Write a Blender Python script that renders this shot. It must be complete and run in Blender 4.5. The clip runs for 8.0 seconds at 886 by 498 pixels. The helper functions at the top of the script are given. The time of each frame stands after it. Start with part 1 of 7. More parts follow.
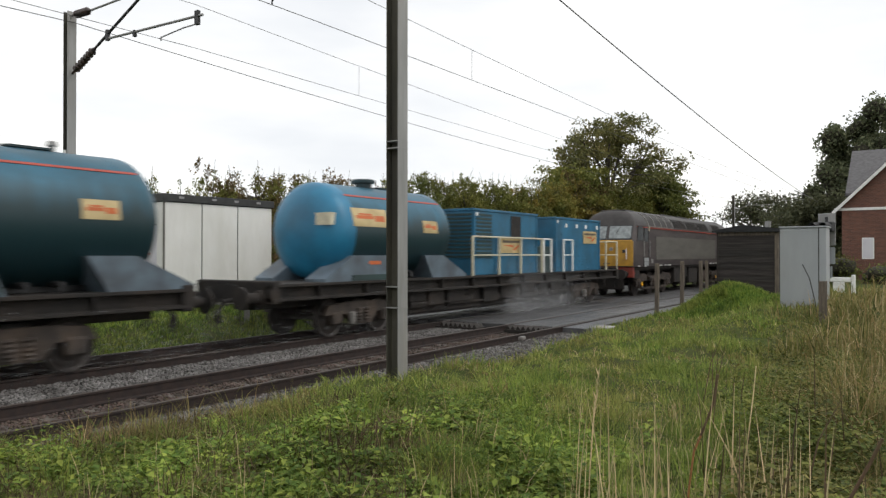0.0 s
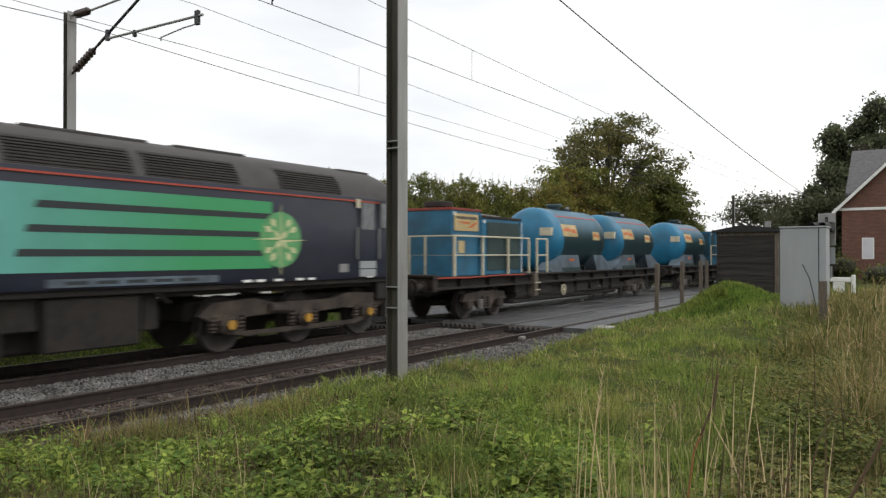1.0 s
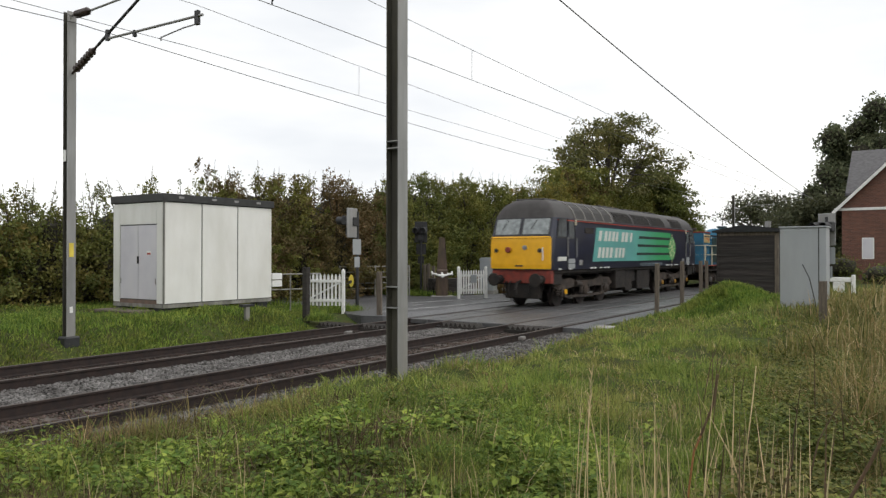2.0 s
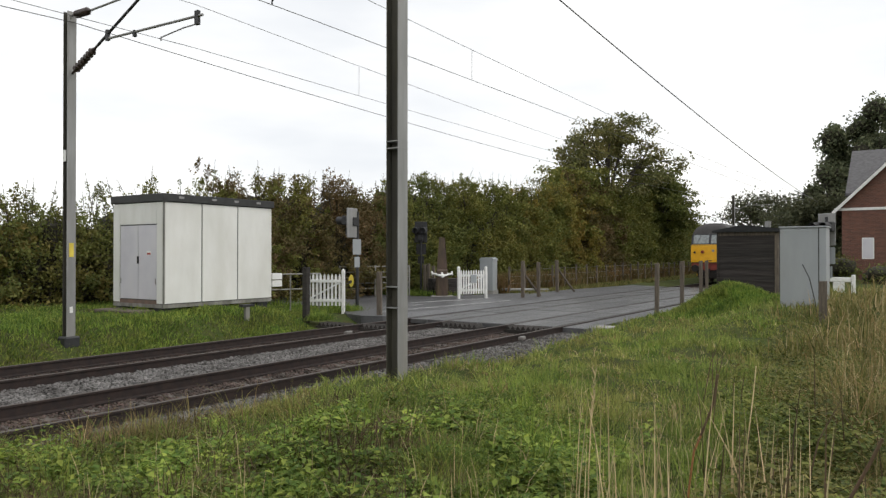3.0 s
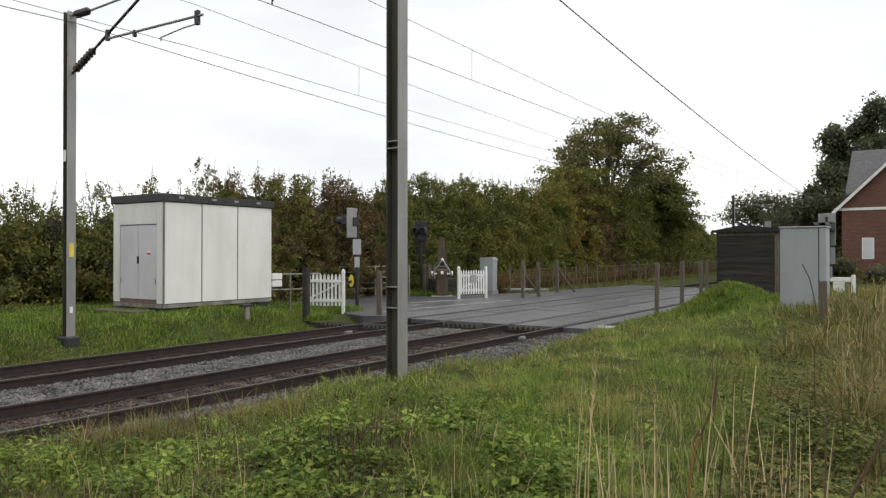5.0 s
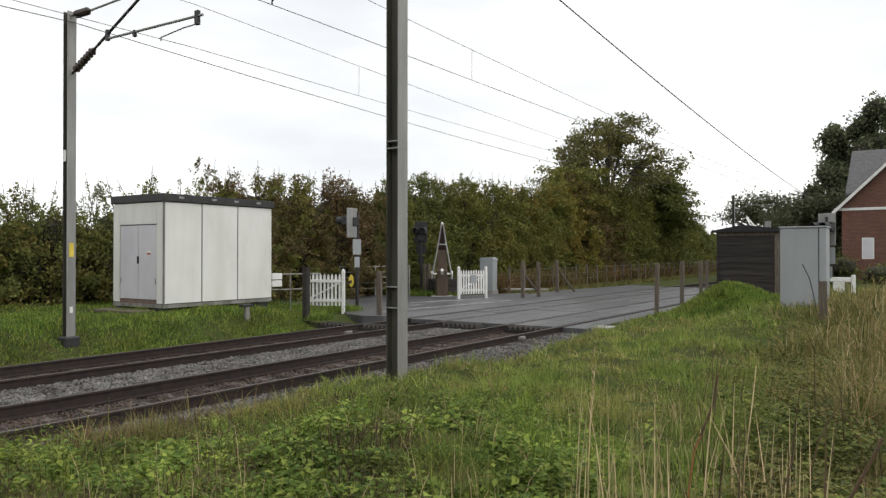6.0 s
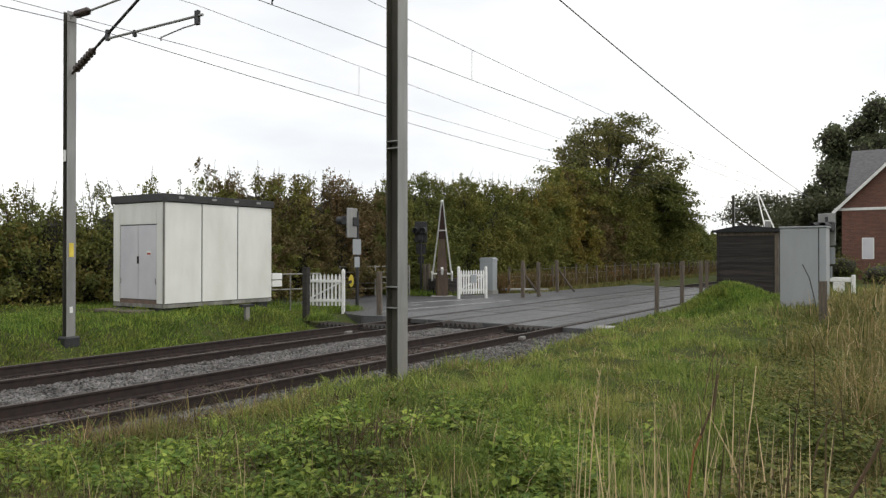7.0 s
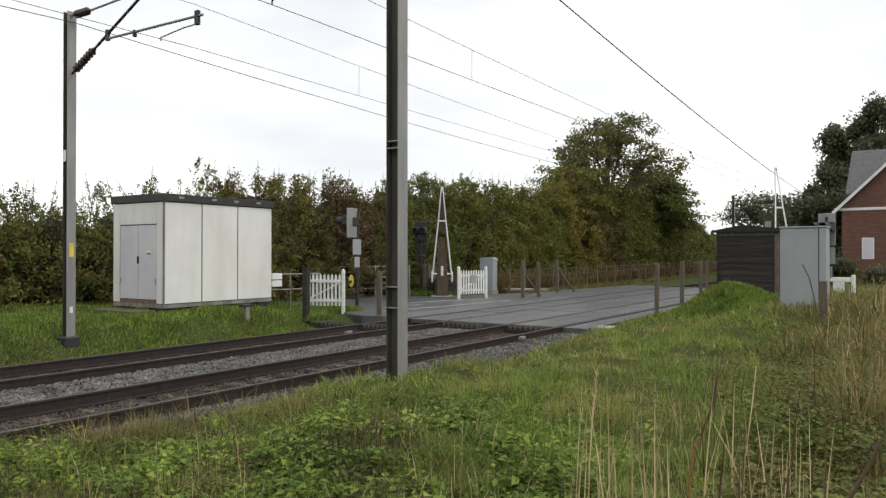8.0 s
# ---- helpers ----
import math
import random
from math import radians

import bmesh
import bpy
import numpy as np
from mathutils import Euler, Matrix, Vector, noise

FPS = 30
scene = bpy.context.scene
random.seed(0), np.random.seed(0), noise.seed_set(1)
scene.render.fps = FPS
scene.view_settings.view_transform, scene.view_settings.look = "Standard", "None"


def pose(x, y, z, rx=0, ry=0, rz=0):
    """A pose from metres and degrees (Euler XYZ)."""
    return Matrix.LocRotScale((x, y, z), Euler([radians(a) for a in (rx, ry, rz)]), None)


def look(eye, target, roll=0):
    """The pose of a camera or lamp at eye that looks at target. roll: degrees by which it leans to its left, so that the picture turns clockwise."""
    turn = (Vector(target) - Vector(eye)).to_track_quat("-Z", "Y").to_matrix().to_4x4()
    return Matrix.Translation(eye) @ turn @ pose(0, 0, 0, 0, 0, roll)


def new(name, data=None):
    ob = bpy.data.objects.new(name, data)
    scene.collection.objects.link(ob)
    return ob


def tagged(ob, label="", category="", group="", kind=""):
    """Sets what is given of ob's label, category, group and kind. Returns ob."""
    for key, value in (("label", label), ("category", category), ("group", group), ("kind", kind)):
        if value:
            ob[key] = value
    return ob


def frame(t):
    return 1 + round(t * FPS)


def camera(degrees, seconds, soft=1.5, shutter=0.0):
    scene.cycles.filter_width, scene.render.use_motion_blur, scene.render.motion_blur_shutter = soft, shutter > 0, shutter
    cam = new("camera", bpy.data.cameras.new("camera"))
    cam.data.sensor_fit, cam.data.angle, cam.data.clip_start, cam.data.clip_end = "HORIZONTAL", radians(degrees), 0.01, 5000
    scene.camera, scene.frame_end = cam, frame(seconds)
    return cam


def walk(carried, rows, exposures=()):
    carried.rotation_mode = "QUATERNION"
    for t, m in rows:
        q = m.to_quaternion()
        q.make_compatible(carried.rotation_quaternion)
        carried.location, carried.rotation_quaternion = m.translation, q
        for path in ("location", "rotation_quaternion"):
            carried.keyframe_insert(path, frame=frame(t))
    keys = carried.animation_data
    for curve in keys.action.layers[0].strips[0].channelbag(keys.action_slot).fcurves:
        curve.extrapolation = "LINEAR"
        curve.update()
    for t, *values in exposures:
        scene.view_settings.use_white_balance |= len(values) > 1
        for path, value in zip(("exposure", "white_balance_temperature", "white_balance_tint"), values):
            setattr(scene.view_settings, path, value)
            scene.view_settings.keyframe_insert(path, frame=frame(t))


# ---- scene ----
cam = camera(61.54, 8.0, 1.35, 0.16)
EYE = (0.0, 0.0, 2.003)
AIM = (math.cos(radians(33.733)), math.sin(radians(33.733)), 2.003 + math.tan(radians(0.421)))
CAM_POSE = look(EYE, AIM, 0.0)
walk(cam, [(0.0, CAM_POSE), (8.0, CAM_POSE)], [(0.0, 0.0), (8.0, 0.0)])

# ---- light: bright overcast sky, a very soft sun behind cloud ----
world = bpy.data.worlds.new("overcast_sky")
scene.world = world
world.use_nodes = True
wn, wl = world.node_tree.nodes, world.node_tree.links
wn.clear()
w_out = wn.new("ShaderNodeOutputWorld")
w_bg = wn.new("ShaderNodeBackground")
w_sky = wn.new("ShaderNodeTexSky")
w_sky.sky_type = "NISHITA"
w_sky.sun_disc = False
w_sky.sun_elevation = radians(38)
w_sky.sun_rotation = radians(165)
w_scale = wn.new("ShaderNodeMix")
w_scale.data_type = "RGBA"
w_scale.blend_type = "MULTIPLY"
w_scale.inputs[0].default_value = 1.0
w_scale.inputs[7].default_value = (0.1, 0.1, 0.1, 1)
w_co = wn.new("ShaderNodeTexCoord")
w_map = wn.new("ShaderNodeMapping")
w_map.inputs["Scale"].default_value = (1.2, 1.2, 4.5)
w_noise = wn.new("ShaderNodeTexNoise")
w_noise.inputs["Scale"].default_value = 1.6
w_noise.inputs["Detail"].default_value = 5
w_ramp = wn.new("ShaderNodeValToRGB")
w_ramp.color_ramp.elements[0].position = 0.30
w_ramp.color_ramp.elements[0].color = (0.93, 0.955, 0.99, 1)
w_ramp.color_ramp.elements[1].position = 0.62
w_ramp.color_ramp.elements[1].color = (1.24, 1.23, 1.20, 1)
w_mix = wn.new("ShaderNodeMix")
w_mix.data_type = "RGBA"
w_mix.inputs[0].default_value = 0.92
wl.new(w_co.outputs["Generated"], w_map.inputs["Vector"])
wl.new(w_map.outputs["Vector"], w_noise.inputs["Vector"])
wl.new(w_noise.outputs["Fac"], w_ramp.inputs["Fac"])
wl.new(w_sky.outputs["Color"], w_scale.inputs[6])
wl.new(w_scale.outputs[2], w_mix.inputs[6])
wl.new(w_ramp.outputs["Color"], w_mix.inputs[7])
wl.new(w_mix.outputs[2], w_bg.inputs["Color"])
w_bg.inputs["Strength"].default_value = 1.0
wl.new(w_bg.outputs["Background"], w_out.inputs["Surface"])

sun_data = bpy.data.lights.new("sun", "SUN")
sun_data.energy = 1.1
sun_data.angle = radians(40)
sun_data.color = (1.0, 0.97, 0.92)
sun = new("sun", sun_data)
sun.matrix_world = look((8, -30, 38), (0, 0, 0))


# ---- materials ----
def material(name, c1, c2=None, rough=0.7, metal=0.0, scale=6.0, fine=60.0, bump=0.15, stain=None, stain_scale=1.2,
             stain_amount=0.5, stretch=(1, 1, 1), per_object=0.0, per_island=0.0, spec=0.5, lo=0.35, hi=0.65):
    """Two-scale procedural surface: c1 to c2 by noise, a stain colour in larger patches, fine bump."""
    m = bpy.data.materials.new(name)
    m.use_nodes = True
    n, l = m.node_tree.nodes, m.node_tree.links
    b = n["Principled BSDF"]
    b.inputs["Roughness"].default_value = rough
    b.inputs["Metallic"].default_value = metal
    b.inputs["Specular IOR Level"].default_value = spec
    co = n.new("ShaderNodeTexCoord")
    mp = n.new("ShaderNodeMapping")
    mp.inputs["Scale"].default_value = stretch
    l.new(co.outputs["Object"], mp.inputs["Vector"])
    a = n.new("ShaderNodeTexNoise")
    a.inputs["Scale"].default_value = scale
    a.inputs["Detail"].default_value = 6
    l.new(mp.outputs["Vector"], a.inputs["Vector"])
    r = n.new("ShaderNodeValToRGB")
    r.color_ramp.elements[0].position, r.color_ramp.elements[1].position = lo, hi
    c2 = c2 or tuple(x * 0.75 for x in c1)
    r.color_ramp.elements[0].color = (*c2, 1)
    r.color_ramp.elements[1].color = (*c1, 1)
    l.new(a.outputs["Fac"], r.inputs["Fac"])
    colour = r.outputs["Color"]
    if stain:
        s = n.new("ShaderNodeTexNoise")
        s.inputs["Scale"].default_value = stain_scale
        s.inputs["Detail"].default_value = 8
        s.inputs["Roughness"].default_value = 0.65
        l.new(mp.outputs["Vector"], s.inputs["Vector"])
        sr = n.new("ShaderNodeMapRange")
        sr.inputs["From Min"].default_value, sr.inputs["From Max"].default_value = 0.45, 0.72
        sr.inputs["To Max"].default_value = stain_amount
        l.new(s.outputs["Fac"], sr.inputs["Value"])
        mx = n.new("ShaderNodeMix")
        mx.data_type = "RGBA"
        mx.inputs[7].default_value = (*stain, 1)
        l.new(sr.outputs["Result"], mx.inputs[0])
        l.new(colour, mx.inputs[6])
        colour = mx.outputs[2]
    if per_object or per_island:
        src = n.new("ShaderNodeObjectInfo" if per_object else "ShaderNodeNewGeometry")
        value = src.outputs["Random" if per_object else "Random Per Island"]
        k = per_object or per_island
        hsv = n.new("ShaderNodeHueSaturation")
        vr = n.new("ShaderNodeMapRange")
        vr.inputs["To Min"].default_value, vr.inputs["To Max"].default_value = 1 - k, 1 + k
        l.new(value, vr.inputs["Value"])
        l.new(vr.outputs["Result"], hsv.inputs["Value"])
        hr = n.new("ShaderNodeMapRange")
        hr.inputs["To Min"].default_value, hr.inputs["To Max"].default_value = 0.5 + k * 0.06, 0.5 - k * 0.06
        l.new(value, hr.inputs["Value"])
        l.new(hr.outputs["Result"], hsv.inputs["Hue"])
        l.new(colour, hsv.inputs["Color"])
        colour = hsv.outputs["Color"]
    l.new(colour, b.inputs["Base Color"])
    if bump:
        f = n.new("ShaderNodeTexNoise")
        f.inputs["Scale"].default_value = fine
        f.inputs["Detail"].default_value = 4
        l.new(mp.outputs["Vector"], f.inputs["Vector"])
        bp = n.new("ShaderNodeBump")
        bp.inputs["Strength"].default_value = bump
        bp.inputs["Distance"].default_value = 0.02
        l.new(f.outputs["Fac"], bp.inputs["Height"])
        l.new(bp.outputs["Normal"], b.inputs["Normal"])
    return m


M_SOIL = material("soil_and_moss", (0.062, 0.058, 0.024), (0.042, 0.062, 0.016), 0.98, scale=3.5, fine=25, bump=0.6, stain=(0.075, 0.10, 0.024), stain_scale=1.2, stain_amount=0.9, spec=0.1)
M_BALLAST = material("ballast_bed", (0.085, 0.072, 0.062), (0.036, 0.031, 0.027), 0.9, scale=14, fine=40, bump=1.0)
M_STONE = material("ballast_stone", (0.18, 0.172, 0.165), (0.075, 0.069, 0.065), 0.85, scale=3, bump=0.1, per_island=0.4)
M_STONE_RUST = material("rusty_ballast_stone", (0.095, 0.066, 0.052), (0.04, 0.029, 0.024), 0.85, scale=3, bump=0.1, per_island=0.4)
M_RAIL_SIDE = material("rusty_rail", (0.032, 0.018, 0.014), (0.015, 0.010, 0.009), 0.75, scale=8, bump=0.2)
M_RAIL_TOP = material("polished_rail_head", (0.08, 0.064, 0.055), (0.045, 0.035, 0.03), 0.5, 0.4, scale=4, bump=0.02, stretch=(0.3, 4, 1))
M_SLEEPER = material("concrete_sleeper", (0.13, 0.115, 0.10), (0.07, 0.06, 0.052), 0.9, scale=5, fine=80, bump=0.3)
# The lighter stretched streaks are wet shine painted into the asphalt colour.
M_ASPHALT = material("wet_asphalt_painted_sheen", (0.075, 0.075, 0.08), (0.045, 0.045, 0.048), 0.42, scale=2, fine=160, bump=0.25, stain=(0.15, 0.15, 0.155), stain_scale=0.8, stain_amount=0.7, stretch=(0.35, 1.6, 1))
M_DECK = material("crossing_deck_panel", (0.10, 0.10, 0.102), (0.05, 0.05, 0.052), 0.42, scale=1.6, fine=120, bump=0.3, stain=(0.03, 0.028, 0.026), stain_scale=1.6, stain_amount=0.8, stretch=(0.4, 1.6, 1), per_object=0.45)
M_CONCRETE = material("weathered_concrete", (0.36, 0.35, 0.33), (0.24, 0.23, 0.21), 0.9, scale=4, fine=90, bump=0.2)
M_GALV = material("weathered_galvanised_steel", (0.33, 0.33, 0.325), (0.24, 0.24, 0.235), 0.6, 0.35, scale=2.0, fine=30, bump=0.05, stain=(0.20, 0.17, 0.13), stain_scale=0.8, stretch=(3, 3, 0.4))
M_GALV_DARK = material("grimy_galvanised_steel", (0.31, 0.305, 0.28), (0.17, 0.165, 0.145), 0.7, 0.2, scale=1.6, fine=30, bump=0.08, stain=(0.13, 0.10, 0.06), stain_scale=0.7, stretch=(3, 3, 0.35))
M_WIRE = material("dull_copper_wire", (0.09, 0.088, 0.085), (0.06, 0.06, 0.058), 0.6, 0.4, bump=0)
M_BLACK = material("black_painted_steel", (0.028, 0.028, 0.03), (0.016, 0.016, 0.017), 0.55, scale=8, bump=0.05)
M_INSUL = material("brown_glazed_insulator", (0.05, 0.03, 0.025), (0.03, 0.02, 0.018), 0.3, bump=0)
M_HUT = material("white_painted_panel", (0.80, 0.80, 0.77), (0.70, 0.70, 0.66), 0.55, scale=1.4, fine=20, bump=0.03, stain=(0.55, 0.53, 0.46), stain_scale=0.9, stain_amount=0.35, stretch=(1, 1, 0.35))
M_HUT_TRIM = material("black_roof_edging", (0.035, 0.036, 0.035), (0.022, 0.022, 0.022), 0.6, scale=5, bump=0.1)
M_HUT_DOOR = material("lilac_white_door", (0.66, 0.65, 0.69), (0.57, 0.56, 0.60), 0.5, scale=1.5, bump=0.03, stain=(0.5, 0.48, 0.46), stain_scale=1.5, stain_amount=0.3)
M_SKIRT = material("grimy_base_skirt", (0.20, 0.13, 0.10), (0.13, 0.10, 0.085), 0.85, scale=3, bump=0.1)
M_SHED = material("dark_creosoted_board", (0.034, 0.029, 0.025), (0.018, 0.015, 0.013), 0.85, scale=3, fine=50, bump=0.4, stretch=(1, 0.3, 6), stain=(0.06, 0.052, 0.045), stain_scale=1.5, per_object=0.25)
M_FELT = material("black_roofing_felt", (0.028, 0.029, 0.03), (0.018, 0.018, 0.019), 0.95, scale=6, fine=90, bump=0.3)
M_CABINET = material("pale_grey_cabinet_paint", (0.34, 0.36, 0.37), (0.28, 0.30, 0.31), 0.5, scale=1.2, bump=0.03, stretch=(1, 1, 0.3), stain=(0.24, 0.25, 0.24), stain_scale=0.8)
M_POST = material("weathered_grey_timber", (0.16, 0.13, 0.10), (0.085, 0.07, 0.055), 0.9, scale=4, fine=60, bump=0.3, stretch=(4, 4, 0.5))
M_WHITE = material("white_gloss_paint", (0.80, 0.80, 0.78), (0.70, 0.70, 0.67), 0.4, scale=5, bump=0.03)
M_SLATE = material("grey_roof_slate", (0.085, 0.082, 0.085), (0.055, 0.052, 0.055), 0.6, scale=5, bump=0.1, per_object=0.2)
M_YELLOW_SIGN = material("yellow_sign", (0.75, 0.6, 0.08), (0.65, 0.5, 0.06), 0.5, bump=0)
M_RED = material("red_paint", (0.45, 0.05, 0.04), (0.35, 0.04, 0.035), 0.5, bump=0.02)


def leaf_material(name, c1, c2, per=0.35, rough=0.55, trans=0.25, patch=None, patch_scale=0.35):
    m = material(name, c1, c2, max(rough, 0.7), scale=1.1, bump=0, spec=0.22, per_island=per, stain=patch, stain_scale=patch_scale, stain_amount=0.8)
    n, l = m.node_tree.nodes, m.node_tree.links
    b = n["Principled BSDF"]
    tr = n.new("ShaderNodeBsdfTranslucent")
    mx = n.new("ShaderNodeMixShader")
    mx.inputs[0].default_value = trans
    src = b.inputs["Base Color"].links[0].from_socket
    l.new(src, tr.inputs["Color"])
    l.new(b.outputs["BSDF"], mx.inputs[1])
    l.new(tr.outputs["BSDF"], mx.inputs[2])
    l.new(mx.outputs["Shader"], n["Material Output"].inputs["Surface"])
    return m


M_HEDGE = leaf_material("autumn_hedge_leaf", (0.16, 0.155, 0.040), (0.10, 0.11, 0.030), 0.26, patch=(0.20, 0.13, 0.035), patch_scale=0.22)
M_DARKTREE = leaf_material("dark_evergreen_leaf", (0.15, 0.17, 0.09), (0.095, 0.11, 0.06), 0.4)
M_FAR = leaf_material("far_tree_leaf", (0.10, 0.105, 0.055), (0.06, 0.068, 0.036), 0.3)
M_GRASS = leaf_material("green_grass_blade", (0.265, 0.335, 0.080), (0.14, 0.18, 0.044), 0.45, 0.8, 0.35, patch=(0.30, 0.25, 0.09), patch_scale=0.8)
M_WEED = leaf_material("broad_weed_leaf", (0.225, 0.315, 0.058), (0.105, 0.15, 0.028), 0.5, 0.65, 0.3)
M_STRAW = leaf_material("dry_straw_stem", (0.66, 0.54, 0.32), (0.42, 0.32, 0.17), 0.35, 0.7, 0.2)
M_DEADWEED = leaf_material("brown_dead_stem", (0.12, 0.085, 0.05), (0.07, 0.05, 0.03), 0.3, 0.8, 0.1)
M_BARK = material("bark", (0.07, 0.058, 0.045), (0.035, 0.03, 0.024), 0.95, scale=6, fine=30, bump=0.6, stretch=(3, 3, 0.6))


def brickwork():
    """Coursed red brick for the cottage walls, seen from far off."""
    m = material("red_brickwork", (0.19, 0.08, 0.052), (0.125, 0.055, 0.04), 0.9, scale=3, bump=0.2)
    n, l = m.node_tree.nodes, m.node_tree.links
    b = n["Principled BSDF"]
    src = b.inputs["Base Color"].links[0].from_socket
    co = n.new("ShaderNodeTexCoord")
    sp = n.new("ShaderNodeSeparateXYZ")
    ad = n.new("ShaderNodeMath")
    cb = n.new("ShaderNodeCombineXYZ")
    bt = n.new("ShaderNodeTexBrick")
    bt.inputs["Scale"].default_value = 1.0
    bt.inputs["Brick Width"].default_value = 0.225
    bt.inputs["Row Height"].default_value = 0.075
    bt.inputs["Mortar Size"].default_value = 0.008
    bt.inputs["Color2"].default_value = (0.10, 0.045, 0.035, 1)
    bt.inputs["Mortar"].default_value = (0.19, 0.12, 0.09, 1)
    l.new(co.outputs["Object"], sp.inputs["Vector"])
    l.new(sp.outputs["X"], ad.inputs[0])
    l.new(sp.outputs["Y"], ad.inputs[1])
    l.new(ad.outputs["Value"], cb.inputs["X"])
    l.new(sp.outputs["Z"], cb.inputs["Y"])
    l.new(cb.outputs["Vector"], bt.inputs["Vector"])
    l.new(src, bt.inputs["Color1"])
    l.new(bt.outputs["Color"], b.inputs["Base Color"])
    return m


M_BRICKWORK = brickwork()


# ---- mesh helpers ----
def part(name, bm, mat, parent=None, label=""):
    me = bpy.data.meshes.new(name)
    bm.to_mesh(me)
    bm.free()
    me.materials.append(mat)
    ob = new(name, me)
    ob.parent = parent
    if label:
        ob["label"] = label
    return ob


def thing(name, label, category, group="", kind="", at=None):
    ob = new(name)
    tagged(ob, label, category, group, kind)
    if at is not None:
        ob.matrix_basis = at
    return ob


def box(bm, x0, x1, y0, y1, z0, z1, bevel=0.0, m=None):
    g = bmesh.ops.create_cube(bm, size=1)
    vs = g["verts"]
    t = Matrix.Translation(((x0 + x1) / 2, (y0 + y1) / 2, (z0 + z1) / 2)) @ Matrix.Diagonal((x1 - x0, y1 - y0, z1 - z0, 1))
    bmesh.ops.transform(bm, matrix=t, verts=vs)
    if bevel:
        es = list({e for v in vs for e in v.link_edges})
        r = bmesh.ops.bevel(bm, geom=es, offset=bevel, segments=1, affect="EDGES")
        vs = list({v for f in r["faces"] for v in f.verts} | {v for v in vs if v.is_valid})
    if m is not None:
        bmesh.ops.transform(bm, matrix=m, verts=vs)
    return bm


def boxed(*a, **k):
    return box(bmesh.new(), *a, **k)


def tube(bm, a, b, r, n=8, r2=None):
    a, b = Vector(a), Vector(b)
    d = b - a
    q = d.to_track_quat("Z", "Y").to_matrix().to_4x4()
    bmesh.ops.create_cone(bm, cap_ends=True, segments=n, radius1=r, radius2=r if r2 is None else r2, depth=d.length,
                          matrix=Matrix.Translation((a + b) / 2) @ q)
    return bm


def path_tube(bm, pts, r, n=6):
    for a, b in zip(pts, pts[1:]):
        tube(bm, a, b, r, n)
    return bm


def lathe(bm, profile, n=32, axis="Z", m=None, caps=True):
    """profile: (radius, height) pairs, turned round the axis."""
    rings = []
    for r, h in profile:
        ring = []
        for i in range(n):
            a = 2 * math.pi * i / n
            p = (r * math.cos(a), r * math.sin(a), h)
            if axis == "X":
                p = (h, p[0], p[1])
            elif axis == "Y":
                p = (p[0], h, p[1])
            ring.append(bm.verts.new(p))
        rings.append(ring)
    for a, b in zip(rings, rings[1:]):
        for i in range(n):
            bm.faces.new((a[i], a[(i + 1) % n], b[(i + 1) % n], b[i]))
    if caps:
        bm.faces.new(list(reversed(rings[0])))
        bm.faces.new(rings[-1])
    bmesh.ops.recalc_face_normals(bm, faces=bm.faces)
    if m is not None:
        bmesh.ops.transform(bm, matrix=m, verts=[v for r in rings for v in r])
    return bm


def prism(bm, poly, lo, hi, axis="Z"):
    """A polygon of 2D points pushed from lo to hi along the axis."""
    def p3(p, h):
        return (p[0], p[1], h) if axis == "Z" else (p[0], h, p[1]) if axis == "Y" else (h, p[0], p[1])
    a = [bm.verts.new(p3(p, lo)) for p in poly]
    b = [bm.verts.new(p3(p, hi)) for p in poly]
    n = len(poly)
    fs = [bm.faces.new(list(reversed(a))), bm.faces.new(b)]
    for i in range(n):
        fs.append(bm.faces.new((a[i], a[(i + 1) % n], b[(i + 1) % n], b[i])))
    bmesh.ops.recalc_face_normals(bm, faces=fs)
    return bm


def smooth(ob, angle=40):
    ob.data.shade_smooth()
    ob.data.set_sharp_from_angle(angle=radians(angle))
    return ob


def raw(name, verts, faces, mat, parent=None):
    me = bpy.data.meshes.new(name)
    v = np.asarray(verts, dtype=np.float32)
    f = np.asarray(faces, dtype=np.int32)
    me.vertices.add(len(v))
    me.vertices.foreach_set("co", v.ravel())
    me.loops.add(f.size)
    me.loops.foreach_set("vertex_index", f.ravel())
    me.polygons.add(len(f))
    me.polygons.foreach_set("loop_start", np.arange(0, f.size, f.shape[1], dtype=np.int32))
    me.update(calc_edges=True)
    me.validate()
    me.materials.append(mat)
    ob = new(name, me)
    ob.parent = parent
    return ob


# ---- ground ----
Y_NEAR, Y_FAR, GAUGE = 9.553, 13.164, 1.505


def step(a, b, t):
    t = np.clip((t - a) / (b - a), 0, 1)
    return t * t * (3 - 2 * t)


def bank_edge(x):
    """How far the turf of the near bank reaches towards the track."""
    return np.interp(x, [2.5, 3.9, 5.0, 5.9, 7.0, 8.2, 9.3, 10.2, 11.4, 13.0, 16.5, 19.0, 24], [8.05, 7.95, 7.4, 7.2, 7.45, 7.85, 7.75, 7.3, 6.85, 6.85, 7.3, 7.6, 7.9])


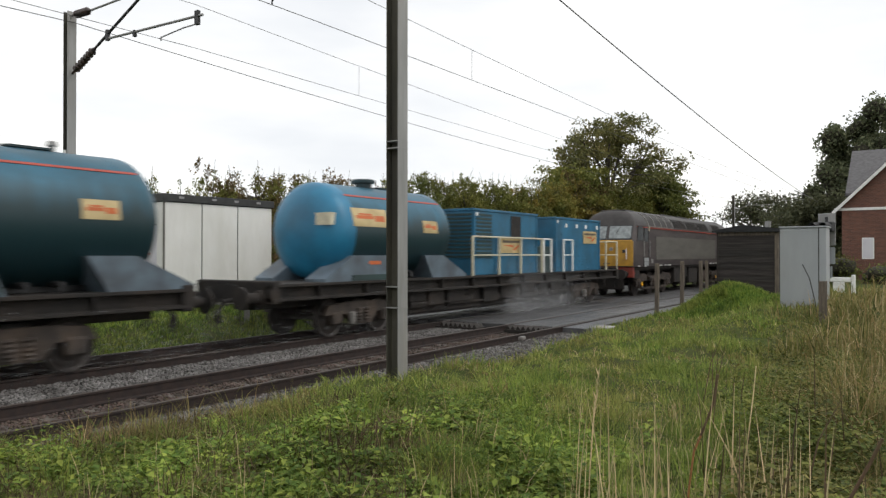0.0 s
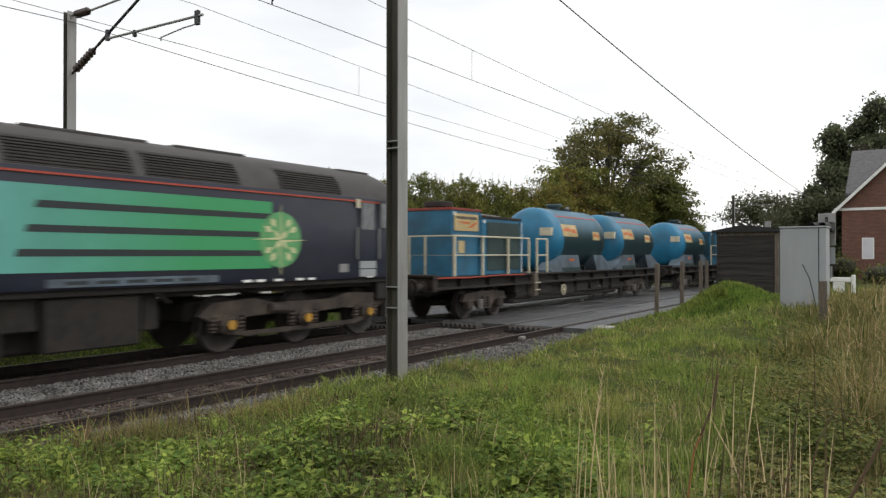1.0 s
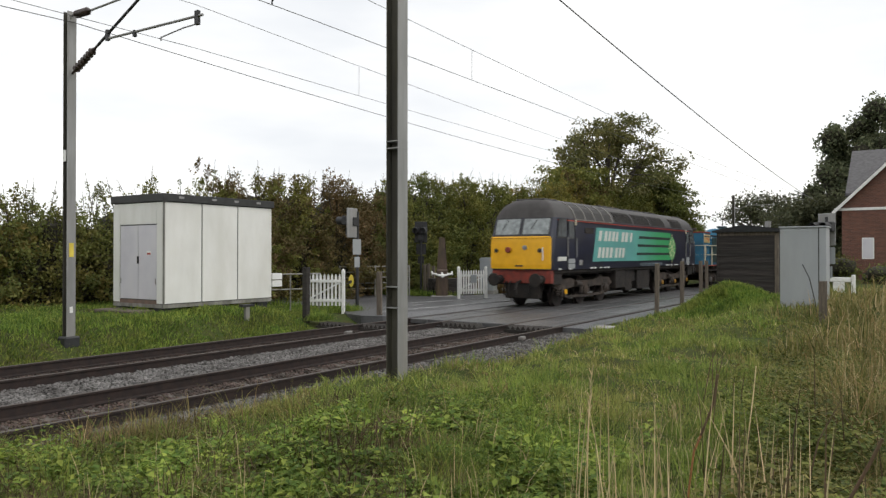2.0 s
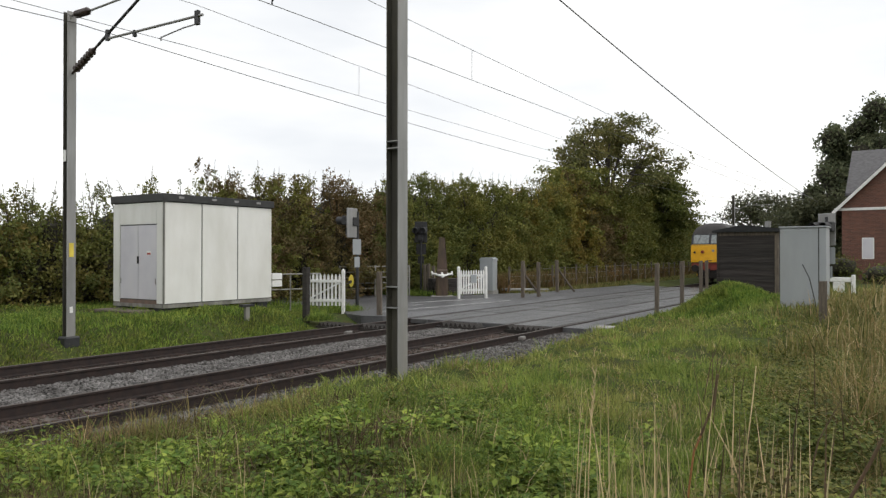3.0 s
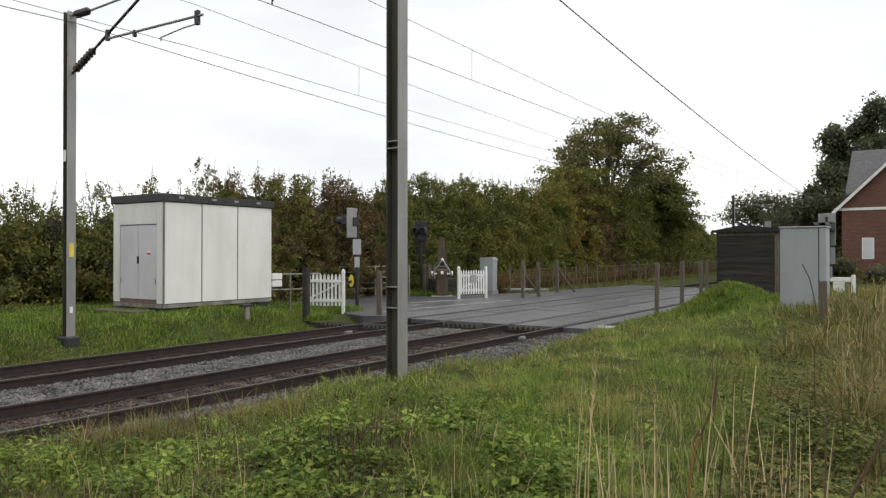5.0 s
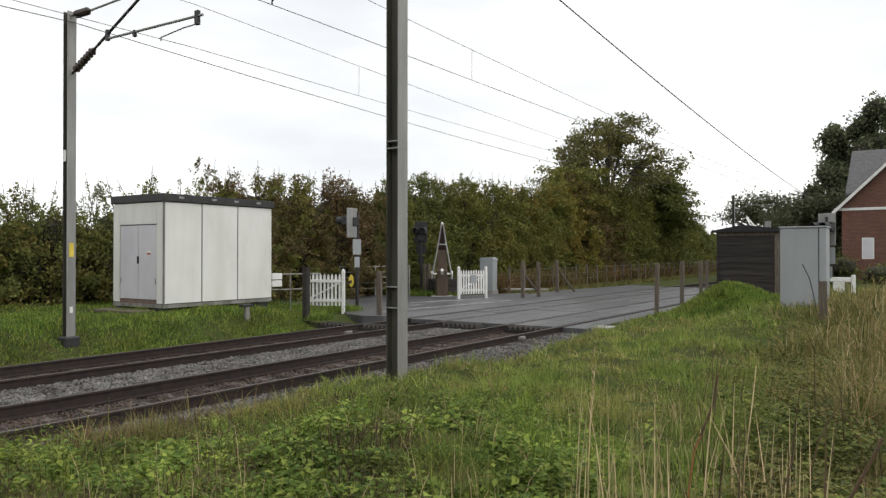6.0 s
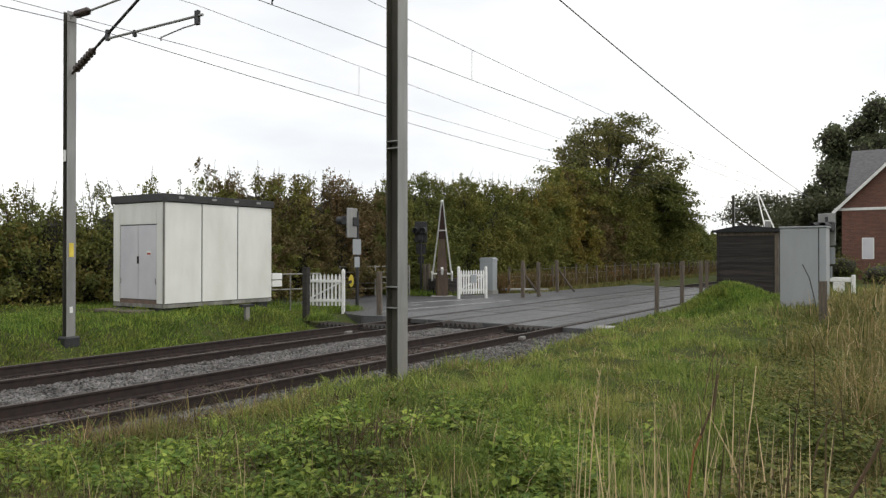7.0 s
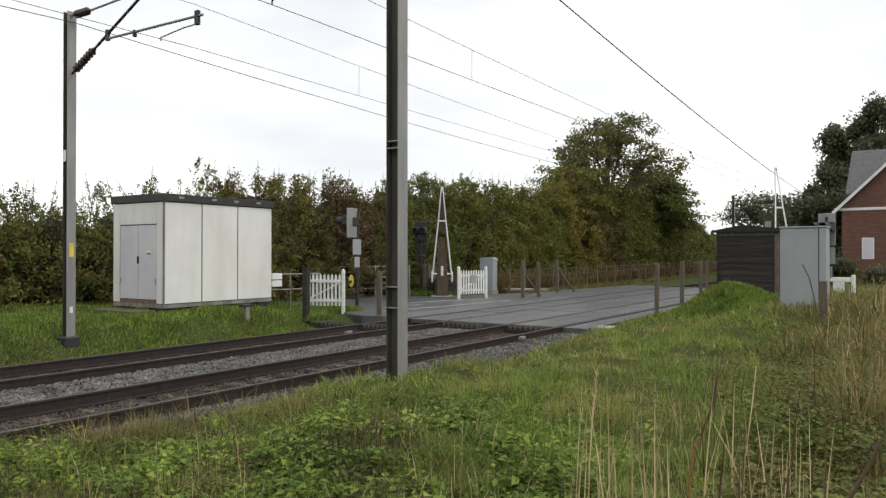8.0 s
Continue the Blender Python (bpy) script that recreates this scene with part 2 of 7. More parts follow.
def ground_z(x, y):
    x, y = np.asarray(x, float), np.asarray(y, float)
    far_level = 0.44 - 0.42 * step(14.5, 17.5, x)
    far = -0.32 + (far_level + 0.32) * step(14.6, 16.5, y)
    edge = bank_edge(x)
    near = -0.42 + 0.47 * step(edge + 0.45, edge - 0.3, y) + 0.27 * step(6.5, 3.5, y)
    near = near + 0.25 * step(12, 20, x) * step(5.5, 3.5, y)
    near = near + 0.88 * np.exp(-((x - 25.2) / 1.5) ** 2 - ((y - 5.7) / 1.15) ** 2)
    near = near - 0.28 * step(22, 27, x) * step(6.8, 7.6, y)
    tumps = 0.055 * np.sin(4.6 * x + 1.6 * np.sin(2.7 * y)) * np.sin(4.9 * y + 1.4 * np.sin(3.1 * x)) * (y < 11)
    bumps = tumps + 0.03 * np.sin(x * 1.7 + 1.3 * y) + 0.025 * np.sin(2.9 * y - 1.1 * x) + 0.02 * np.sin(5.3 * x + 0.7 * y)
    z = np.where(y > 11.3, far, near)
    away = step(edge + 0.2, edge - 0.5, y) + step(15.2, 17.0, y)
    road = step(17.5, 20.0, x - 0.35 * (y - 16)) * step(48, 44, x) * (y > 6)
    return z + bumps * away * (1 - 0.7 * road)


def build_ground():
    xs = np.concatenate([np.linspace(-600, -30, 12), np.arange(-25, 0, 0.5), np.arange(0, 27, 0.24), np.arange(27.2, 60, 0.5), np.linspace(62, 120, 30), np.linspace(140, 3000, 20)])
    ys = np.concatenate([np.linspace(-600, -20, 10), np.arange(-15, 0, 0.5), np.arange(0, 8.6, 0.22), np.arange(8.8, 30, 0.4), np.linspace(31, 80, 30), np.linspace(100, 3000, 20)])
    gx, gy = np.meshgrid(xs, ys, indexing="ij")
    gz = ground_z(gx, gy)
    v = np.stack([gx, gy, gz], -1).reshape(-1, 3)
    nx, ny = len(xs), len(ys)
    i = (np.arange(nx - 1)[:, None] * ny + np.arange(ny - 1)[None]).ravel()
    ob = raw("ground", v, np.stack([i, i + ny, i + ny + 1, i + 1], -1), M_SOIL)
    tagged(ob, "earth bank with moss and short turf beside the railway", "ground", kind="structure")
    smooth(ob, 80)


build_ground()


# ---- railway ----
def build_rail(y, name):
    t = thing(name, "worn steel running rail with rusty web", "rail", "running rails", "structure", pose(0, y, 0))
    web = [(-0.07, -0.20), (0.07, -0.20), (0.07, -0.18), (0.012, -0.16), (0.012, -0.045), (0.034, -0.035), (0.034, -0.006), (-0.034, -0.006), (-0.034, -0.035), (-0.012, -0.045), (-0.012, -0.16), (-0.07, -0.18)]
    part("rail_web", prism(bmesh.new(), web, -60, 320, "X"), M_RAIL_SIDE, t)
    head = [(-0.030, -0.006), (0.030, -0.006), (0.024, 0.0), (-0.024, 0.0)]
    part("rail_head", prism(bmesh.new(), head, -60, 320, "X"), M_RAIL_TOP, t, "polished grey running surface")


for y0 in (Y_NEAR, Y_FAR):
    for side in (-1, 1):
        build_rail(y0 + side * GAUGE / 2, "rail")


def build_ballast():
    bm = bmesh.new()
    prism(bm, [(6.2, -0.7), (7.75, -0.2), (8.75, -0.2), (8.85, -0.23), (10.3, -0.23), (10.45, -0.19), (12.3, -0.19), (12.42, -0.23), (13.95, -0.22), (14.5, -0.19), (15.3, -0.5)], -60, 320, "X")
    t = part("ballast_bed", bm, M_BALLAST)
    tagged(t, "bed of dirty grey crushed stone ballast", "ballast", kind="structure")


build_ballast()


def build_sleepers():
    me = bpy.data.meshes.new("sleeper")
    bm = boxed(-0.13, 0.13, -1.25, 1.25, -0.40, -0.205, 0.02)
    bm.to_mesh(me)
    bm.free()
    me.materials.append(M_SLEEPER)
    for y0 in (Y_NEAR, Y_FAR):
        for i in range(70):
            x = 0.2 + i * 0.65
            if 18.6 < x < 45:
                continue
            s = new("sleeper", me)
            s.location = (x, y0, random.uniform(-0.008, 0.001))
            tagged(s, "grimy concrete sleeper bedded in ballast", "sleeper", "track sleepers", "structure")


build_sleepers()


def build_stones():
    """Crushed stone lying on the ballast bed; one joined mesh for each tint."""
    rng = np.random.default_rng(3)
    base = np.array([(1, 0, -.3), (-.4, .9, -.35), (-.5, -.8, -.3), (.45, .35, .6), (-.55, .1, .55), (.2, -.6, .5)])
    tri = np.array([(0, 1, 3), (1, 4, 3), (1, 2, 4), (2, 5, 4), (2, 0, 5), (0, 3, 5), (3, 4, 5), (0, 2, 1)])

    def pile(name, label, mat, n, ylo, yhi, xlo, xhi, size, zf):
        x = xlo + (xhi - xlo) * rng.random(n) ** 1.5
        y = rng.uniform(ylo, yhi, n)
        s = size * rng.uniform(0.6, 1.35, n)
        v = base[None] * rng.uniform(0.7, 1.3, (n, 6, 3))
        a = rng.uniform(0, 6.28, n)
        c, si = np.cos(a)[:, None], np.sin(a)[:, None]
        v = np.stack([v[..., 0] * c - v[..., 1] * si, v[..., 0] * si + v[..., 1] * c, v[..., 2] * 0.8], -1) * s[:, None, None]
        v += np.stack([x, y, zf(y)], -1)[:, None]
        f = (tri[None] + 6 * np.arange(n)[:, None, None]).reshape(-1, 3)
        ob = raw(name, v.reshape(-1, 3), f, mat)
        tagged(ob, label, "ballast", kind="stuff")
    top = lambda y: np.full_like(y, -0.165) + rng.uniform(-0.015, 0.02, len(y))
    shoulder = lambda y: np.interp(y, [6.2, 7.75], [-0.69, -0.19]) + rng.uniform(-0.01, 0.02, len(y))
    pile("ballast_stones", "loose grey crushed stone between the two tracks", M_STONE, 20000, 10.42, 12.30, 2, 19, 0.034, top)
    pile("ballast_stones", "loose grey crushed stone on the ballast shoulder", M_STONE, 15000, 6.6, 8.72, 3, 21, 0.034, lambda y: np.where(y > 7.75, -0.18 + rng.uniform(-0.01, 0.02, len(y)), shoulder(y)))
    low = lambda y: np.full_like(y, -0.215) + rng.uniform(-0.015, 0.015, len(y))
    pile("ballast_stones", "rust-stained crushed stone between the rails", M_STONE_RUST, 12000, 8.88, 10.24, 2, 19, 0.032, low)
    pile("ballast_stones", "rust-stained crushed stone between the far rails", M_STONE_RUST, 9000, 12.48, 14.7, 4, 19, 0.032, low)


build_stones()


# ---- level crossing road ----
def build_road():
    bm = bmesh.new()
    prism(bm, [(18.9, 14.05), (18.3, 14.5), (18.1, 15.2), (18.4, 16.0), (19.5, 17.3), (20.6, 19.2), (19.5, 60), (29.0, 60), (28.0, 19.3), (33, 17.6), (41.5, 16.5), (46, 16.2), (46, 14.05)], -0.25, 0.16 - 0.16, "Z")
    # the far approach climbs a little from the rails
    for v in bm.verts:
        if v.co.z > -0.1:
            v.co.z = 0.0 if v.co.y < 14.2 else 0.075
    t = part("road", bm, M_ASPHALT)
    tagged(t, "wet dark asphalt road leading to the crossing", "road", kind="structure")
    bm = bmesh.new()
    prism(bm, [(19.0, 8.70), (46, 8.70), (52, -20), (41, -20), (31, 6.5), (26, 8.0), (19.0, 8.0)], -0.3, -0.02)
    t = part("road_near", bm, M_ASPHALT)
    tagged(t, "wet dark asphalt approach beside the near rail", "road", kind="structure")


build_road()


def build_deck():
    deck = thing("crossing_deck", "wet grey rubber crossing panels between the rails", "crossing deck", kind="structure")
    x = 18.8
    while x < 44.5:
        for ylo, yhi in ((Y_NEAR - 0.63, Y_NEAR - 0.015), (Y_NEAR + 0.015, Y_NEAR + 0.63), (10.39, 11.34), (11.365, 12.32), (Y_FAR - 0.63, Y_FAR - 0.015), (Y_FAR + 0.015, Y_FAR + 0.63)):
            part("deck_panel", boxed(x + 0.015, x + 1.785, ylo, yhi, -0.14, 0.004 + random.uniform(-0.008, 0.004), 0.015), M_DECK, deck)
        x += 1.8


build_deck()


def build_guards():
    """Rows of timber anti-trespass wedges at the end of the deck."""
    for n, (x, ylo, yhi) in enumerate(((18.1, 11.0, 12.4), (18.3, 8.9, 10.2), (16.4, 12.6, 13.9), (16.1, 14.15, 15.3))):
        t = thing("trespass_guard", "row of dark pointed timber wedges beside the crossing", "trespass guard", "trespass guards", at=pose(x, 0, -0.1))
        part("base_board", boxed(0.05, 0.62, ylo, yhi, -0.08, 0.0), M_SHED, t)
        k = int((yhi - ylo) / 0.16)
        for i in range(k):
            y = ylo + (i + 0.5) * 0.16
            part("wedge", prism(bmesh.new(), [(y - 0.075, 0.0), (y + 0.075, 0.0), (y, 0.11)], 0.1, 0.5, "X"), M_SHED, t)


build_guards()


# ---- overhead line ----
# Darker copy of the mast steel: the recess's shade is put into the colour.
M_WEB = material("shaded_steel_web", (0.085, 0.08, 0.062), (0.045, 0.042, 0.034), 0.85, 0.0, scale=1.6, fine=40, bump=0.15, stain=(0.12, 0.11, 0.06), stain_scale=1.2, stretch=(3, 3, 0.35))


def h_column(name, x, y, z0, z1, w, d, mat, label):
    t = thing(name, label, "catenary mast", "overhead line masts", at=pose(x, y, 0))
    f = 0.016
    part("flange", boxed(-w / 2, w / 2, -d / 2, -d / 2 + f, z0, z1, 0.003), mat, t)
    part("flange", boxed(-w / 2, w / 2, d / 2 - f, d / 2, z0, z1, 0.003), M_WEB, t, "rear flange with shade painted into its colour")
    part("web", boxed(-0.006, 0.006, -d / 2 + f, d / 2 - f, z0, z1), M_WEB, t, "web with shade painted into its colour")
    return t


def build_masts():
    t = h_column("catenary_mast", 9.46, 7.2, -0.6, 9.5, 0.25, 0.24, M_GALV, "grimy grey steel H-section overhead line mast in grass")
    for z in (3.68, 3.79, 1.48, 1.15):
        part("steel_band", boxed(-0.128, 0.128, -0.124, 0.124, z, z + 0.016), M_GALV, t)
    part("cable", tube(bmesh.new(), (-0.05, -0.09, -0.3), (-0.05, -0.09, 9.4), 0.012), M_BLACK, t)
    t = h_column("catenary_mast", 8.87, 15.62, 0.0, 7.24, 0.20, 0.165, M_GALV, "grey steel H-section overhead line mast with cantilever")
    part("foot", boxed(-0.17, 0.17, -0.16, 0.16, -0.1, 0.24, 0.03), M_BLACK, t, "dark tarred foundation block")
    part("plate", boxed(-0.05, 0.05, -0.091, -0.085, 1.95, 2.25), M_YELLOW_SIGN, t, "yellow warning plate")
    part("plate", boxed(-0.035, 0.035, -0.091, -0.085, 0.75, 0.88), M_WHITE, t, "small white plate")
    part("plate", boxed(-0.107, -0.101, -0.05, 0.07, 4.0, 4.25), M_WHITE, t, "small white plate")
    # cantilever: top tie, strut with ribbed insulators, registration tube and steady arm
    part("top_tie", tube(bmesh.new(), (0, -0.85, -0.08 + 7.22), (0, -2.6, 7.20), 0.022), M_GALV, t)
    for a, b in (((0, -0.1, 7.15), (0, -0.85, 7.14)), ((0, -0.1, 5.9), (0, -1.05, 6.36))):
        ins = bmesh.new()
        a, b = Vector(a), Vector(b)
        q = (b - a).to_track_quat("Z", "Y").to_matrix().to_4x4()
        ln = (b - a).length
        prof = [(0.025, 0), (0.025, 0.12)]
        for i in range(7):
            z = 0.14 + i * (ln - 0.3) / 7
            prof += [(0.062, z), (0.085, z + 0.03), (0.085, z + 0.045), (0.062, z + 0.07)]
        prof += [(0.025, ln - 0.1), (0.025, ln)]
        lathe(ins, prof, 12, m=Matrix.Translation(a) @ q)
        smooth(part("insulator", ins, M_INSUL, t, "dark brown ribbed insulator"))
    part("strut", tube(bmesh.new(), (0, -1.05, 6.36), (0, -2.75, 7.2), 0.028), M_BLACK, t)
    part("registration_tube", tube(bmesh.new(), (0, -1.35, 6.44), (0, -4.4, 6.40), 0.026), M_GALV, t)
    part("clamp", boxed(-0.03, 0.03, -1.45, -1.36, 6.40, 6.62), M_BLACK, t)
    part("clamp", boxed(-0.03, 0.03, -4.3, -4.2, 6.24, 6.5), M_BLACK, t)
    part("clamp", boxed(-0.03, 0.03, -2.36, -2.3, 6.33, 6.46), M_BLACK, t)
    part("steady_arm", path_tube(bmesh.new(), [(0, -4.26, 6.26), (0, -3.85, 6.25), (0, -3.17, 6.18), (0, -3.17, 6.12)], 0.015), M_GALV, t)
    # registration fittings of the near track's span, at the top edge of view
    t = thing("registration_fitting", "dark steel wire clamp hung on the overhead line", "wire fitting")
    part("clamp", path_tube(bmesh.new(), [(8.98, 9.53, 6.29), (8.98, 9.53, 6.36), (8.98, 9.36, 6.44), (8.98, 9.0, 6.46)], 0.014), M_BLACK, t)
    # the next masts down the line
    for x, y in ((71, 15.6), (66, 7.2), (130, 15.6), (128, 7.2)):
        t = h_column("catenary_mast", x, y, 0, 7.4, 0.26, 0.22, M_GALV, "grey steel overhead line mast down the line")
        s = 1 if y < 11 else -1
        part("strut", tube(bmesh.new(), (0, s * 0.1, 5.9), (0, s * 2.6, 7.2), 0.035), M_GALV, t)
        part("registration_tube", tube(bmesh.new(), (0, s * 1.3, 6.44), (0, s * 3.4, 6.4), 0.03), M_GALV, t)


build_masts()


def wire(name, label, pts, r):
    t = part(name, path_tube(bmesh.new(), pts, r, 5), M_WIRE)
    tagged(t, label, "overhead wire", "overhead wires")
    return t


def span(y, z0, sag, x0=-51, length=61, n=4, stagger=0.12):
    """Points along the line: supports every `length` metres, sagging between."""
    pts = []
    for k in range(n):
        for i in range(12):
            u = i / 12
            pts.append((x0 + (k + u) * length, y + stagger * math.cos(math.pi * (k + u)), z0 - sag * 4 * u * (1 - u)))
    return pts


def build_wires():
    near_c, near_m = span(Y_NEAR + 0.1, 6.30, 0.05), span(Y_NEAR + 0.1, 7.15, 0.37)
    far_c, far_m = span(13.02, 6.31, 0.2), span(13.02, 7.22, 0.56)
    wire("contact_wire", "thin contact wire over the near track", near_c, 0.007)
    wire("catenary_wire", "thin sagging catenary wire over the near track", near_m, 0.006)
    wire("contact_wire", "thin contact wire over the far track", far_c, 0.006)
    wire("catenary_wire", "thin sagging catenary wire over the far track", far_m, 0.006)
    wire("return_wire", "thin return conductor along the far masts", span(15.5, 7.0, 0.6, -52.1, 61, 4, 0.0), 0.009)
    for cw, mw, sag_c, sag_m, xs in ((near_c, near_m, 0.05, 0.37, (15.56, 29, 42, 56, 80, 95)), (far_c, far_m, 0.2, 0.56, (15.28, 29, 43, 57, 80, 95))):
        for x in xs:
            i = min(range(len(cw)), key=lambda k: abs(cw[k][0] - x))
            u = ((x + 51) / 61) % 1
            y = cw[i][1]
            wire("dropper_wire", "thin vertical dropper between catenary and contact wire", [(x, y, cw[0][2] - sag_c * 4 * u * (1 - u)), (x, y, mw[0][2] - sag_m * 4 * u * (1 - u))], 0.005)
    pts = []
    for i in range(30):
        u = i / 29
        x = 9.46 + u * 56.5
        pts.append((x, 7.2, 7.82 - 0.0702 * (x - 15.56) + 0.000628 * (x - 15.56) * (x - 24.82)))
    tagged(part("aerial_cable", path_tube(bmesh.new(), pts, 0.016, 6), M_BLACK), "thick black aerial cable slung between masts", "aerial cable")


build_wires()


# ---- equipment hut ----
def build_hut():
    x0, y0, L, W, z0, z1 = 12.35, 17.2, 3.87, 2.30, 0.66, 3.43
    t = thing("equipment_hut", "white panelled trackside equipment hut with black roof edge", "hut", at=pose(x0, y0, 0))
    part("core", boxed(0.03, L - 0.03, 0.03, W - 0.03, z0, z1), M_HUT_TRIM, t)
    xs = [0.03, L * 0.322, L * 0.652, L - 0.03]
    for a, b in zip(xs, xs[1:]):
        part("wall_panel", boxed(a + 0.018, b - 0.018, 0, 0.03, z0 + 0.02, z1 - 0.02, 0.004), M_HUT, t)
        part("wall_panel", boxed(a + 0.012, b - 0.012, W - 0.03, W, z0 + 0.02, z1 - 0.02, 0.004), M_HUT, t)
    part("corner_seam", boxed(-0.004, 0.03, -0.004, 0.03, z0, z1), M_GALV_DARK, t)
    part("wall_panel", boxed(L - 0.03, L, 0.02, W - 0.02, z0 + 0.02, z1 - 0.02, 0.004), M_HUT, t)
    for a, b, c, d in ((0.05, 0.30, z0 + 0.02, z1 - 0.02), (1.98, W - 0.02, z0 + 0.02, z1 - 0.02), (0.31, 1.97, 2.83, z1 - 0.02)):
        part("end_panel", boxed(0, 0.03, a, b, c, d, 0.004), M_HUT, t)
    for a, b in ((0.32, 1.13), (1.15, 1.96)):
        d = part("door_leaf", boxed(0.012, 0.04, a, b, z0 + 0.12, 2.80, 0.004), M_HUT_DOOR, t)
        part("hinge", boxed(0.0, 0.013, (a + 0.02 if a < 1 else b - 0.05), (a + 0.05 if a < 1 else b - 0.02), 1.2, 1.35), M_GALV, d)
    part("door_handle", boxed(-0.03, 0.012, 1.10, 1.14, 1.75, 1.95, 0.004), M_BLACK, t)
    part("door_sign", boxed(0.004, 0.012, 0.55, 0.75, 1.98, 2.10), M_WHITE, t, "small white door sign with a red bar")
    part("sign_bar", boxed(0.001, 0.0045, 0.57, 0.73, 2.0, 2.045), M_RED, t)
    part("roof", boxed(-0.05, L + 0.05, -0.05, W + 0.05, z1, z1 + 0.21, 0.01), M_HUT_TRIM, t)
    for x in (0.45, 1.55, 3.2, 2.35):
        part("roof_clip", boxed(x, x + 0.16, -0.056, -0.049, z1 + 0.09, z1 + 0.15), M_GALV, t)
    part("base_skirt", boxed(0.0, L, 0.02, W - 0.02, z0 - 0.10, z0), M_GALV_DARK, t)
    part("base_skirt", boxed(0.01, 0.04, 0.3, W - 0.02, z0, z0 + 0.1), M_SKIRT, t)
    for x in (0.2, L / 2, L - 0.3):
        for y in (0.25, W - 0.3):
            part("block_foot", boxed(x - 0.2, x + 0.2, y - 0.15, y + 0.15, 0.3, z0 - 0.1), M_BLACK, t)
    for z in (1.0, 1.22):
        part("cable_box", boxed(L, L + 0.42, -0.02, 0.25, z, z + 0.19, 0.01), M_WHITE, t)
    part("step", boxed(-0.75, -0.05, 0.3, 2.0, 0.35, 0.52, 0.02), M_POST, t)
    s = thing("marker_stump", "short dark cable marker stump in grass", "marker", at=pose(13.98, 15.8, 0.05))
    part("post", boxed(-0.07, 0.07, -0.05, 0.05, -0.1, 0.52, 0.01), M_GALV_DARK, s)
    part("cap", boxed(-0.22, 0.22, -0.07, 0.07, 0.52, 0.59, 0.01), M_BLACK, s)


build_hut()


# ---- timber shed, grey cabinet, road signals, house ----
def build_shed():
    t = thing("timber_shed", "small black weatherboarded shed with felt roof", "shed", at=pose(32, 5.35, 0))
    W, D, z0, z1 = 2.35, 2.6, -0.1, 2.93
    part("frame", boxed(0.03, D, 0.02, W - 0.02, z0, z1), M_FELT, t)
    n = 12
    for i in range(n):
        z = z0 + i * (z1 - z0) / n
        h = (z1 - z0) / n
        part("board", prism(bmesh.new(), [(0.028, z), (-0.012, z), (0.012, z + h + 0.02), (0.028, z + h + 0.02)], 0.12, W - 0.02, "Y"), M_SHED, t)
        part("board", prism(bmesh.new(), [(0.018, z), (-0.022, z), (0.002, z + h + 0.02), (0.018, z + h + 0.02)], 0.05, D, "X"), M_SHED, t)
    part("corner_board", boxed(-0.04, 0.03, -0.03, 0.12, z0, z1 - 0.05, 0.01), M_POST, t, "paler grey corner board")
    part("corner_board", boxed(-0.04, 0.03, W - 0.06, W, z0, z1 - 0.05, 0.01), M_SHED, t)
    part("fascia", boxed(-0.02, 0.0, 0.1, W, z1 - 0.16, z1 - 0.02), M_POST, t)
    part("roof", prism(bmesh.new(), [(-0.12, z1 - 0.02), (W + 0.15, z1 - 0.02), (W + 0.15, z1 + 0.05), (W * 0.55, z1 + 0.28), (-0.12, z1 + 0.10)], -0.2, D + 0.1, "X"), M_FELT, t)
    part("vent_pipe", tube(bmesh.new(), (1.2, W * 0.25, z1 + 0.1), (1.2, W * 0.25, z1 + 0.45), 0.12, 12), M_GALV, t)


build_shed()


def build_cabinet():
    t = thing("equipment_cabinet", "tall pale grey steel equipment cabinet in grass", "cabinet", at=pose(22.0, 2.5, 0))
    part("body", boxed(0, 0.75, 0.0, 1.13, 0.3, 2.72, 0.012), M_CABINET, t)
    part("door_leaf", boxed(-0.025, 0.0, 0.19, 1.12, 0.45, 2.70, 0.006), M_CABINET, t)
    part("side_leaf", boxed(-0.02, 0.0, 0.01, 0.165, 0.45, 2.70, 0.006), M_CABINET, t)
    part("lid", boxed(-0.05, 0.8, -0.03, 1.16, 2.72, 2.76, 0.01), M_CABINET, t)
    part("seam", boxed(-0.012, 0.0, 0.165, 0.19, 0.45, 2.70), M_HUT_TRIM, t)
    part("plinth", boxed(-0.03, 0.78, -0.03, 1.16, 0.2, 0.45), M_CONCRETE, t)


build_cabinet()


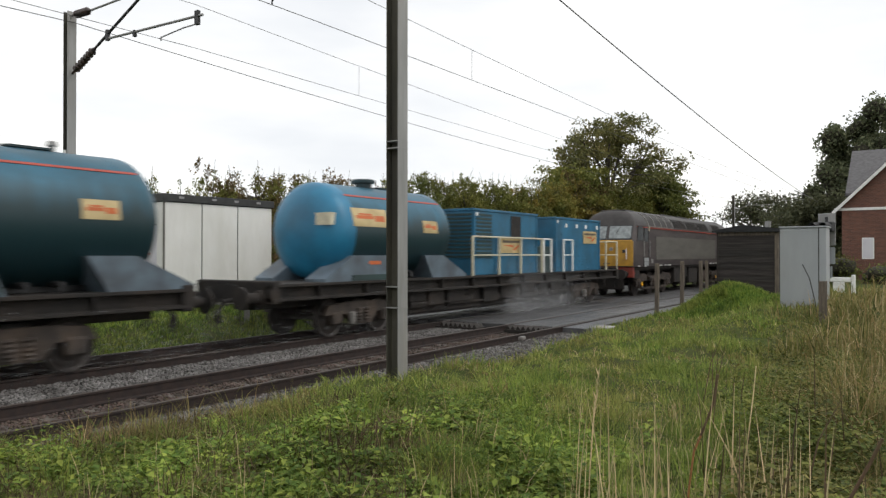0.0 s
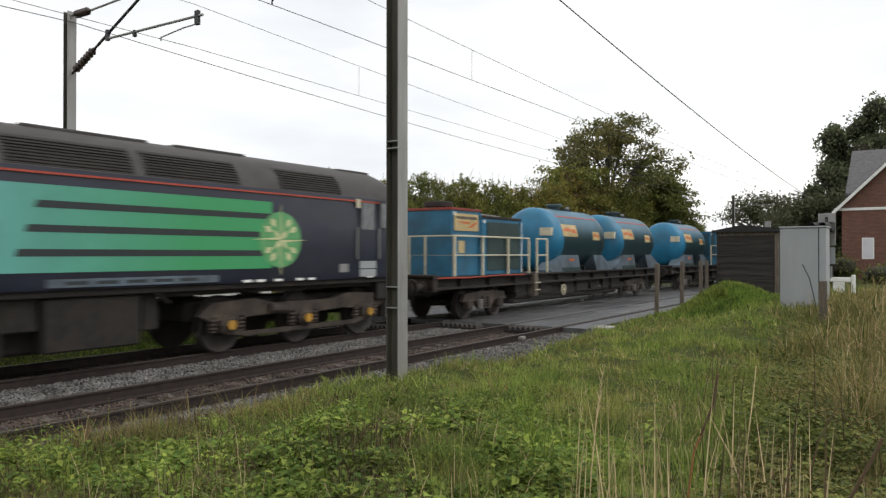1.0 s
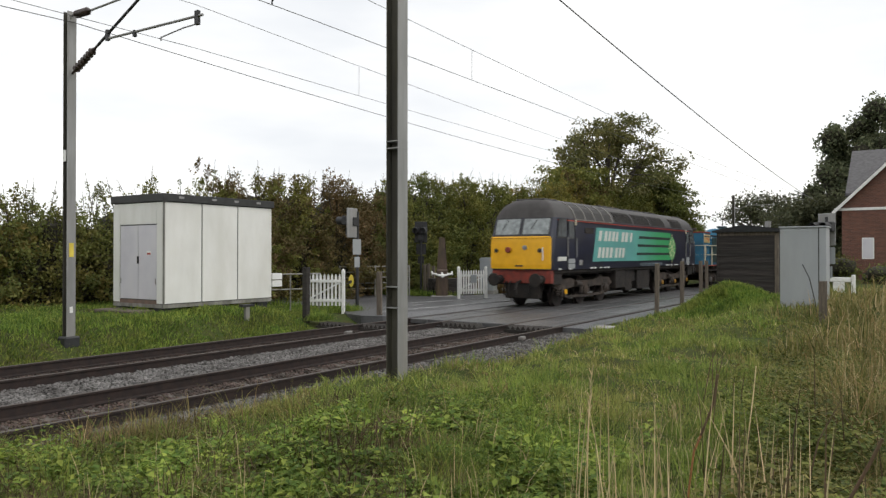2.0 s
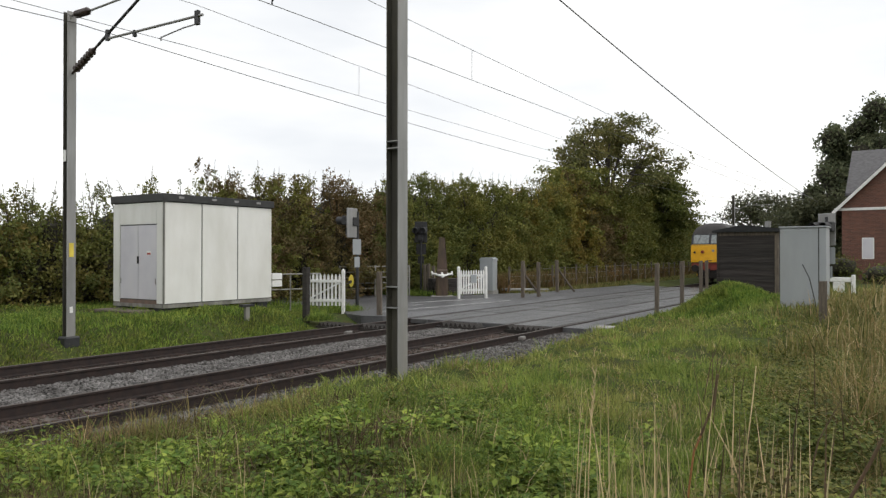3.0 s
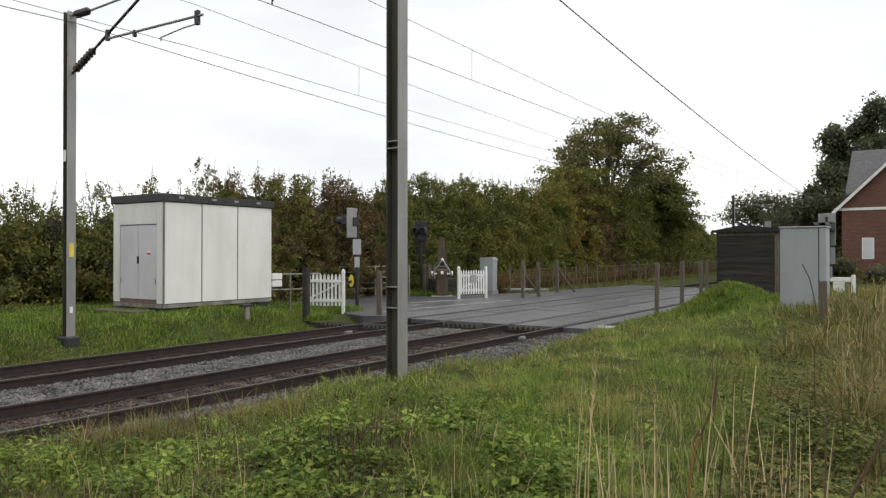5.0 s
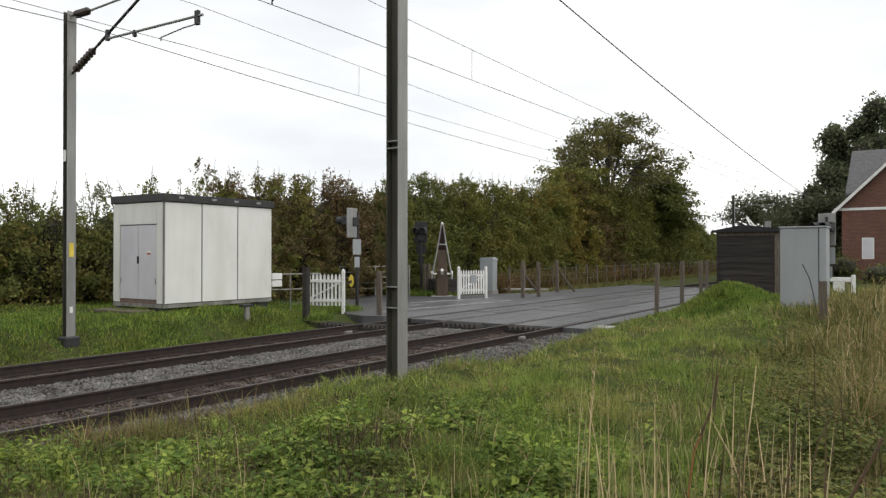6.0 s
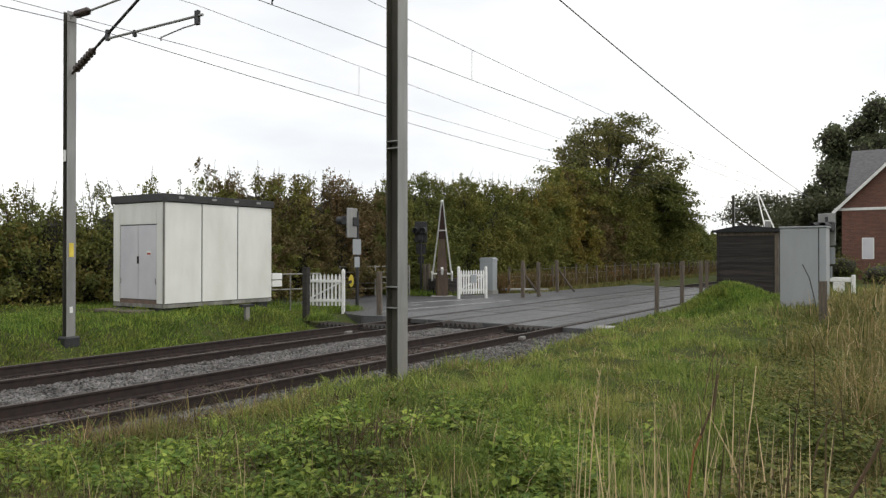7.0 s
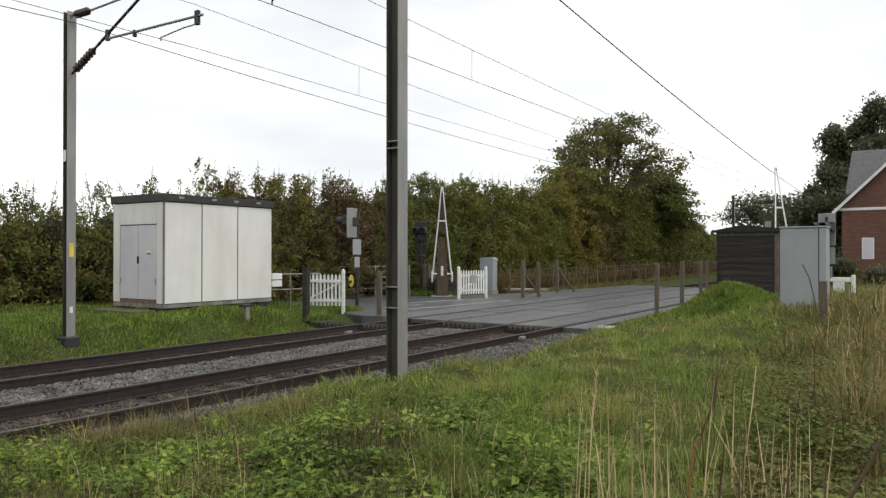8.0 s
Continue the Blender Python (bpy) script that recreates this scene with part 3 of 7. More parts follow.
def build_road_signal(name, at, label, side=0.0, rear=None):
    """A pair of red road lights on a hooded backboard, on a post."""
    t = thing(name, label, "road signal", "crossing road signals", at=at)
    part("post", tube(bmesh.new(), (0, 0, -0.1), (0, 0, 3.4), 0.06, 12), M_BLACK, t)
    b = part("backboard", boxed(side - 0.32, side + 0.32, -0.02, 0.02, 2.48, 3.52, 0.02), rear or M_GALV, t, "rear of the backboard")
    part("bracket", boxed(min(0.0, side), max(0.05, side), 0.02, 0.06, 2.9, 3.2, 0.01), M_BLACK, t)
    for x in (side - 0.2, side + 0.2):
        lamp = part("lamp_housing", boxed(x - 0.14, x + 0.14, -0.22, -0.02, 2.92, 3.24, 0.03), M_BLACK, t)
        part("hood", lathe(bmesh.new(), [(0.13, -0.45), (0.14, -0.45), (0.14, -0.2), (0.13, -0.2), (0.13, -0.45)], 14, "Y", pose(x, 0, 3.08), False), M_BLACK, lamp)
    part("amber_housing", boxed(side - 0.13, side + 0.13, -0.2, -0.02, 2.55, 2.85, 0.03), M_BLACK, t)
    part("sign_plate", boxed(side * 0.4 - 0.26, side * 0.4 + 0.24, 0.06, 0.07, 1.90, 2.44, 0.01), rear or M_CABINET, t, "back of a sign plate")
    part("sign_plate", boxed(side * 0.4 - 0.18, side * 0.4 + 0.14, 0.06, 0.07, 1.45, 1.82, 0.01), rear or M_CABINET, t)
    return t


build_road_signal("road_signal", pose(20.1, 17.05, 0.1, 0, 0, 186), "black road traffic signal post with grey backboard", 0.32)
build_road_signal("road_signal", pose(29.94, 21.3, 0.1, 0, 0, -70), "black road traffic signal by the hedge", 0.0, M_BLACK)
build_road_signal("road_signal", pose(26.6, 3.0, -0.2, 0, 0, 238), "dark road signal with grey backboard behind the cabinet")


def build_gate(at, n, label, front=False):
    t = thing("wicket_gate", label, "gate", "wicket gates", at=at)
    w = n * 0.13
    for x in ((w + 0.06,) if front else (-0.06, w + 0.06)):
        p = part("post", boxed(x - 0.055, x + 0.055, -0.055, 0.055, -0.2, 1.28, 0.012), M_WHITE, t)
        part("cap", lathe(bmesh.new(), [(0.078, 1.28), (0.07, 1.31), (0.02, 1.36), (0.0, 1.365)], 4, m=pose(x, 0, 0, 0, 0, 45)), M_WHITE, p)
    for i in range(n):
        x = (i + 0.5) * 0.13
        part("pale", prism(bmesh.new(), [(x - 0.035, 0.12), (x + 0.035, 0.12), (x + 0.035, 1.12), (x, 1.2), (x - 0.035, 1.12)], -0.012, 0.012, "Y"), M_WHITE, t)
    for z in (0.3, 0.95):
        part("rail", boxed(0, w, *((-0.05, -0.014) if front else (0.014, 0.05)), z - 0.05, z + 0.05, 0.004), M_WHITE, t)
    part("brace", prism(bmesh.new(), [(0.0, 0.34), (0.1, 0.34), (w, 0.9), (w - 0.1, 0.9)], *((-0.052, -0.016) if front else (0.016, 0.045)), "Y"), M_WHITE, t)
    return t


build_gate(pose(18.35, 17.75, 0.16, 0, 0, -62), 9, "white picket wicket gate beside the crossing", True)
g2 = build_gate(pose(27.7, 17.6, 0.12, 0, 0, -27), 10, "white picket wicket gate with a notice")
part("notice", boxed(0.55, 0.85, -0.02, -0.013, 0.62, 0.98), M_CABINET, g2, "pale notice board")


def build_post(x, y, z, h, s, mat, label, name="fence_post"):
    t = part(name, boxed(-s / 2, s / 2, -s / 2, s / 2, -0.3, h, 0.012), mat)
    t.matrix_basis = pose(x, y, z, random.uniform(-1, 1), random.uniform(-1, 1), random.uniform(0, 20))
    tagged(t, label, "fence post", "fence posts")
    return t


for x, y, z, h, s in ((24.9, 7.95, 0.1, 1.6, 0.13), (28.2, 8.05, 0.1, 1.65, 0.14), (30.7, 8.0, 0.1, 1.65, 0.14), (31.7, 8.02, 0.1, 1.65, 0.13)):
    build_post(x, y, z, h, s, M_POST, "weathered square timber fence post by the road")
build_post(17.2, 2.02, 0.35, 1.10, 0.16, M_POST, "stout weathered timber post in long grass")
build_post(16.15, 15.68, 0.0, 1.62, 0.17, M_SHED, "dark tarred gate post beside the wicket gate")
for x, y, h in ((29.93, 21.05, 1.5), (30.04, 20.89, 1.55), (30.16, 20.7, 1.45)):
    build_post(x, y, 0.0, h, 0.14, M_POST, "weathered timber post beside the barrier casing")
for x, y, h in ((18.6, 14.85, 1.45), (30.2, 15.8, 1.7), (31.4, 15.6, 1.65), (35.6, 16.6, 1.7)):
    build_post(x, y, 0.0, h, 0.15, M_POST, "dark timber fence post beside the crossing")


def build_house():
    t = thing("brick_house", "red brick cottage with white bargeboards and slate roof", "house", at=pose(48, 0, 0))
    z0, ze = 0.0, 4.75
    yl, yr, ya, za = 4.65, -2.1, 1.28, 8.2
    part("wall", prism(bmesh.new(), [(yr, z0), (yl, z0), (yl, ze), (ya, za - 0.15), (yr, ze)], 0, 6, "X"), M_BRICKWORK, t)
    part("rear_wing_wall", boxed(4, 12, -8, 4.55, 0, 6.0), M_BRICKWORK, t)
    # roof planes
    for s, y_eave in ((1, yl + 0.45), (-1, yr - 0.45)):
        zl = ze - 0.38
        part("roof", prism(bmesh.new(), [(y_eave, zl), (ya, za), (ya, za + 0.12), (y_eave, zl + 0.12)], -0.3, 6, "X"), M_SLATE, t)
        part("bargeboard", prism(bmesh.new(), [(y_eave + 0.02 * s, zl - 0.16), (ya, za - 0.16), (ya, za + 0.06), (y_eave + 0.02 * s, zl + 0.06)], -0.36, -0.3, "X"), M_WHITE, t, "white painted bargeboard")
    part("roof", prism(bmesh.new(), [(3.6, 5.6), (8, 8.7), (12.4, 5.6), (12.4, 5.75), (8, 8.85), (3.6, 5.75)], -8.2, 4.8, "Y"), M_SLATE, t)
    part("string_course", boxed(-0.05, 0.0, yr, yl + 0.4, ze - 0.25, ze - 0.10, 0.01), M_WHITE, t, "white band at eaves level")
    w = part("window", boxed(-0.02, 0.0, 3.05, 3.65, 1.75, 2.95), M_WHITE, t, "white painted window")
    part("pane", boxed(-0.026, -0.02, 3.1, 3.6, 1.8, 2.9), M_HUT_DOOR, w)
    return t


build_house()


# ---- crossing barriers ----
BOOMS = []


def build_barrier(at, length, label, skirted=True):
    """Machine pedestal with a fork, and a boom that pivots 1.05 m up. The boom points along local +x when down."""
    t = thing("crossing_barrier", label, "crossing barrier", "crossing barriers", at=at)
    part("pedestal", boxed(-0.42, 0.05, -0.27, 0.27, -0.1, 1.25, 0.06), M_PEDESTAL, t, "brown weathered machine casing")
    part("back_board", prism(bmesh.new(), [(-0.34, 0.0), (0.34, 0.0), (0.13, 2.75), (-0.13, 2.75)], -0.55, -0.43, "X"), M_PEDESTAL, t, "tall tapered brown board")
    part("footing", boxed(-0.7, 0.3, -0.5, 0.5, -0.2, 0.03, 0.02), M_CONCRETE, t)
    boom = part("boom", boxed(-0.1, 0.35, -0.06, 0.06, -0.07, 0.07, 0.02), M_WHITE, t, "white lifting boom frame")
    boom.location = (0, 0, 1.05)
    for s in (-1, 1):
        part("side_arm", tube(bmesh.new(), (-0.25, s * 0.46, 0.0), (length * 0.62, s * 0.17, 0.0), 0.035, 8), M_WHITE, boom)
        part("side_arm", tube(bmesh.new(), (length * 0.62, s * 0.17, 0.0), (length, s * 0.03, 0.0), 0.03, 8), M_WHITE, boom)
        part("counterweight", boxed(-0.40, 0.1, s * 0.46 - 0.045, s * 0.46 + 0.045, -0.07, 0.12, 0.03), M_WHITE, boom)
    part("cross_bar", tube(bmesh.new(), (0.0, -0.46, 0), (0.0, 0.46, 0), 0.035, 8), M_WHITE, boom)
    part("cross_bar", tube(bmesh.new(), (length * 0.62, -0.17, 0), (length * 0.62, 0.17, 0), 0.045, 8), M_WHITE, boom)
    if skirted:
        part("skirt", prism(bmesh.new(), [(length * 0.5, -0.17), (length * 0.95, -0.03), (length * 0.95, 0.03), (length * 0.5, 0.17)], -0.02, 0.0), M_RED_BAND, boom, "dull red boom skirt")
    part("tip_lamp", lathe(bmesh.new(), [(0.0, -0.07), (0.05, -0.05), (0.07, 0.0), (0.05, 0.05), (0.0, 0.07)], 12, "X", pose(length, 0, 0.0)), M_WHITE, boom)
    BOOMS.append(boom)
    return t


M_PEDESTAL = material("brown_weathered_casing", (0.10, 0.066, 0.05), (0.06, 0.042, 0.033), 0.8, scale=4, fine=40, bump=0.2, stretch=(2, 2, 0.5), stain=(0.10, 0.09, 0.03), stain_scale=1.0)
M_RED_BAND = material("dull_red_skirt", (0.09, 0.05, 0.04), (0.06, 0.035, 0.03), 0.7, bump=0.05)
build_barrier(pose(28.6, 19.15, 0.06, 0, 0, 214), 3.98, "raised white boom barrier on a brown casing by the road")
build_barrier(pose(36.2, 5.75, 0.1, 0, 0, 34), 4.9, "raised white boom barrier behind the timber shed", False)

# ---- the train ----
M_NAVY = material("navy_loco_paint", (0.019, 0.022, 0.043), (0.012, 0.014, 0.028), 0.38, scale=2, bump=0.02, stain=(0.04, 0.036, 0.034), stain_scale=0.8, stretch=(0.5, 1, 1))
M_GRIME = material("faded_brown_grimy_paint", (0.066, 0.054, 0.054), (0.042, 0.034, 0.035), 0.6, scale=2, bump=0.03, stain=(0.12, 0.10, 0.085), stain_scale=0.8, stretch=(0.5, 1, 2))
M_LROOF = material("weathered_grey_loco_roof", (0.045, 0.040, 0.039), (0.026, 0.023, 0.022), 0.6, scale=2.5, bump=0.04, stain=(0.04, 0.036, 0.033), stain_scale=0.8, stretch=(0.6, 1, 1))
M_GRILLE = material("dark_roof_grille", (0.03, 0.027, 0.025), (0.018, 0.016, 0.015), 0.7, bump=0.1)
M_RIB = material("pale_roof_rib", (0.20, 0.19, 0.175), (0.13, 0.12, 0.11), 0.6, bump=0.05)
M_BLUE = material("bright_blue_tank_paint", (0.018, 0.185, 0.33), (0.012, 0.13, 0.24), 0.38, scale=1.5, bump=0.02, stain=(0.02, 0.075, 0.10), stain_scale=0.9)
M_BLUE_MOD = material("blue_module_paint", (0.020, 0.145, 0.26), (0.014, 0.10, 0.18), 0.5, scale=1.5, bump=0.03, stain=(0.03, 0.045, 0.05), stain_scale=0.9)
M_TANK_DARK = material("oily_dark_teal_barrel", (0.008, 0.036, 0.045), (0.007, 0.022, 0.026), 0.46, scale=0.9, bump=0.02, stain=(0.010, 0.055, 0.085), stain_scale=0.5, stain_amount=0.7, stretch=(0.6, 1, 1))
def shaded_barrel():
    """Blue tank paint with dirt runs, and its light-to-dark shading painted in by height."""
    m = material("shaded_dirty_blue_barrel", (0.016, 0.125, 0.205), (0.011, 0.078, 0.125), 0.42, scale=1.2, bump=0.02, stain=(0.014, 0.06, 0.08), stain_scale=0.8, stain_amount=0.7, stretch=(0.6, 1, 1))
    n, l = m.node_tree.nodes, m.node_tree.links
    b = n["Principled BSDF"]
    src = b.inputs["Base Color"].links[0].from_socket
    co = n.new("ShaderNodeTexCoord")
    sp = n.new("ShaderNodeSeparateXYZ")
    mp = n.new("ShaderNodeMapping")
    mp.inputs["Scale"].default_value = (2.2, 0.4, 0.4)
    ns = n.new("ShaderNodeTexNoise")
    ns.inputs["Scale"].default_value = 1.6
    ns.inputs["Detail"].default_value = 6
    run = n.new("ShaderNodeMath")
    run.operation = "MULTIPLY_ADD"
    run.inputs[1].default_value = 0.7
    # height sets the painted shading: dark colour low, blue at the top
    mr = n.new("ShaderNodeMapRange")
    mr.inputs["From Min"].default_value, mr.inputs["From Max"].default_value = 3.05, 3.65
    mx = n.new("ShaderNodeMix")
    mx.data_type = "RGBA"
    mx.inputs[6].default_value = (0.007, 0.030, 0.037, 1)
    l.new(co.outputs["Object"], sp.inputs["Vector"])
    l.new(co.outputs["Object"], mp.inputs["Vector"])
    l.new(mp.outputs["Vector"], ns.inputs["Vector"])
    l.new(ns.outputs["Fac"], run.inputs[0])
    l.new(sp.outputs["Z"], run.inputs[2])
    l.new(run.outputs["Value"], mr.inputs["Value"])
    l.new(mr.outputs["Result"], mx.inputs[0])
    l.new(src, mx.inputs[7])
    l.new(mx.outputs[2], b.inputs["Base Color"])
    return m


M_BARREL = shaded_barrel()
M_TARP = material("dark_green_side_sheet", (0.022, 0.050, 0.048), (0.014, 0.032, 0.032), 0.6, scale=2, bump=0.08)
M_UNDER = material("brake_dust_underframe", (0.020, 0.0165, 0.0145), (0.010, 0.0088, 0.008), 0.85, scale=5, bump=0.3, stain=(0.055, 0.038, 0.027), stain_scale=1.5)
M_BOGIE = material("brake_dust_bogie", (0.055, 0.042, 0.034), (0.020, 0.016, 0.013), 0.8, scale=3, bump=0.3, stain=(0.12, 0.08, 0.055), stain_scale=1.8)
M_WHEEL = material("brown_wheel_steel", (0.042, 0.033, 0.029), (0.024, 0.02, 0.018), 0.6, 0.3, scale=5, bump=0.1)
M_SADDLE = material("pale_grey_saddle_plate", (0.12, 0.165, 0.205), (0.065, 0.082, 0.10), 0.55, scale=2, bump=0.03, stain=(0.055, 0.05, 0.047), stain_scale=1.2)
M_LOCO_YELLOW = material("yellow_front_panel", (0.86, 0.45, 0.006), (0.76, 0.38, 0.005), 0.45, scale=3, bump=0.02)
M_OLD_YELLOW = material("weathered_yellow_panel", (0.52, 0.28, 0.03), (0.34, 0.18, 0.025), 0.6, scale=3, bump=0.03)
# Pale base colour paints the sky's reflection into the windscreens.
M_GLASS = material("sky_pale_cab_glass", (0.30, 0.33, 0.33), (0.19, 0.21, 0.215), 0.12, bump=0)
M_SIDEGLASS = material("dim_side_glass", (0.125, 0.14, 0.145), (0.085, 0.095, 0.10), 0.12, bump=0)
M_BUFFER_RED = material("red_buffer_beam", (0.26, 0.035, 0.02), (0.15, 0.03, 0.02), 0.6, bump=0.05)
M_LINE_RED = material("red_lining", (0.42, 0.06, 0.035), (0.34, 0.05, 0.03), 0.5, bump=0)
M_CREAM = material("cream_handrail_paint", (0.62, 0.57, 0.42), (0.48, 0.43, 0.31), 0.5, scale=6, bump=0.03)
M_BOARD = material("cream_logo_board", (0.54, 0.42, 0.215), (0.40, 0.30, 0.14), 0.5, scale=3, bump=0.02)
M_LOGO = material("orange_red_logo", (0.55, 0.13, 0.03), (0.48, 0.11, 0.03), 0.5, bump=0)
M_COMPASS = material("green_disc", (0.12, 0.36, 0.14), (0.09, 0.29, 0.11), 0.45, bump=0)
M_FACET = material("green_star_facet", (0.07, 0.30, 0.10), (0.05, 0.24, 0.08), 0.45, bump=0)
M_STAR = material("cream_star", (0.62, 0.60, 0.34), (0.54, 0.52, 0.3), 0.45, bump=0)
M_LETTER = material("silver_white_letter", (0.62, 0.63, 0.58), (0.54, 0.55, 0.50), 0.45, bump=0)
M_STRIPE = material("dark_stripe", (0.02, 0.028, 0.03), (0.015, 0.02, 0.022), 0.5, bump=0)


def livery_material():
    """Turquoise blending to green along the side."""
    m = material("turquoise_to_green_livery", (0.12, 0.37, 0.345), (0.10, 0.31, 0.285), 0.45, scale=1.5, bump=0.01)
    n, l = m.node_tree.nodes, m.node_tree.links
    co = n.new("ShaderNodeTexCoord")
    sp = n.new("ShaderNodeSeparateXYZ")
    mr = n.new("ShaderNodeMapRange")
    mr.inputs["From Min"].default_value, mr.inputs["From Max"].default_value = 8.5, 12.5
    mx = n.new("ShaderNodeMix")
    mx.data_type = "RGBA"
    mx.inputs[7].default_value = (0.04, 0.30, 0.11, 1)
    b = n["Principled BSDF"]
    src = b.inputs["Base Color"].links[0].from_socket
    l.new(co.outputs["Object"], sp.inputs["Vector"])
    l.new(sp.outputs["X"], mr.inputs["Value"])
    l.new(mr.outputs["Result"], mx.inputs[0])
    l.new(src, mx.inputs[6])
    l.new(mx.outputs[2], b.inputs["Base Color"])
    return m


M_LIVERY = livery_material()
TRAIN = []


def vehicle(name, x_off, label):
    t = thing(name, label, "locomotive" if "loco" in name else "wagon", "the passing train")
    TRAIN.append((t, x_off))
    return t


LL = 19.3
LEVELS = [(1.42, 1.30, 0.02), (1.55, 1.33, 0.0), (2.60, 1.335, 0.03), (2.66, 1.335, 0.07), (3.40, 1.295, 0.34),
          (3.52, 1.25, 0.38), (3.70, 1.17, 0.44), (3.90, 0.99, 0.55), (4.07, 0.72, 0.74), (4.17, 0.40, 1.02), (4.20, 0.10, 1.4)]


def ring(z, w, xs, grow=0.0):
    """Plan outline of the body at one height, both cab ends rounded."""
    w += grow
    pts = []
    wf = max(w - 0.09, w * 0.9)
    front = [(xs - grow - 0.07 * (1 - (k / 4) ** 2), wf * k / 4) for k in range(-4, 5)]
    sides = [xs + 0.10, xs + 0.24, 3.0, 6.15, 9.2, 12.3, 15.5, LL - xs - 0.24, LL - xs - 0.10]
    pts += front
    pts += [(x, wf + (w - wf) * (0.8 if i in (0, 8) else 1)) for i, x in enumerate(sides)]
    pts += [(LL - x, -y) for x, y in front]
    pts += [(x, -(wf + (w - wf) * (0.8 if i in (0, 8) else 1))) for i, x in reversed(list(enumerate(sides)))]
    return [(x, y, z) for x, y in pts]


def loft(levels, cap=True):
    bm = bmesh.new()
    rings = [[bm.verts.new(p) for p in ring(*lv)] for lv in levels]
    n = len(rings[0])
    for a, b in zip(rings, rings[1:]):
        for i in range(n):
            bm.faces.new((a[i], a[(i + 1) % n], b[(i + 1) % n], b[i]))
    if cap:
        bm.faces.new(rings[-1])
        bm.faces.new(list(reversed(rings[0])))
    bmesh.ops.recalc_face_normals(bm, faces=bm.faces)
    return bm


def level_at(z):
    for a, b in zip(LEVELS, LEVELS[1:]):
        if a[0] <= z <= b[0]:
            f = (z - a[0]) / (b[0] - a[0])
            return tuple(p + (q - p) * f for p, q in zip(a, b))
    return LEVELS[-1]


def end_plate(y0, y1, z0, z1, out, far_end=False):
    """A plate lying on the raked cab front between two heights."""
    bm = bmesh.new()
    rows = []
    nz = max(2, int((z1 - z0) / 0.15) + 1)
    for i in range(nz):
        z = z0 + (z1 - z0) * i / (nz - 1)
        _, w, xs = level_at(z)
        wf = max(w - 0.09, w * 0.9)
        row = []
        for k in range(9):
            y = y0 + (y1 - y0) * k / 8
            yy = max(-wf, min(wf, y))
            x = xs - 0.07 * (1 - (yy / wf) ** 2) - out
            row.append(bm.verts.new((LL - x if far_end else x, y, z)))
        rows.append(row)
    for a, b in zip(rows, rows[1:]):
        for k in range(8):
            bm.faces.new((a[k], a[k + 1], b[k + 1], b[k]))
    bmesh.ops.recalc_face_normals(bm, faces=bm.faces)
    ext = bmesh.ops.extrude_face_region(bm, geom=list(bm.faces))
    vs = [v for v in ext["geom"] if isinstance(v, bmesh.types.BMVert)]
    bmesh.ops.translate(bm, verts=vs, vec=(-(out + 0.03) if far_end else out + 0.03, 0, 0))
    bmesh.ops.recalc_face_normals(bm, faces=bm.faces)
    return bm


def roof_plate(x0, x1, z0, z1, side, out=0.012, n=5):
    """A plate that follows the roof's curve between two heights on one side."""
    bm = bmesh.new()
    rows = []
    for i in range(n):
        z = z0 + (z1 - z0) * i / (n - 1)
        _, w, _ = level_at(z)
        rows.append([(x, side * (w + out * 0.8), z + out) for x in (x0, x1)])
    a = [[bm.verts.new(p) for p in r] for r in rows]
    b = [[bm.verts.new((p[0], p[1] - side * 0.05, p[2] - 0.05)) for p in r] for r in rows]
    for g in (a, b):
        for r, s in zip(g, g[1:]):
            bm.faces.new((r[0], r[1], s[1], s[0]))
    for k in (0, 1):
        for i in range(n - 1):
            bm.faces.new((a[i][k], a[i + 1][k], b[i + 1][k], b[i][k]))
    for i in (0, n - 1):
        bm.faces.new((a[i][0], a[i][1], b[i][1], b[i][0]))
    bmesh.ops.recalc_face_normals(bm, faces=bm.faces)
    return bm


def wheelset(parent, x, r, y=0.78):
    for s in (-1, 1):
        prof = [(0.07, -0.07), (r * 0.55, -0.05), (r * 0.85, -0.02), (r, -0.065), (r, 0.03), (r + 0.03, 0.035), (r + 0.03, 0.065), (r * 0.8, 0.06), (0.07, 0.06)]
        smooth(part("wheel", lathe(bmesh.new(), [(a, -s * b if s > 0 else b) for a, b in prof], 28, "Y", pose(x, s * y, r)), M_WHEEL, parent))
    part("axle", tube(bmesh.new(), (x, -y, r), (x, y, r), 0.08, 10), M_WHEEL, parent)


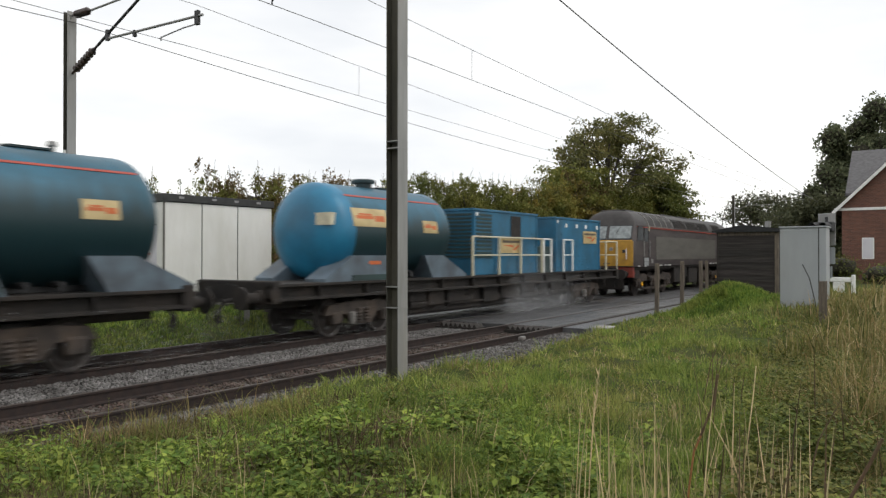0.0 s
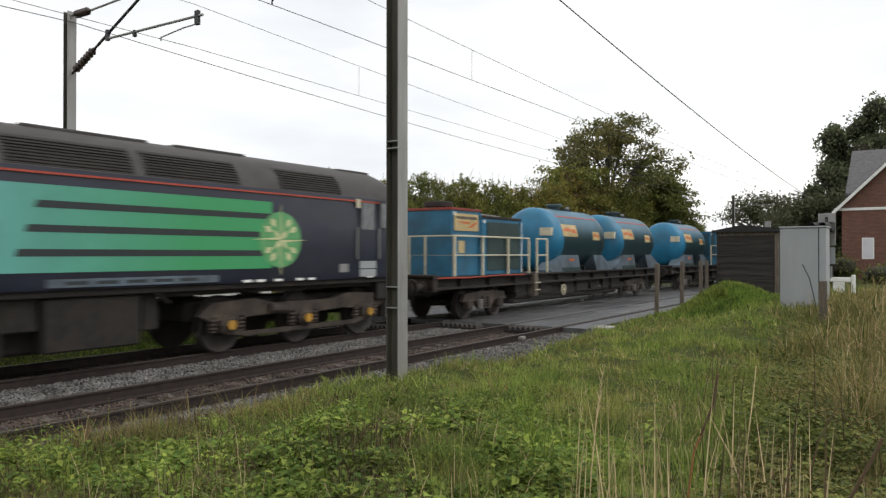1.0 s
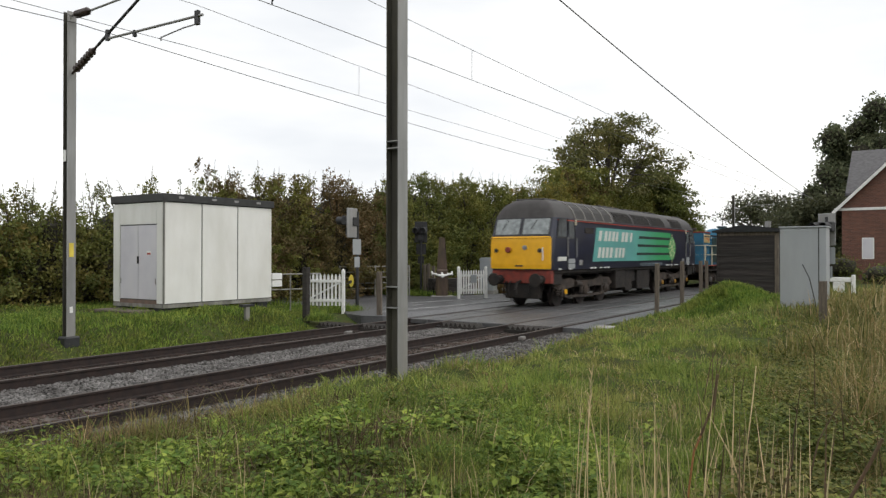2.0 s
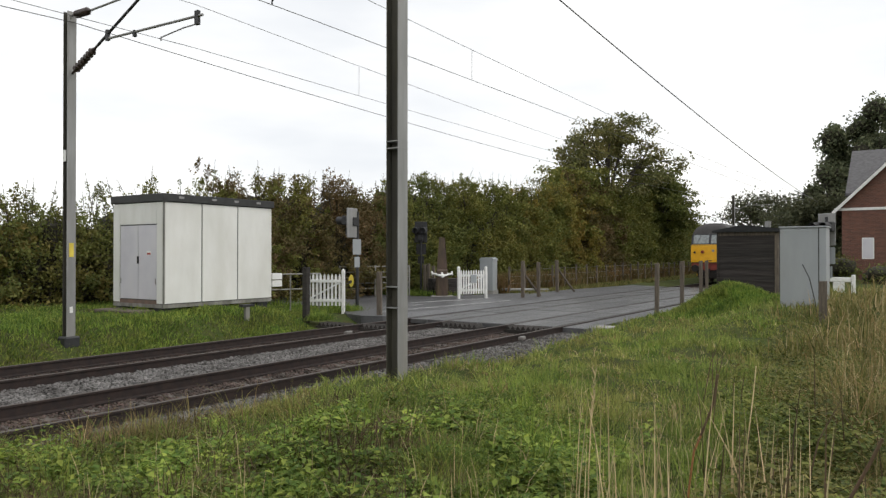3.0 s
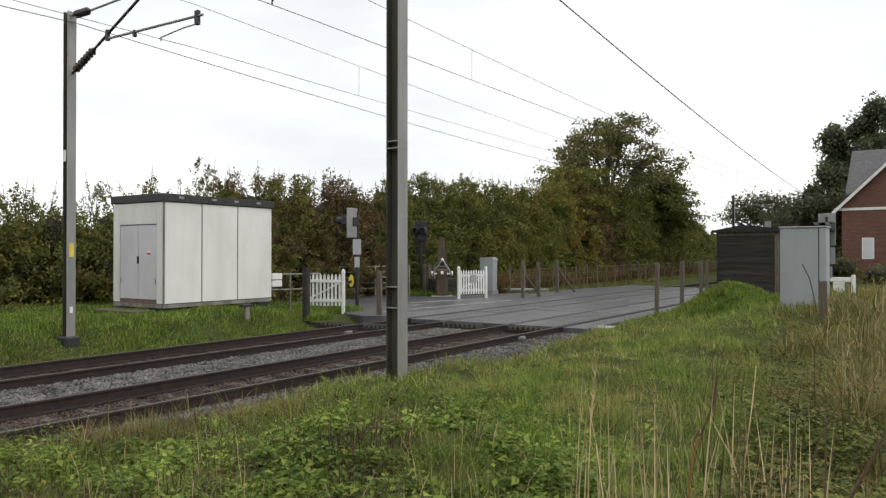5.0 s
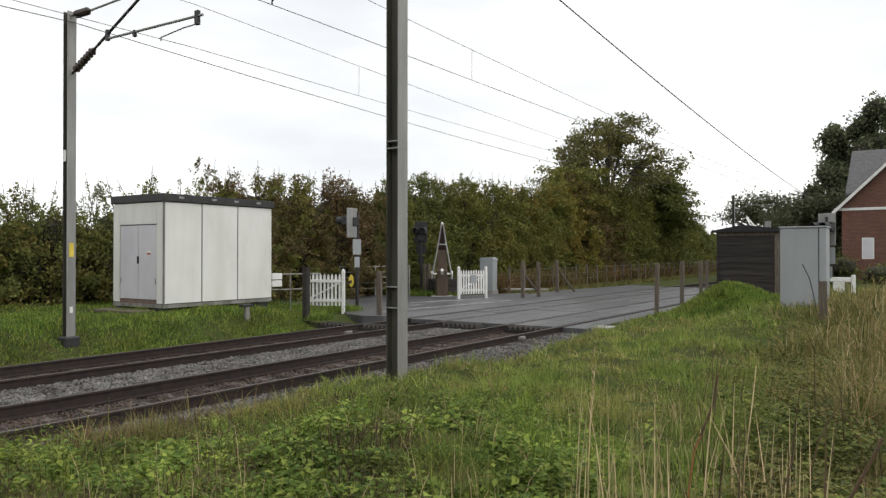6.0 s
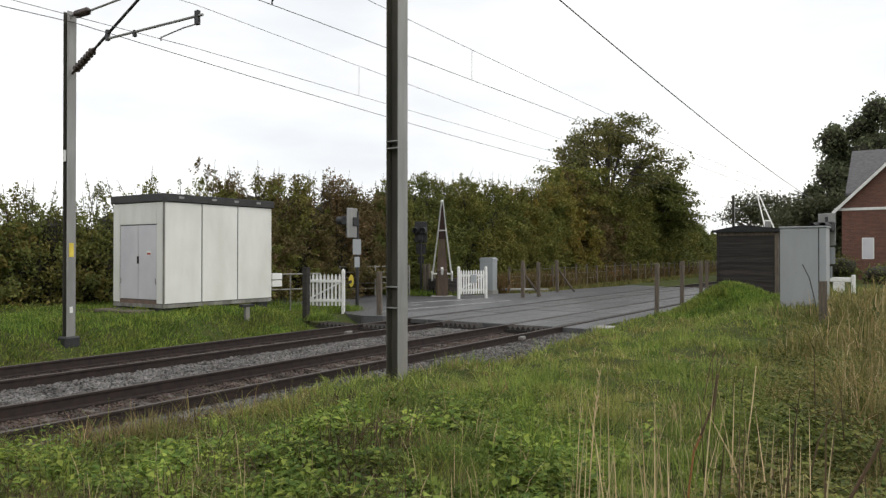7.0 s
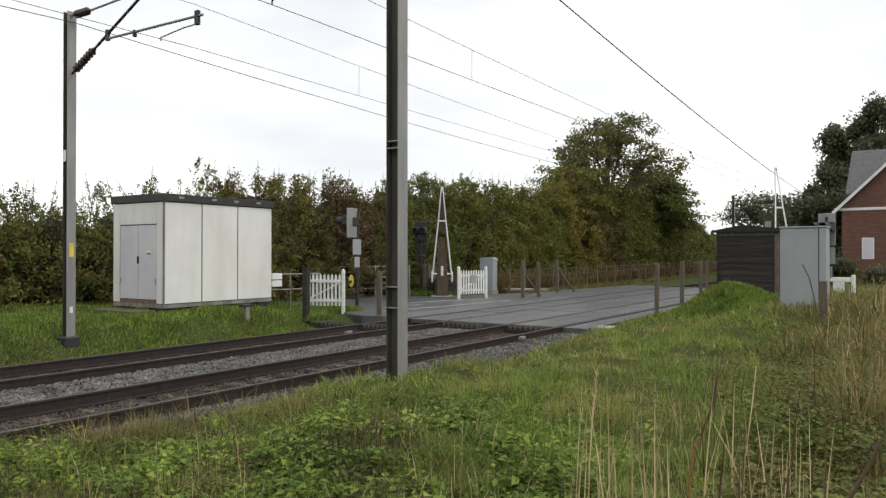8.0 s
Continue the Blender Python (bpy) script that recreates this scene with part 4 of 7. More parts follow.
def loco_bogie(t, cx):
    b = part("bogie", boxed(cx - 2.9, cx + 2.9, -0.6, 0.6, 0.62, 1.05, 0.05), M_UNDER, t)
    for s in (-1, 1):
        y = s * 1.02
        side = bmesh.new()
        prism(side, [(cx - 2.95, 0.78), (cx - 2.6, 1.02), (cx - 1.5, 1.08), (cx - 0.9, 0.95), (cx + 0.9, 0.95), (cx + 1.5, 1.08), (cx + 2.6, 1.02), (cx + 2.95, 0.78),
                     (cx + 2.6, 0.66), (cx + 1.2, 0.72), (cx, 0.66), (cx - 1.2, 0.72), (cx - 2.6, 0.66)], y - 0.06, y + 0.06, "Y")
        part("side_frame", side, M_BOGIE, b)
        part("equalising_beam", prism(bmesh.new(), [(cx - 2.4, 0.42), (cx - 1.7, 0.30), (cx + 1.7, 0.30), (cx + 2.4, 0.42), (cx + 2.4, 0.52), (cx + 1.7, 0.40), (cx - 1.7, 0.40), (cx - 2.4, 0.52)], y - 0.02 + s * 0.05, y + 0.05 + s * 0.05, "Y"), M_BOGIE, b)
        for dx in (-2.2, 0, 2.2):
            part("axle_box", lathe(bmesh.new(), [(0.0, -0.13), (0.13, -0.12), (0.15, -0.08), (0.21, -0.06), (0.21, 0.08), (0.0, 0.08)], 12, "Y",
                                   pose(cx + dx, y + s * 0.04, 0.57, 0, 0, 180 if s > 0 else 0)), M_BOGIE, b)
            if cx > 5 or dx == -2.2:
                part("axle_cap", lathe(bmesh.new(), [(0.10, -0.02), (0.10, 0.02)], 12, "Y", pose(cx + dx, y + s * 0.19, 0.57)), M_LOCO_YELLOW if cx < 5 else M_OLD_YELLOW, b, "small yellow axle cap")
            for dd in (-0.36, 0.36):
                sp = bmesh.new()
                lathe(sp, [(0.09, 0.44)] + [((0.10 if i % 2 else 0.075), 0.46 + i * 0.04) for i in range(8)] + [(0.09, 0.80)], 10, m=pose(cx + dx + dd, y, 0))
                part("coil_spring", sp, M_BOGIE, b)
        part("brake_cylinder", tube(bmesh.new(), (cx - 1.1, y + s * 0.1, 0.85), (cx - 0.55, y + s * 0.1, 0.8), 0.11, 10), M_BOGIE, b)
        part("sand_pipe", path_tube(bmesh.new(), [(cx - 2.75, y, 0.8), (cx - 2.85, y * 0.9, 0.4), (cx - 2.75, s * 0.78, 0.12)], 0.02), M_BOGIE, b)
    for dx in (-2.2, 0, 2.2):
        wheelset(b, cx + dx, 0.57)


def buffers(t, x, way, red):
    """way -1: at the rear end, +1: at the leading end."""
    part("buffer_beam", boxed(min(x, x - way * 0.25), max(x, x - way * 0.25), -1.25, 1.25, 0.92, 1.42, 0.02), red, t)
    for s in (-1, 1):
        m = pose(x, s * 0.87, 1.06)
        part("buffer", lathe(bmesh.new(), [(0.17, 0), (0.17, 0.06 * way), (0.11, 0.09 * way), (0.11, 0.38 * way), (0.08, 0.40 * way), (0.08, 0.50 * way), (0.25, 0.52 * way), (0.24, 0.57 * way), (0.0, 0.585 * way)], 20, "X", m), M_UNDER, t)
    part("coupling", path_tube(bmesh.new(), [(x, 0, 1.0), (x + way * 0.3, 0, 0.95), (x + way * 0.42, 0, 0.7), (x + way * 0.38, 0, 0.5)], 0.05), M_UNDER, t)
    for y in (-0.45, 0.4, 0.6):
        part("air_hose", path_tube(bmesh.new(), [(x, y, 1.0), (x + way * 0.16, y, 0.9), (x + way * 0.2, y + 0.03, 0.6), (x + way * 0.08, y + 0.05, 0.45)], 0.025), M_UNDER, t)


def build_loco(x_off, label, body, yellow, livery):
    t = vehicle("diesel_locomotive", x_off, label)
    smooth(part("body", loft(LEVELS[:5]), body, t), 30)
    smooth(part("roof", loft(LEVELS[4:]), M_LROOF, t, "weathered grey roof"), 50)
    for far in (False, True):
        part("front_panel", end_plate(-1.27, 1.27, 1.46, 2.62, 0.012, far), yellow, t, "yellow warning panel")
        part("brow", end_plate(-1.22, 1.22, 2.63, 2.68, 0.05, far), yellow, t)
        for a, b in ((-1.12, -0.08), (0.08, 1.12)):
            w = part("windscreen_frame", end_plate(a - 0.05, b + 0.05, 2.70, 3.40, 0.008, far), M_BLACK, t)
            part("windscreen", end_plate(a, b, 2.76, 3.35, 0.016, far), M_GLASS, w, "cab glass with sky reflection painted in")
            part("wiper", path_tube(bmesh.new(), [(LL - 0.2 if far else 0.2, (a + b) / 2, 3.30), (LL - 0.06 if far else 0.06, (a + b) / 2 + 0.2, 2.95)], 0.012), M_BLACK, w)
        X = (lambda v: LL - v) if far else (lambda v: v)
        way = 1 if far else -1
        part("tail_lamp", lathe(bmesh.new(), [(0.11, 0), (0.11, 0.08 * way), (0.09, 0.1 * way), (0.0, 0.1 * way)], 16, "X", pose(X(-0.08), 0.45, 2.18)), M_BUFFER_RED, t, "round red tail lamp")
        part("marker_lamp", lathe(bmesh.new(), [(0.09, 0), (0.09, 0.05 * way), (0.0, 0.06 * way)], 16, "X", pose(X(-0.08), -0.25, 2.26)), M_GALV, t)
        part("marker_lamp", lathe(bmesh.new(), [(0.08, 0), (0.08, 0.05 * way), (0.0, 0.06 * way)], 16, "X", pose(X(-0.04), -0.85, 2.15)), M_BLACK, t)
        part("marker_lamp", lathe(bmesh.new(), [(0.08, 0), (0.08, 0.05 * way), (0.0, 0.06 * way)], 16, "X", pose(X(-0.04), 1.0, 2.15)), M_BLACK, t)
        part("handrail", tube(bmesh.new(), (X(-0.08), -0.98, 1.78), (X(-0.08), -0.98, 2.28), 0.025), M_WHITE, t)
        part("bracket", boxed(min(X(-0.1), X(-0.05)), max(X(-0.1), X(-0.05)), -0.16, 0.16, 1.55, 1.6), M_BLACK, t)
        part("pilot_beam", boxed(min(X(0.12), X(0.42)), max(X(0.12), X(0.42)), -0.72, 0.72, 0.34, 0.95, 0.04), M_UNDER, t)
        part("valance", boxed(min(X(0.3), X(1.15)), max(X(0.3), X(1.15)), -1.2, 1.2, 0.85, 1.44, 0.03), M_UNDER, t)
        buffers(t, LL - 0.05 if far else 0.05, way, M_UNDER if far else M_BUFFER_RED)
        for s in (-1, 1):
            yy = lambda lo, hi: (s * lo, s * hi) if s > 0 else (s * hi, s * lo)
            ya, yb = yy(1.325, 1.345)
            def flat(name, x0, x1, z0, z1, mat, lab="", lean=0.0, proud=0.0):
                return part(name, prism(bmesh.new(), [(X(x0), z0), (X(x1), z0), (X(x1), z1), (X(x0 + lean), z1)], ya - (proud if s < 0 else 0), yb + (proud if s > 0 else 0), "Y"), mat, t, lab)
            flat("side_window_frame", 0.36, 1.24, 2.62, 3.36, M_BLACK, "", 0.2)
            flat("side_window", 0.46, 0.70, 2.68, 3.30, M_SIDEGLASS, "", 0.17, 0.004)
            flat("side_window", 0.75, 1.18, 2.68, 3.30, M_SIDEGLASS, "", 0.0, 0.004)
            flat("door_seam", 1.34, 1.36, 1.46, 3.36, M_BLACK, "", 0, 0.002)
            flat("door_seam", 2.02, 2.04, 1.46, 3.36, M_BLACK, "", 0, 0.002)
            flat("door_window", 1.46, 1.94, 2.62, 3.28, M_SIDEGLASS, "", 0, 0.004)
            flat("step_plate", 1.40, 2.02, 1.46, 1.64, M_CABINET, "pale grey step plate", 0, 0.006)
            flat("step_plate", 1.40, 2.02, 1.66, 1.84, M_CABINET, "pale grey step plate", 0, 0.006)
            flat("vent_plate", 2.45, 2.75, 1.58, 1.78, M_GALV, "", 0, 0.004)
            for x in (1.30, 2.14):
                part("handrail", tube(bmesh.new(), (X(x), s * 1.37, 1.9), (X(x), s * 1.37, 2.66), 0.022), M_GALV, t)
            flat("rain_gutter", 2.02, 2.14, 3.14, 3.36, M_CREAM, "", 0, 0.02)
            for x in (0.55, 1.5, 3.6, 3.95, 4.6, 5.1, 5.45):
                flat("sole_plate", x, x + 0.22, 1.43, 1.48, M_WHITE, "small white lifting plate", 0, 0.004)
    for s in (-1, 1):
        ya, yb = (1.27, 1.338) if s > 0 else (-1.338, -1.27)
        part("lining", boxed(0.55, LL - 0.55, ya, yb, 3.29, 3.325), M_LINE_RED, t, "thin red line along the side")
        # radiator glazing with ribs, then louvred grilles
        part("roof_panel", roof_plate(2.2, 6.1, 3.40, 4.02, s, 0.006), M_GRILLE, t, "dark radiator panel")
        for x in (2.15, 3.15, 4.15, 5.1, 6.1):
            part("rib", roof_plate(x - 0.05, x + 0.05, 3.38, 4.05, s, 0.025), M_RIB, t)
        part("rib", boxed(2.1, 6.15, s * 1.29 - 0.03, s * 1.29 + 0.03, 3.35, 3.40), M_RIB, t)
        for x0, x1 in ((6.45, 8.7), (8.95, 11.2), (11.4, 13.6), (14.7, 16.7)):
            g = part("grille", roof_plate(x0, x1, 3.42, 3.90, s, 0.006), M_GRILLE, t)
            for i in range(8):
                z = 3.44 + i * 0.055
                part("slat", roof_plate(x0 + 0.04, x1 - 0.04, z, z + 0.02, s, 0.022, 2), M_UNDER, g)
        if livery:
            def side(name, poly, mat, lift, lab=""):
                a, b = 1.33, 1.338 + lift
                part(name, prism(bmesh.new(), poly, a if s > 0 else -b, b if s > 0 else -a, "Y"), mat, t, lab)
            side("livery_panel", [(3.80, 1.71), (14.4, 1.71), (14.4, 3.12), (4.22, 3.12)], M_LIVERY, 0.0, "turquoise panel fading to green")
            for z, x0 in ((2.75, 9.40), (2.36, 9.25), (1.97, 9.10)):
                side("livery_stripe", [(x0, z), (14.4, z), (14.4, z + 0.12), (x0 + 0.05, z + 0.12)], M_STRIPE, 0.003)
            # maker's lettering stands as plain slanted shapes
            for z0, z1, x0, widths in ((2.57, 3.00, 4.42, (0.46, 0.16, 0.46, 0.42, 0.46, 0.42, -0.28, 0.46, 0.48, 0.16, 0.40)), (1.86, 2.30, 4.32, (0.44, 0.42, 0.46, 0.46, 0.16, 0.46, 0.42, 0.44))):
                x = x0
                for w in widths:
                    if w < 0:
                        x -= w
                        continue
                    k = 0.13
                    side("letter_shape", [(x, z0), (x + w - 0.15, z0), (x + w - 0.15 + k, z1), (x + k, z1)], M_LETTER, 0.004)
                    x += w
            disc = [(14.66 + 0.60 * math.cos(a), 2.32 + 0.60 * math.sin(a)) for a in np.linspace(0, 2 * math.pi, 32, endpoint=False)]
            side("compass_disc", disc, M_COMPASS, 0.006, "green round emblem")
            star = []
            for i in range(16):
                r = (0.76 if i % 4 == 0 else 0.30) if i % 2 == 0 else 0.13
                a = math.pi / 2 + i * math.pi / 8
                star.append((14.66 + r * math.cos(a), 2.32 + r * math.sin(a)))
            side("star", star, M_STAR, 0.010, "cream compass star")
            for i in range(4):
                a = i * math.pi / 2
                dark = [(14.66 + r * math.cos(a + da), 2.32 + r * math.sin(a + da)) for r, da in ((0.0, 0), (0.72, 0.0), (0.13, 0.39))]
                side("star_facet", dark, M_FACET, 0.013)
                for da in (0.55, 1.02):
                    leaf = [(14.66 + r * math.cos(a + d2), 2.32 + r * math.sin(a + d2)) for r, d2 in ((0.30, da), (0.44, da - 0.16), (0.54, da), (0.44, da + 0.16))]
                    side("disc_facet", leaf, M_STAR, 0.009)
            side("name_strip", [(9.6, 1.46), (13.0, 1.46), (13.0, 1.60), (9.6, 1.60)], M_SADDLE, 0.003, "pale grey strip with dark marks")
            for x in np.arange(9.9, 12.6, 0.55):
                side("mark_bar", [(x, 1.50), (x + 0.4, 1.50), (x + 0.4, 1.56), (x, 1.56)], M_STRIPE, 0.006)
            side("side_plate", [(0.45, 1.76), (1.22, 1.76), (1.25, 1.92), (0.48, 1.92)], M_LETTER, 0.008, "white bar with unreadable mark")
            side("side_plate", [(3.0, 2.85), (3.9, 2.85), (3.9, 3.08), (3.0, 3.08)], M_UNDER, 0.004, "dark louvre plate")
        else:
            part("faded_band", boxed(3.2, 15.0, ya - (0.004 if s < 0 else -0.02), yb + (0.004 if s > 0 else -0.02), 1.75, 2.9), M_OLD_BAND, t, "faded grey-green band")
        # tanks and boxes between the bogies
        for x0, x1, z0, z1, d in ((6.75, 8.0, 0.50, 1.38, 0.0), (8.1, 9.0, 0.36, 1.30, 0.05), (9.0, 9.6, 0.75, 1.4, 0.12), (9.65, 11.4, 0.38, 1.28, 0.03), (11.5, 11.85, 0.6, 1.3, 0.15)):
            part("underfloor_box", boxed(x0, x1, min(s * 0.55, s * (1.2 - d)), max(s * 0.55, s * (1.2 - d)), z0, z1, 0.03), M_UNDER, t)
        part("air_pipe", path_tube(bmesh.new(), [(6.3, s * 1.22, 1.35), (11.6, s * 1.22, 1.35), (12.0, s * 1.15, 1.1)], 0.03), M_UNDER, t)
    part("fuel_tank", boxed(6.9, 11.6, -0.7, 0.7, 0.34, 1.3, 0.06), M_UNDER, t)
    part("belly", boxed(0.6, LL - 0.6, -1.0, 1.0, 1.2, 1.42), M_UNDER, t)
    part("solebar", boxed(0.3, LL - 0.3, -1.24, 1.24, 1.30, 1.43, 0.01), M_UNDER, t)
    loco_bogie(t, 3.65)
    loco_bogie(t, LL - 3.65)
    for x0, x1 in ((6.6, 9.0), (9.6, 12.0), (12.6, 14.4)):
        part("exhaust_hatch", boxed(x0, x1, -0.5, 0.5, 4.08, 4.20, 0.02), M_LROOF, t)
    for x0 in (0.80, LL - 2.0):
        part("roof_visor", boxed(x0, x0 + 1.2, -0.62, 0.62, 4.00, 4.16, 0.03), M_LROOF, t)
    return t


M_OLD_BAND = material("faded_band", (0.12, 0.115, 0.10), (0.085, 0.08, 0.07), 0.6, scale=1.5, bump=0.02, stretch=(0.4, 1, 2))
build_loco(0.0, "navy and turquoise diesel locomotive with yellow ends", M_NAVY, M_LOCO_YELLOW, True)
build_loco(65.6, "grime-brown diesel locomotive with weathered yellow end", M_GRIME, M_OLD_YELLOW, False)


def wagon_bogie(t, cx):
    b = part("bogie", boxed(cx - 0.25, cx + 0.25, -1.0, 1.0, 0.5, 0.9, 0.04), M_UNDER, t)
    for s in (-1, 1):
        y = s * 1.0
        part("side_frame", prism(bmesh.new(), [(cx - 1.35, 0.55), (cx - 1.2, 0.78), (cx - 0.55, 0.84), (cx + 0.55, 0.84), (cx + 1.2, 0.78), (cx + 1.35, 0.55), (cx + 0.6, 0.55), (cx + 0.35, 0.28), (cx - 0.35, 0.28), (cx - 0.6, 0.55)], y - 0.07, y + 0.07, "Y"), M_BOGIE, b)
        for dx in (-0.95, 0.95):
            part("axle_box", boxed(cx + dx - 0.17, cx + dx + 0.17, y - 0.13, y + 0.13, 0.30, 0.62, 0.04), M_BOGIE, b)
        for dd in (-0.15, 0.15):
            part("coil_spring", lathe(bmesh.new(), [(0.09, 0.34)] + [((0.10 if i % 2 else 0.075), 0.36 + i * 0.04) for i in range(8)] + [(0.09, 0.68)], 10, m=pose(cx + dd, y + s * 0.07, 0)), M_BOGIE, b)
        part("brake_block", boxed(cx - 0.55, cx - 0.42, y - 0.25, y - 0.1, 0.3, 0.6, 0.02), M_RIB, b)
    for dx in (-0.95, 0.95):
        wheelset(b, cx + dx, 0.46)


def wagon_frame(t, L, hand_wheels=()):
    for s in (-1, 1):
        part("solebar", prism(bmesh.new(), [(s * 1.05, 0.98), (s * 1.26, 0.98), (s * 1.26, 1.03), (s * 1.10, 1.05), (s * 1.10, 1.27), (s * 1.26, 1.29), (s * 1.26, 1.33), (s * 1.05, 1.33)], 0.1, L - 0.1, "X"), M_UNDER, t)
        for x in np.arange(1.6, L - 1, 1.7):
            part("web_stiffener", boxed(x - 0.02, x + 0.02, s * 1.18 - 0.07, s * 1.18 + 0.07, 1.04, 1.29), M_UNDER, t)
        for x, w in ((6.2, 0.8), (10.4, 1.2), (13.2, 0.7)):
            part("equipment_box", boxed(x, x + w, min(s * 0.5, s * 1.1), max(s * 0.5, s * 1.1), 0.55, 1.0, 0.02), M_UNDER, t)
        part("truss_rod", path_tube(bmesh.new(), [(5.2, s * 1.0, 1.0), (7.5, s * 1.0, 0.55), (L - 7.5, s * 1.0, 0.55), (L - 5.2, s * 1.0, 1.0)], 0.04), M_UNDER, t)
        for x in hand_wheels:
            wheel = lathe(bmesh.new(), [(0.185, -0.012), (0.21, -0.012), (0.21, 0.012), (0.185, 0.012), (0.185, -0.012)], 18, "Y", pose(x, s * 1.3, 0.68), False)
            h = part("hand_wheel", wheel, M_CREAM, t, "cream brake hand wheel")
            for a in (0, 1.05, 2.1):
                part("spoke", tube(bmesh.new(), (x - 0.17 * math.cos(a), s * 1.3, 0.68 - 0.17 * math.sin(a)), (x + 0.17 * math.cos(a), s * 1.3, 0.68 + 0.17 * math.sin(a)), 0.018), M_CREAM, h)
    part("centre_sill", boxed(0.4, L - 0.4, -0.35, 0.35, 0.75, 1.3), M_UNDER, t)
    # added filler block that keeps the shaded space under the deck dark
    part("under_deck_filler", boxed(5.4, L - 5.4, -0.92, 0.92, 0.30, 1.0, 0.08), M_UNDER, t, "dark filler block added under the deck")
    for x0, x1 in ((5.3, 6.1), (7.2, 8.2), (9.3, 10.2), (11.9, 12.9), (14.2, 15.3)):
        part("equipment_box", boxed(x0, x1, -1.08, 1.08, 0.48 + 0.1 * (int(x0) % 3), 1.0, 0.03), M_UNDER, t)
        part("air_tank", tube(bmesh.new(), (x0 + 0.1, -0.9, 0.62), (x1 + 0.5, -0.9, 0.62), 0.16, 12), M_UNDER, t)
    part("deck", boxed(0.1, L - 0.1, -1.24, 1.24, 1.30, 1.35, 0.005), M_UNDER, t)
    if hand_wheels:
        part("cable_run", path_tube(bmesh.new(), [(0.3, -1.28, 1.32), (2, -1.28, 1.30), (4, -1.28, 1.33), (5.6, -1.28, 1.31)], 0.02), M_LINE_RED, t)
    buffers(t, 0.1, -1, M_UNDER)
    buffers(t, L - 0.1, 1, M_UNDER)
    wagon_bogie(t, 3.3)
    wagon_bogie(t, L - 3.3)


TZ, TR = 2.60, 1.23


def curved_plate(x0, x1, z0, z1, r, side=-1, th=0.008):
    """A thin plate wrapped on the tank barrel."""
    bm = bmesh.new()
    a0, a1 = math.asin((z0 - TZ) / r), math.asin(min(1.0, (z1 - TZ) / r))
    a, b = [], []
    for i in range(21):
        an = a0 + (a1 - a0) * i / 20
        for rr, lst in ((r + th, a), (r - 0.02, b)):
            lst.append([bm.verts.new((x, side * rr * math.cos(an), TZ + rr * math.sin(an))) for x in (x0, x1)])
    for g in (a, b):
        for p, q in zip(g, g[1:]):
            bm.faces.new((p[0], p[1], q[1], q[0]))
    for i in range(20):
        for k in (0, 1):
            bm.faces.new((a[i][k], a[i + 1][k], b[i + 1][k], b[i][k]))
    for i in (0, 20):
        bm.faces.new((a[i][0], a[i][1], b[i][1], b[i][0]))
    bmesh.ops.recalc_face_normals(bm, faces=bm.faces)
    return bm


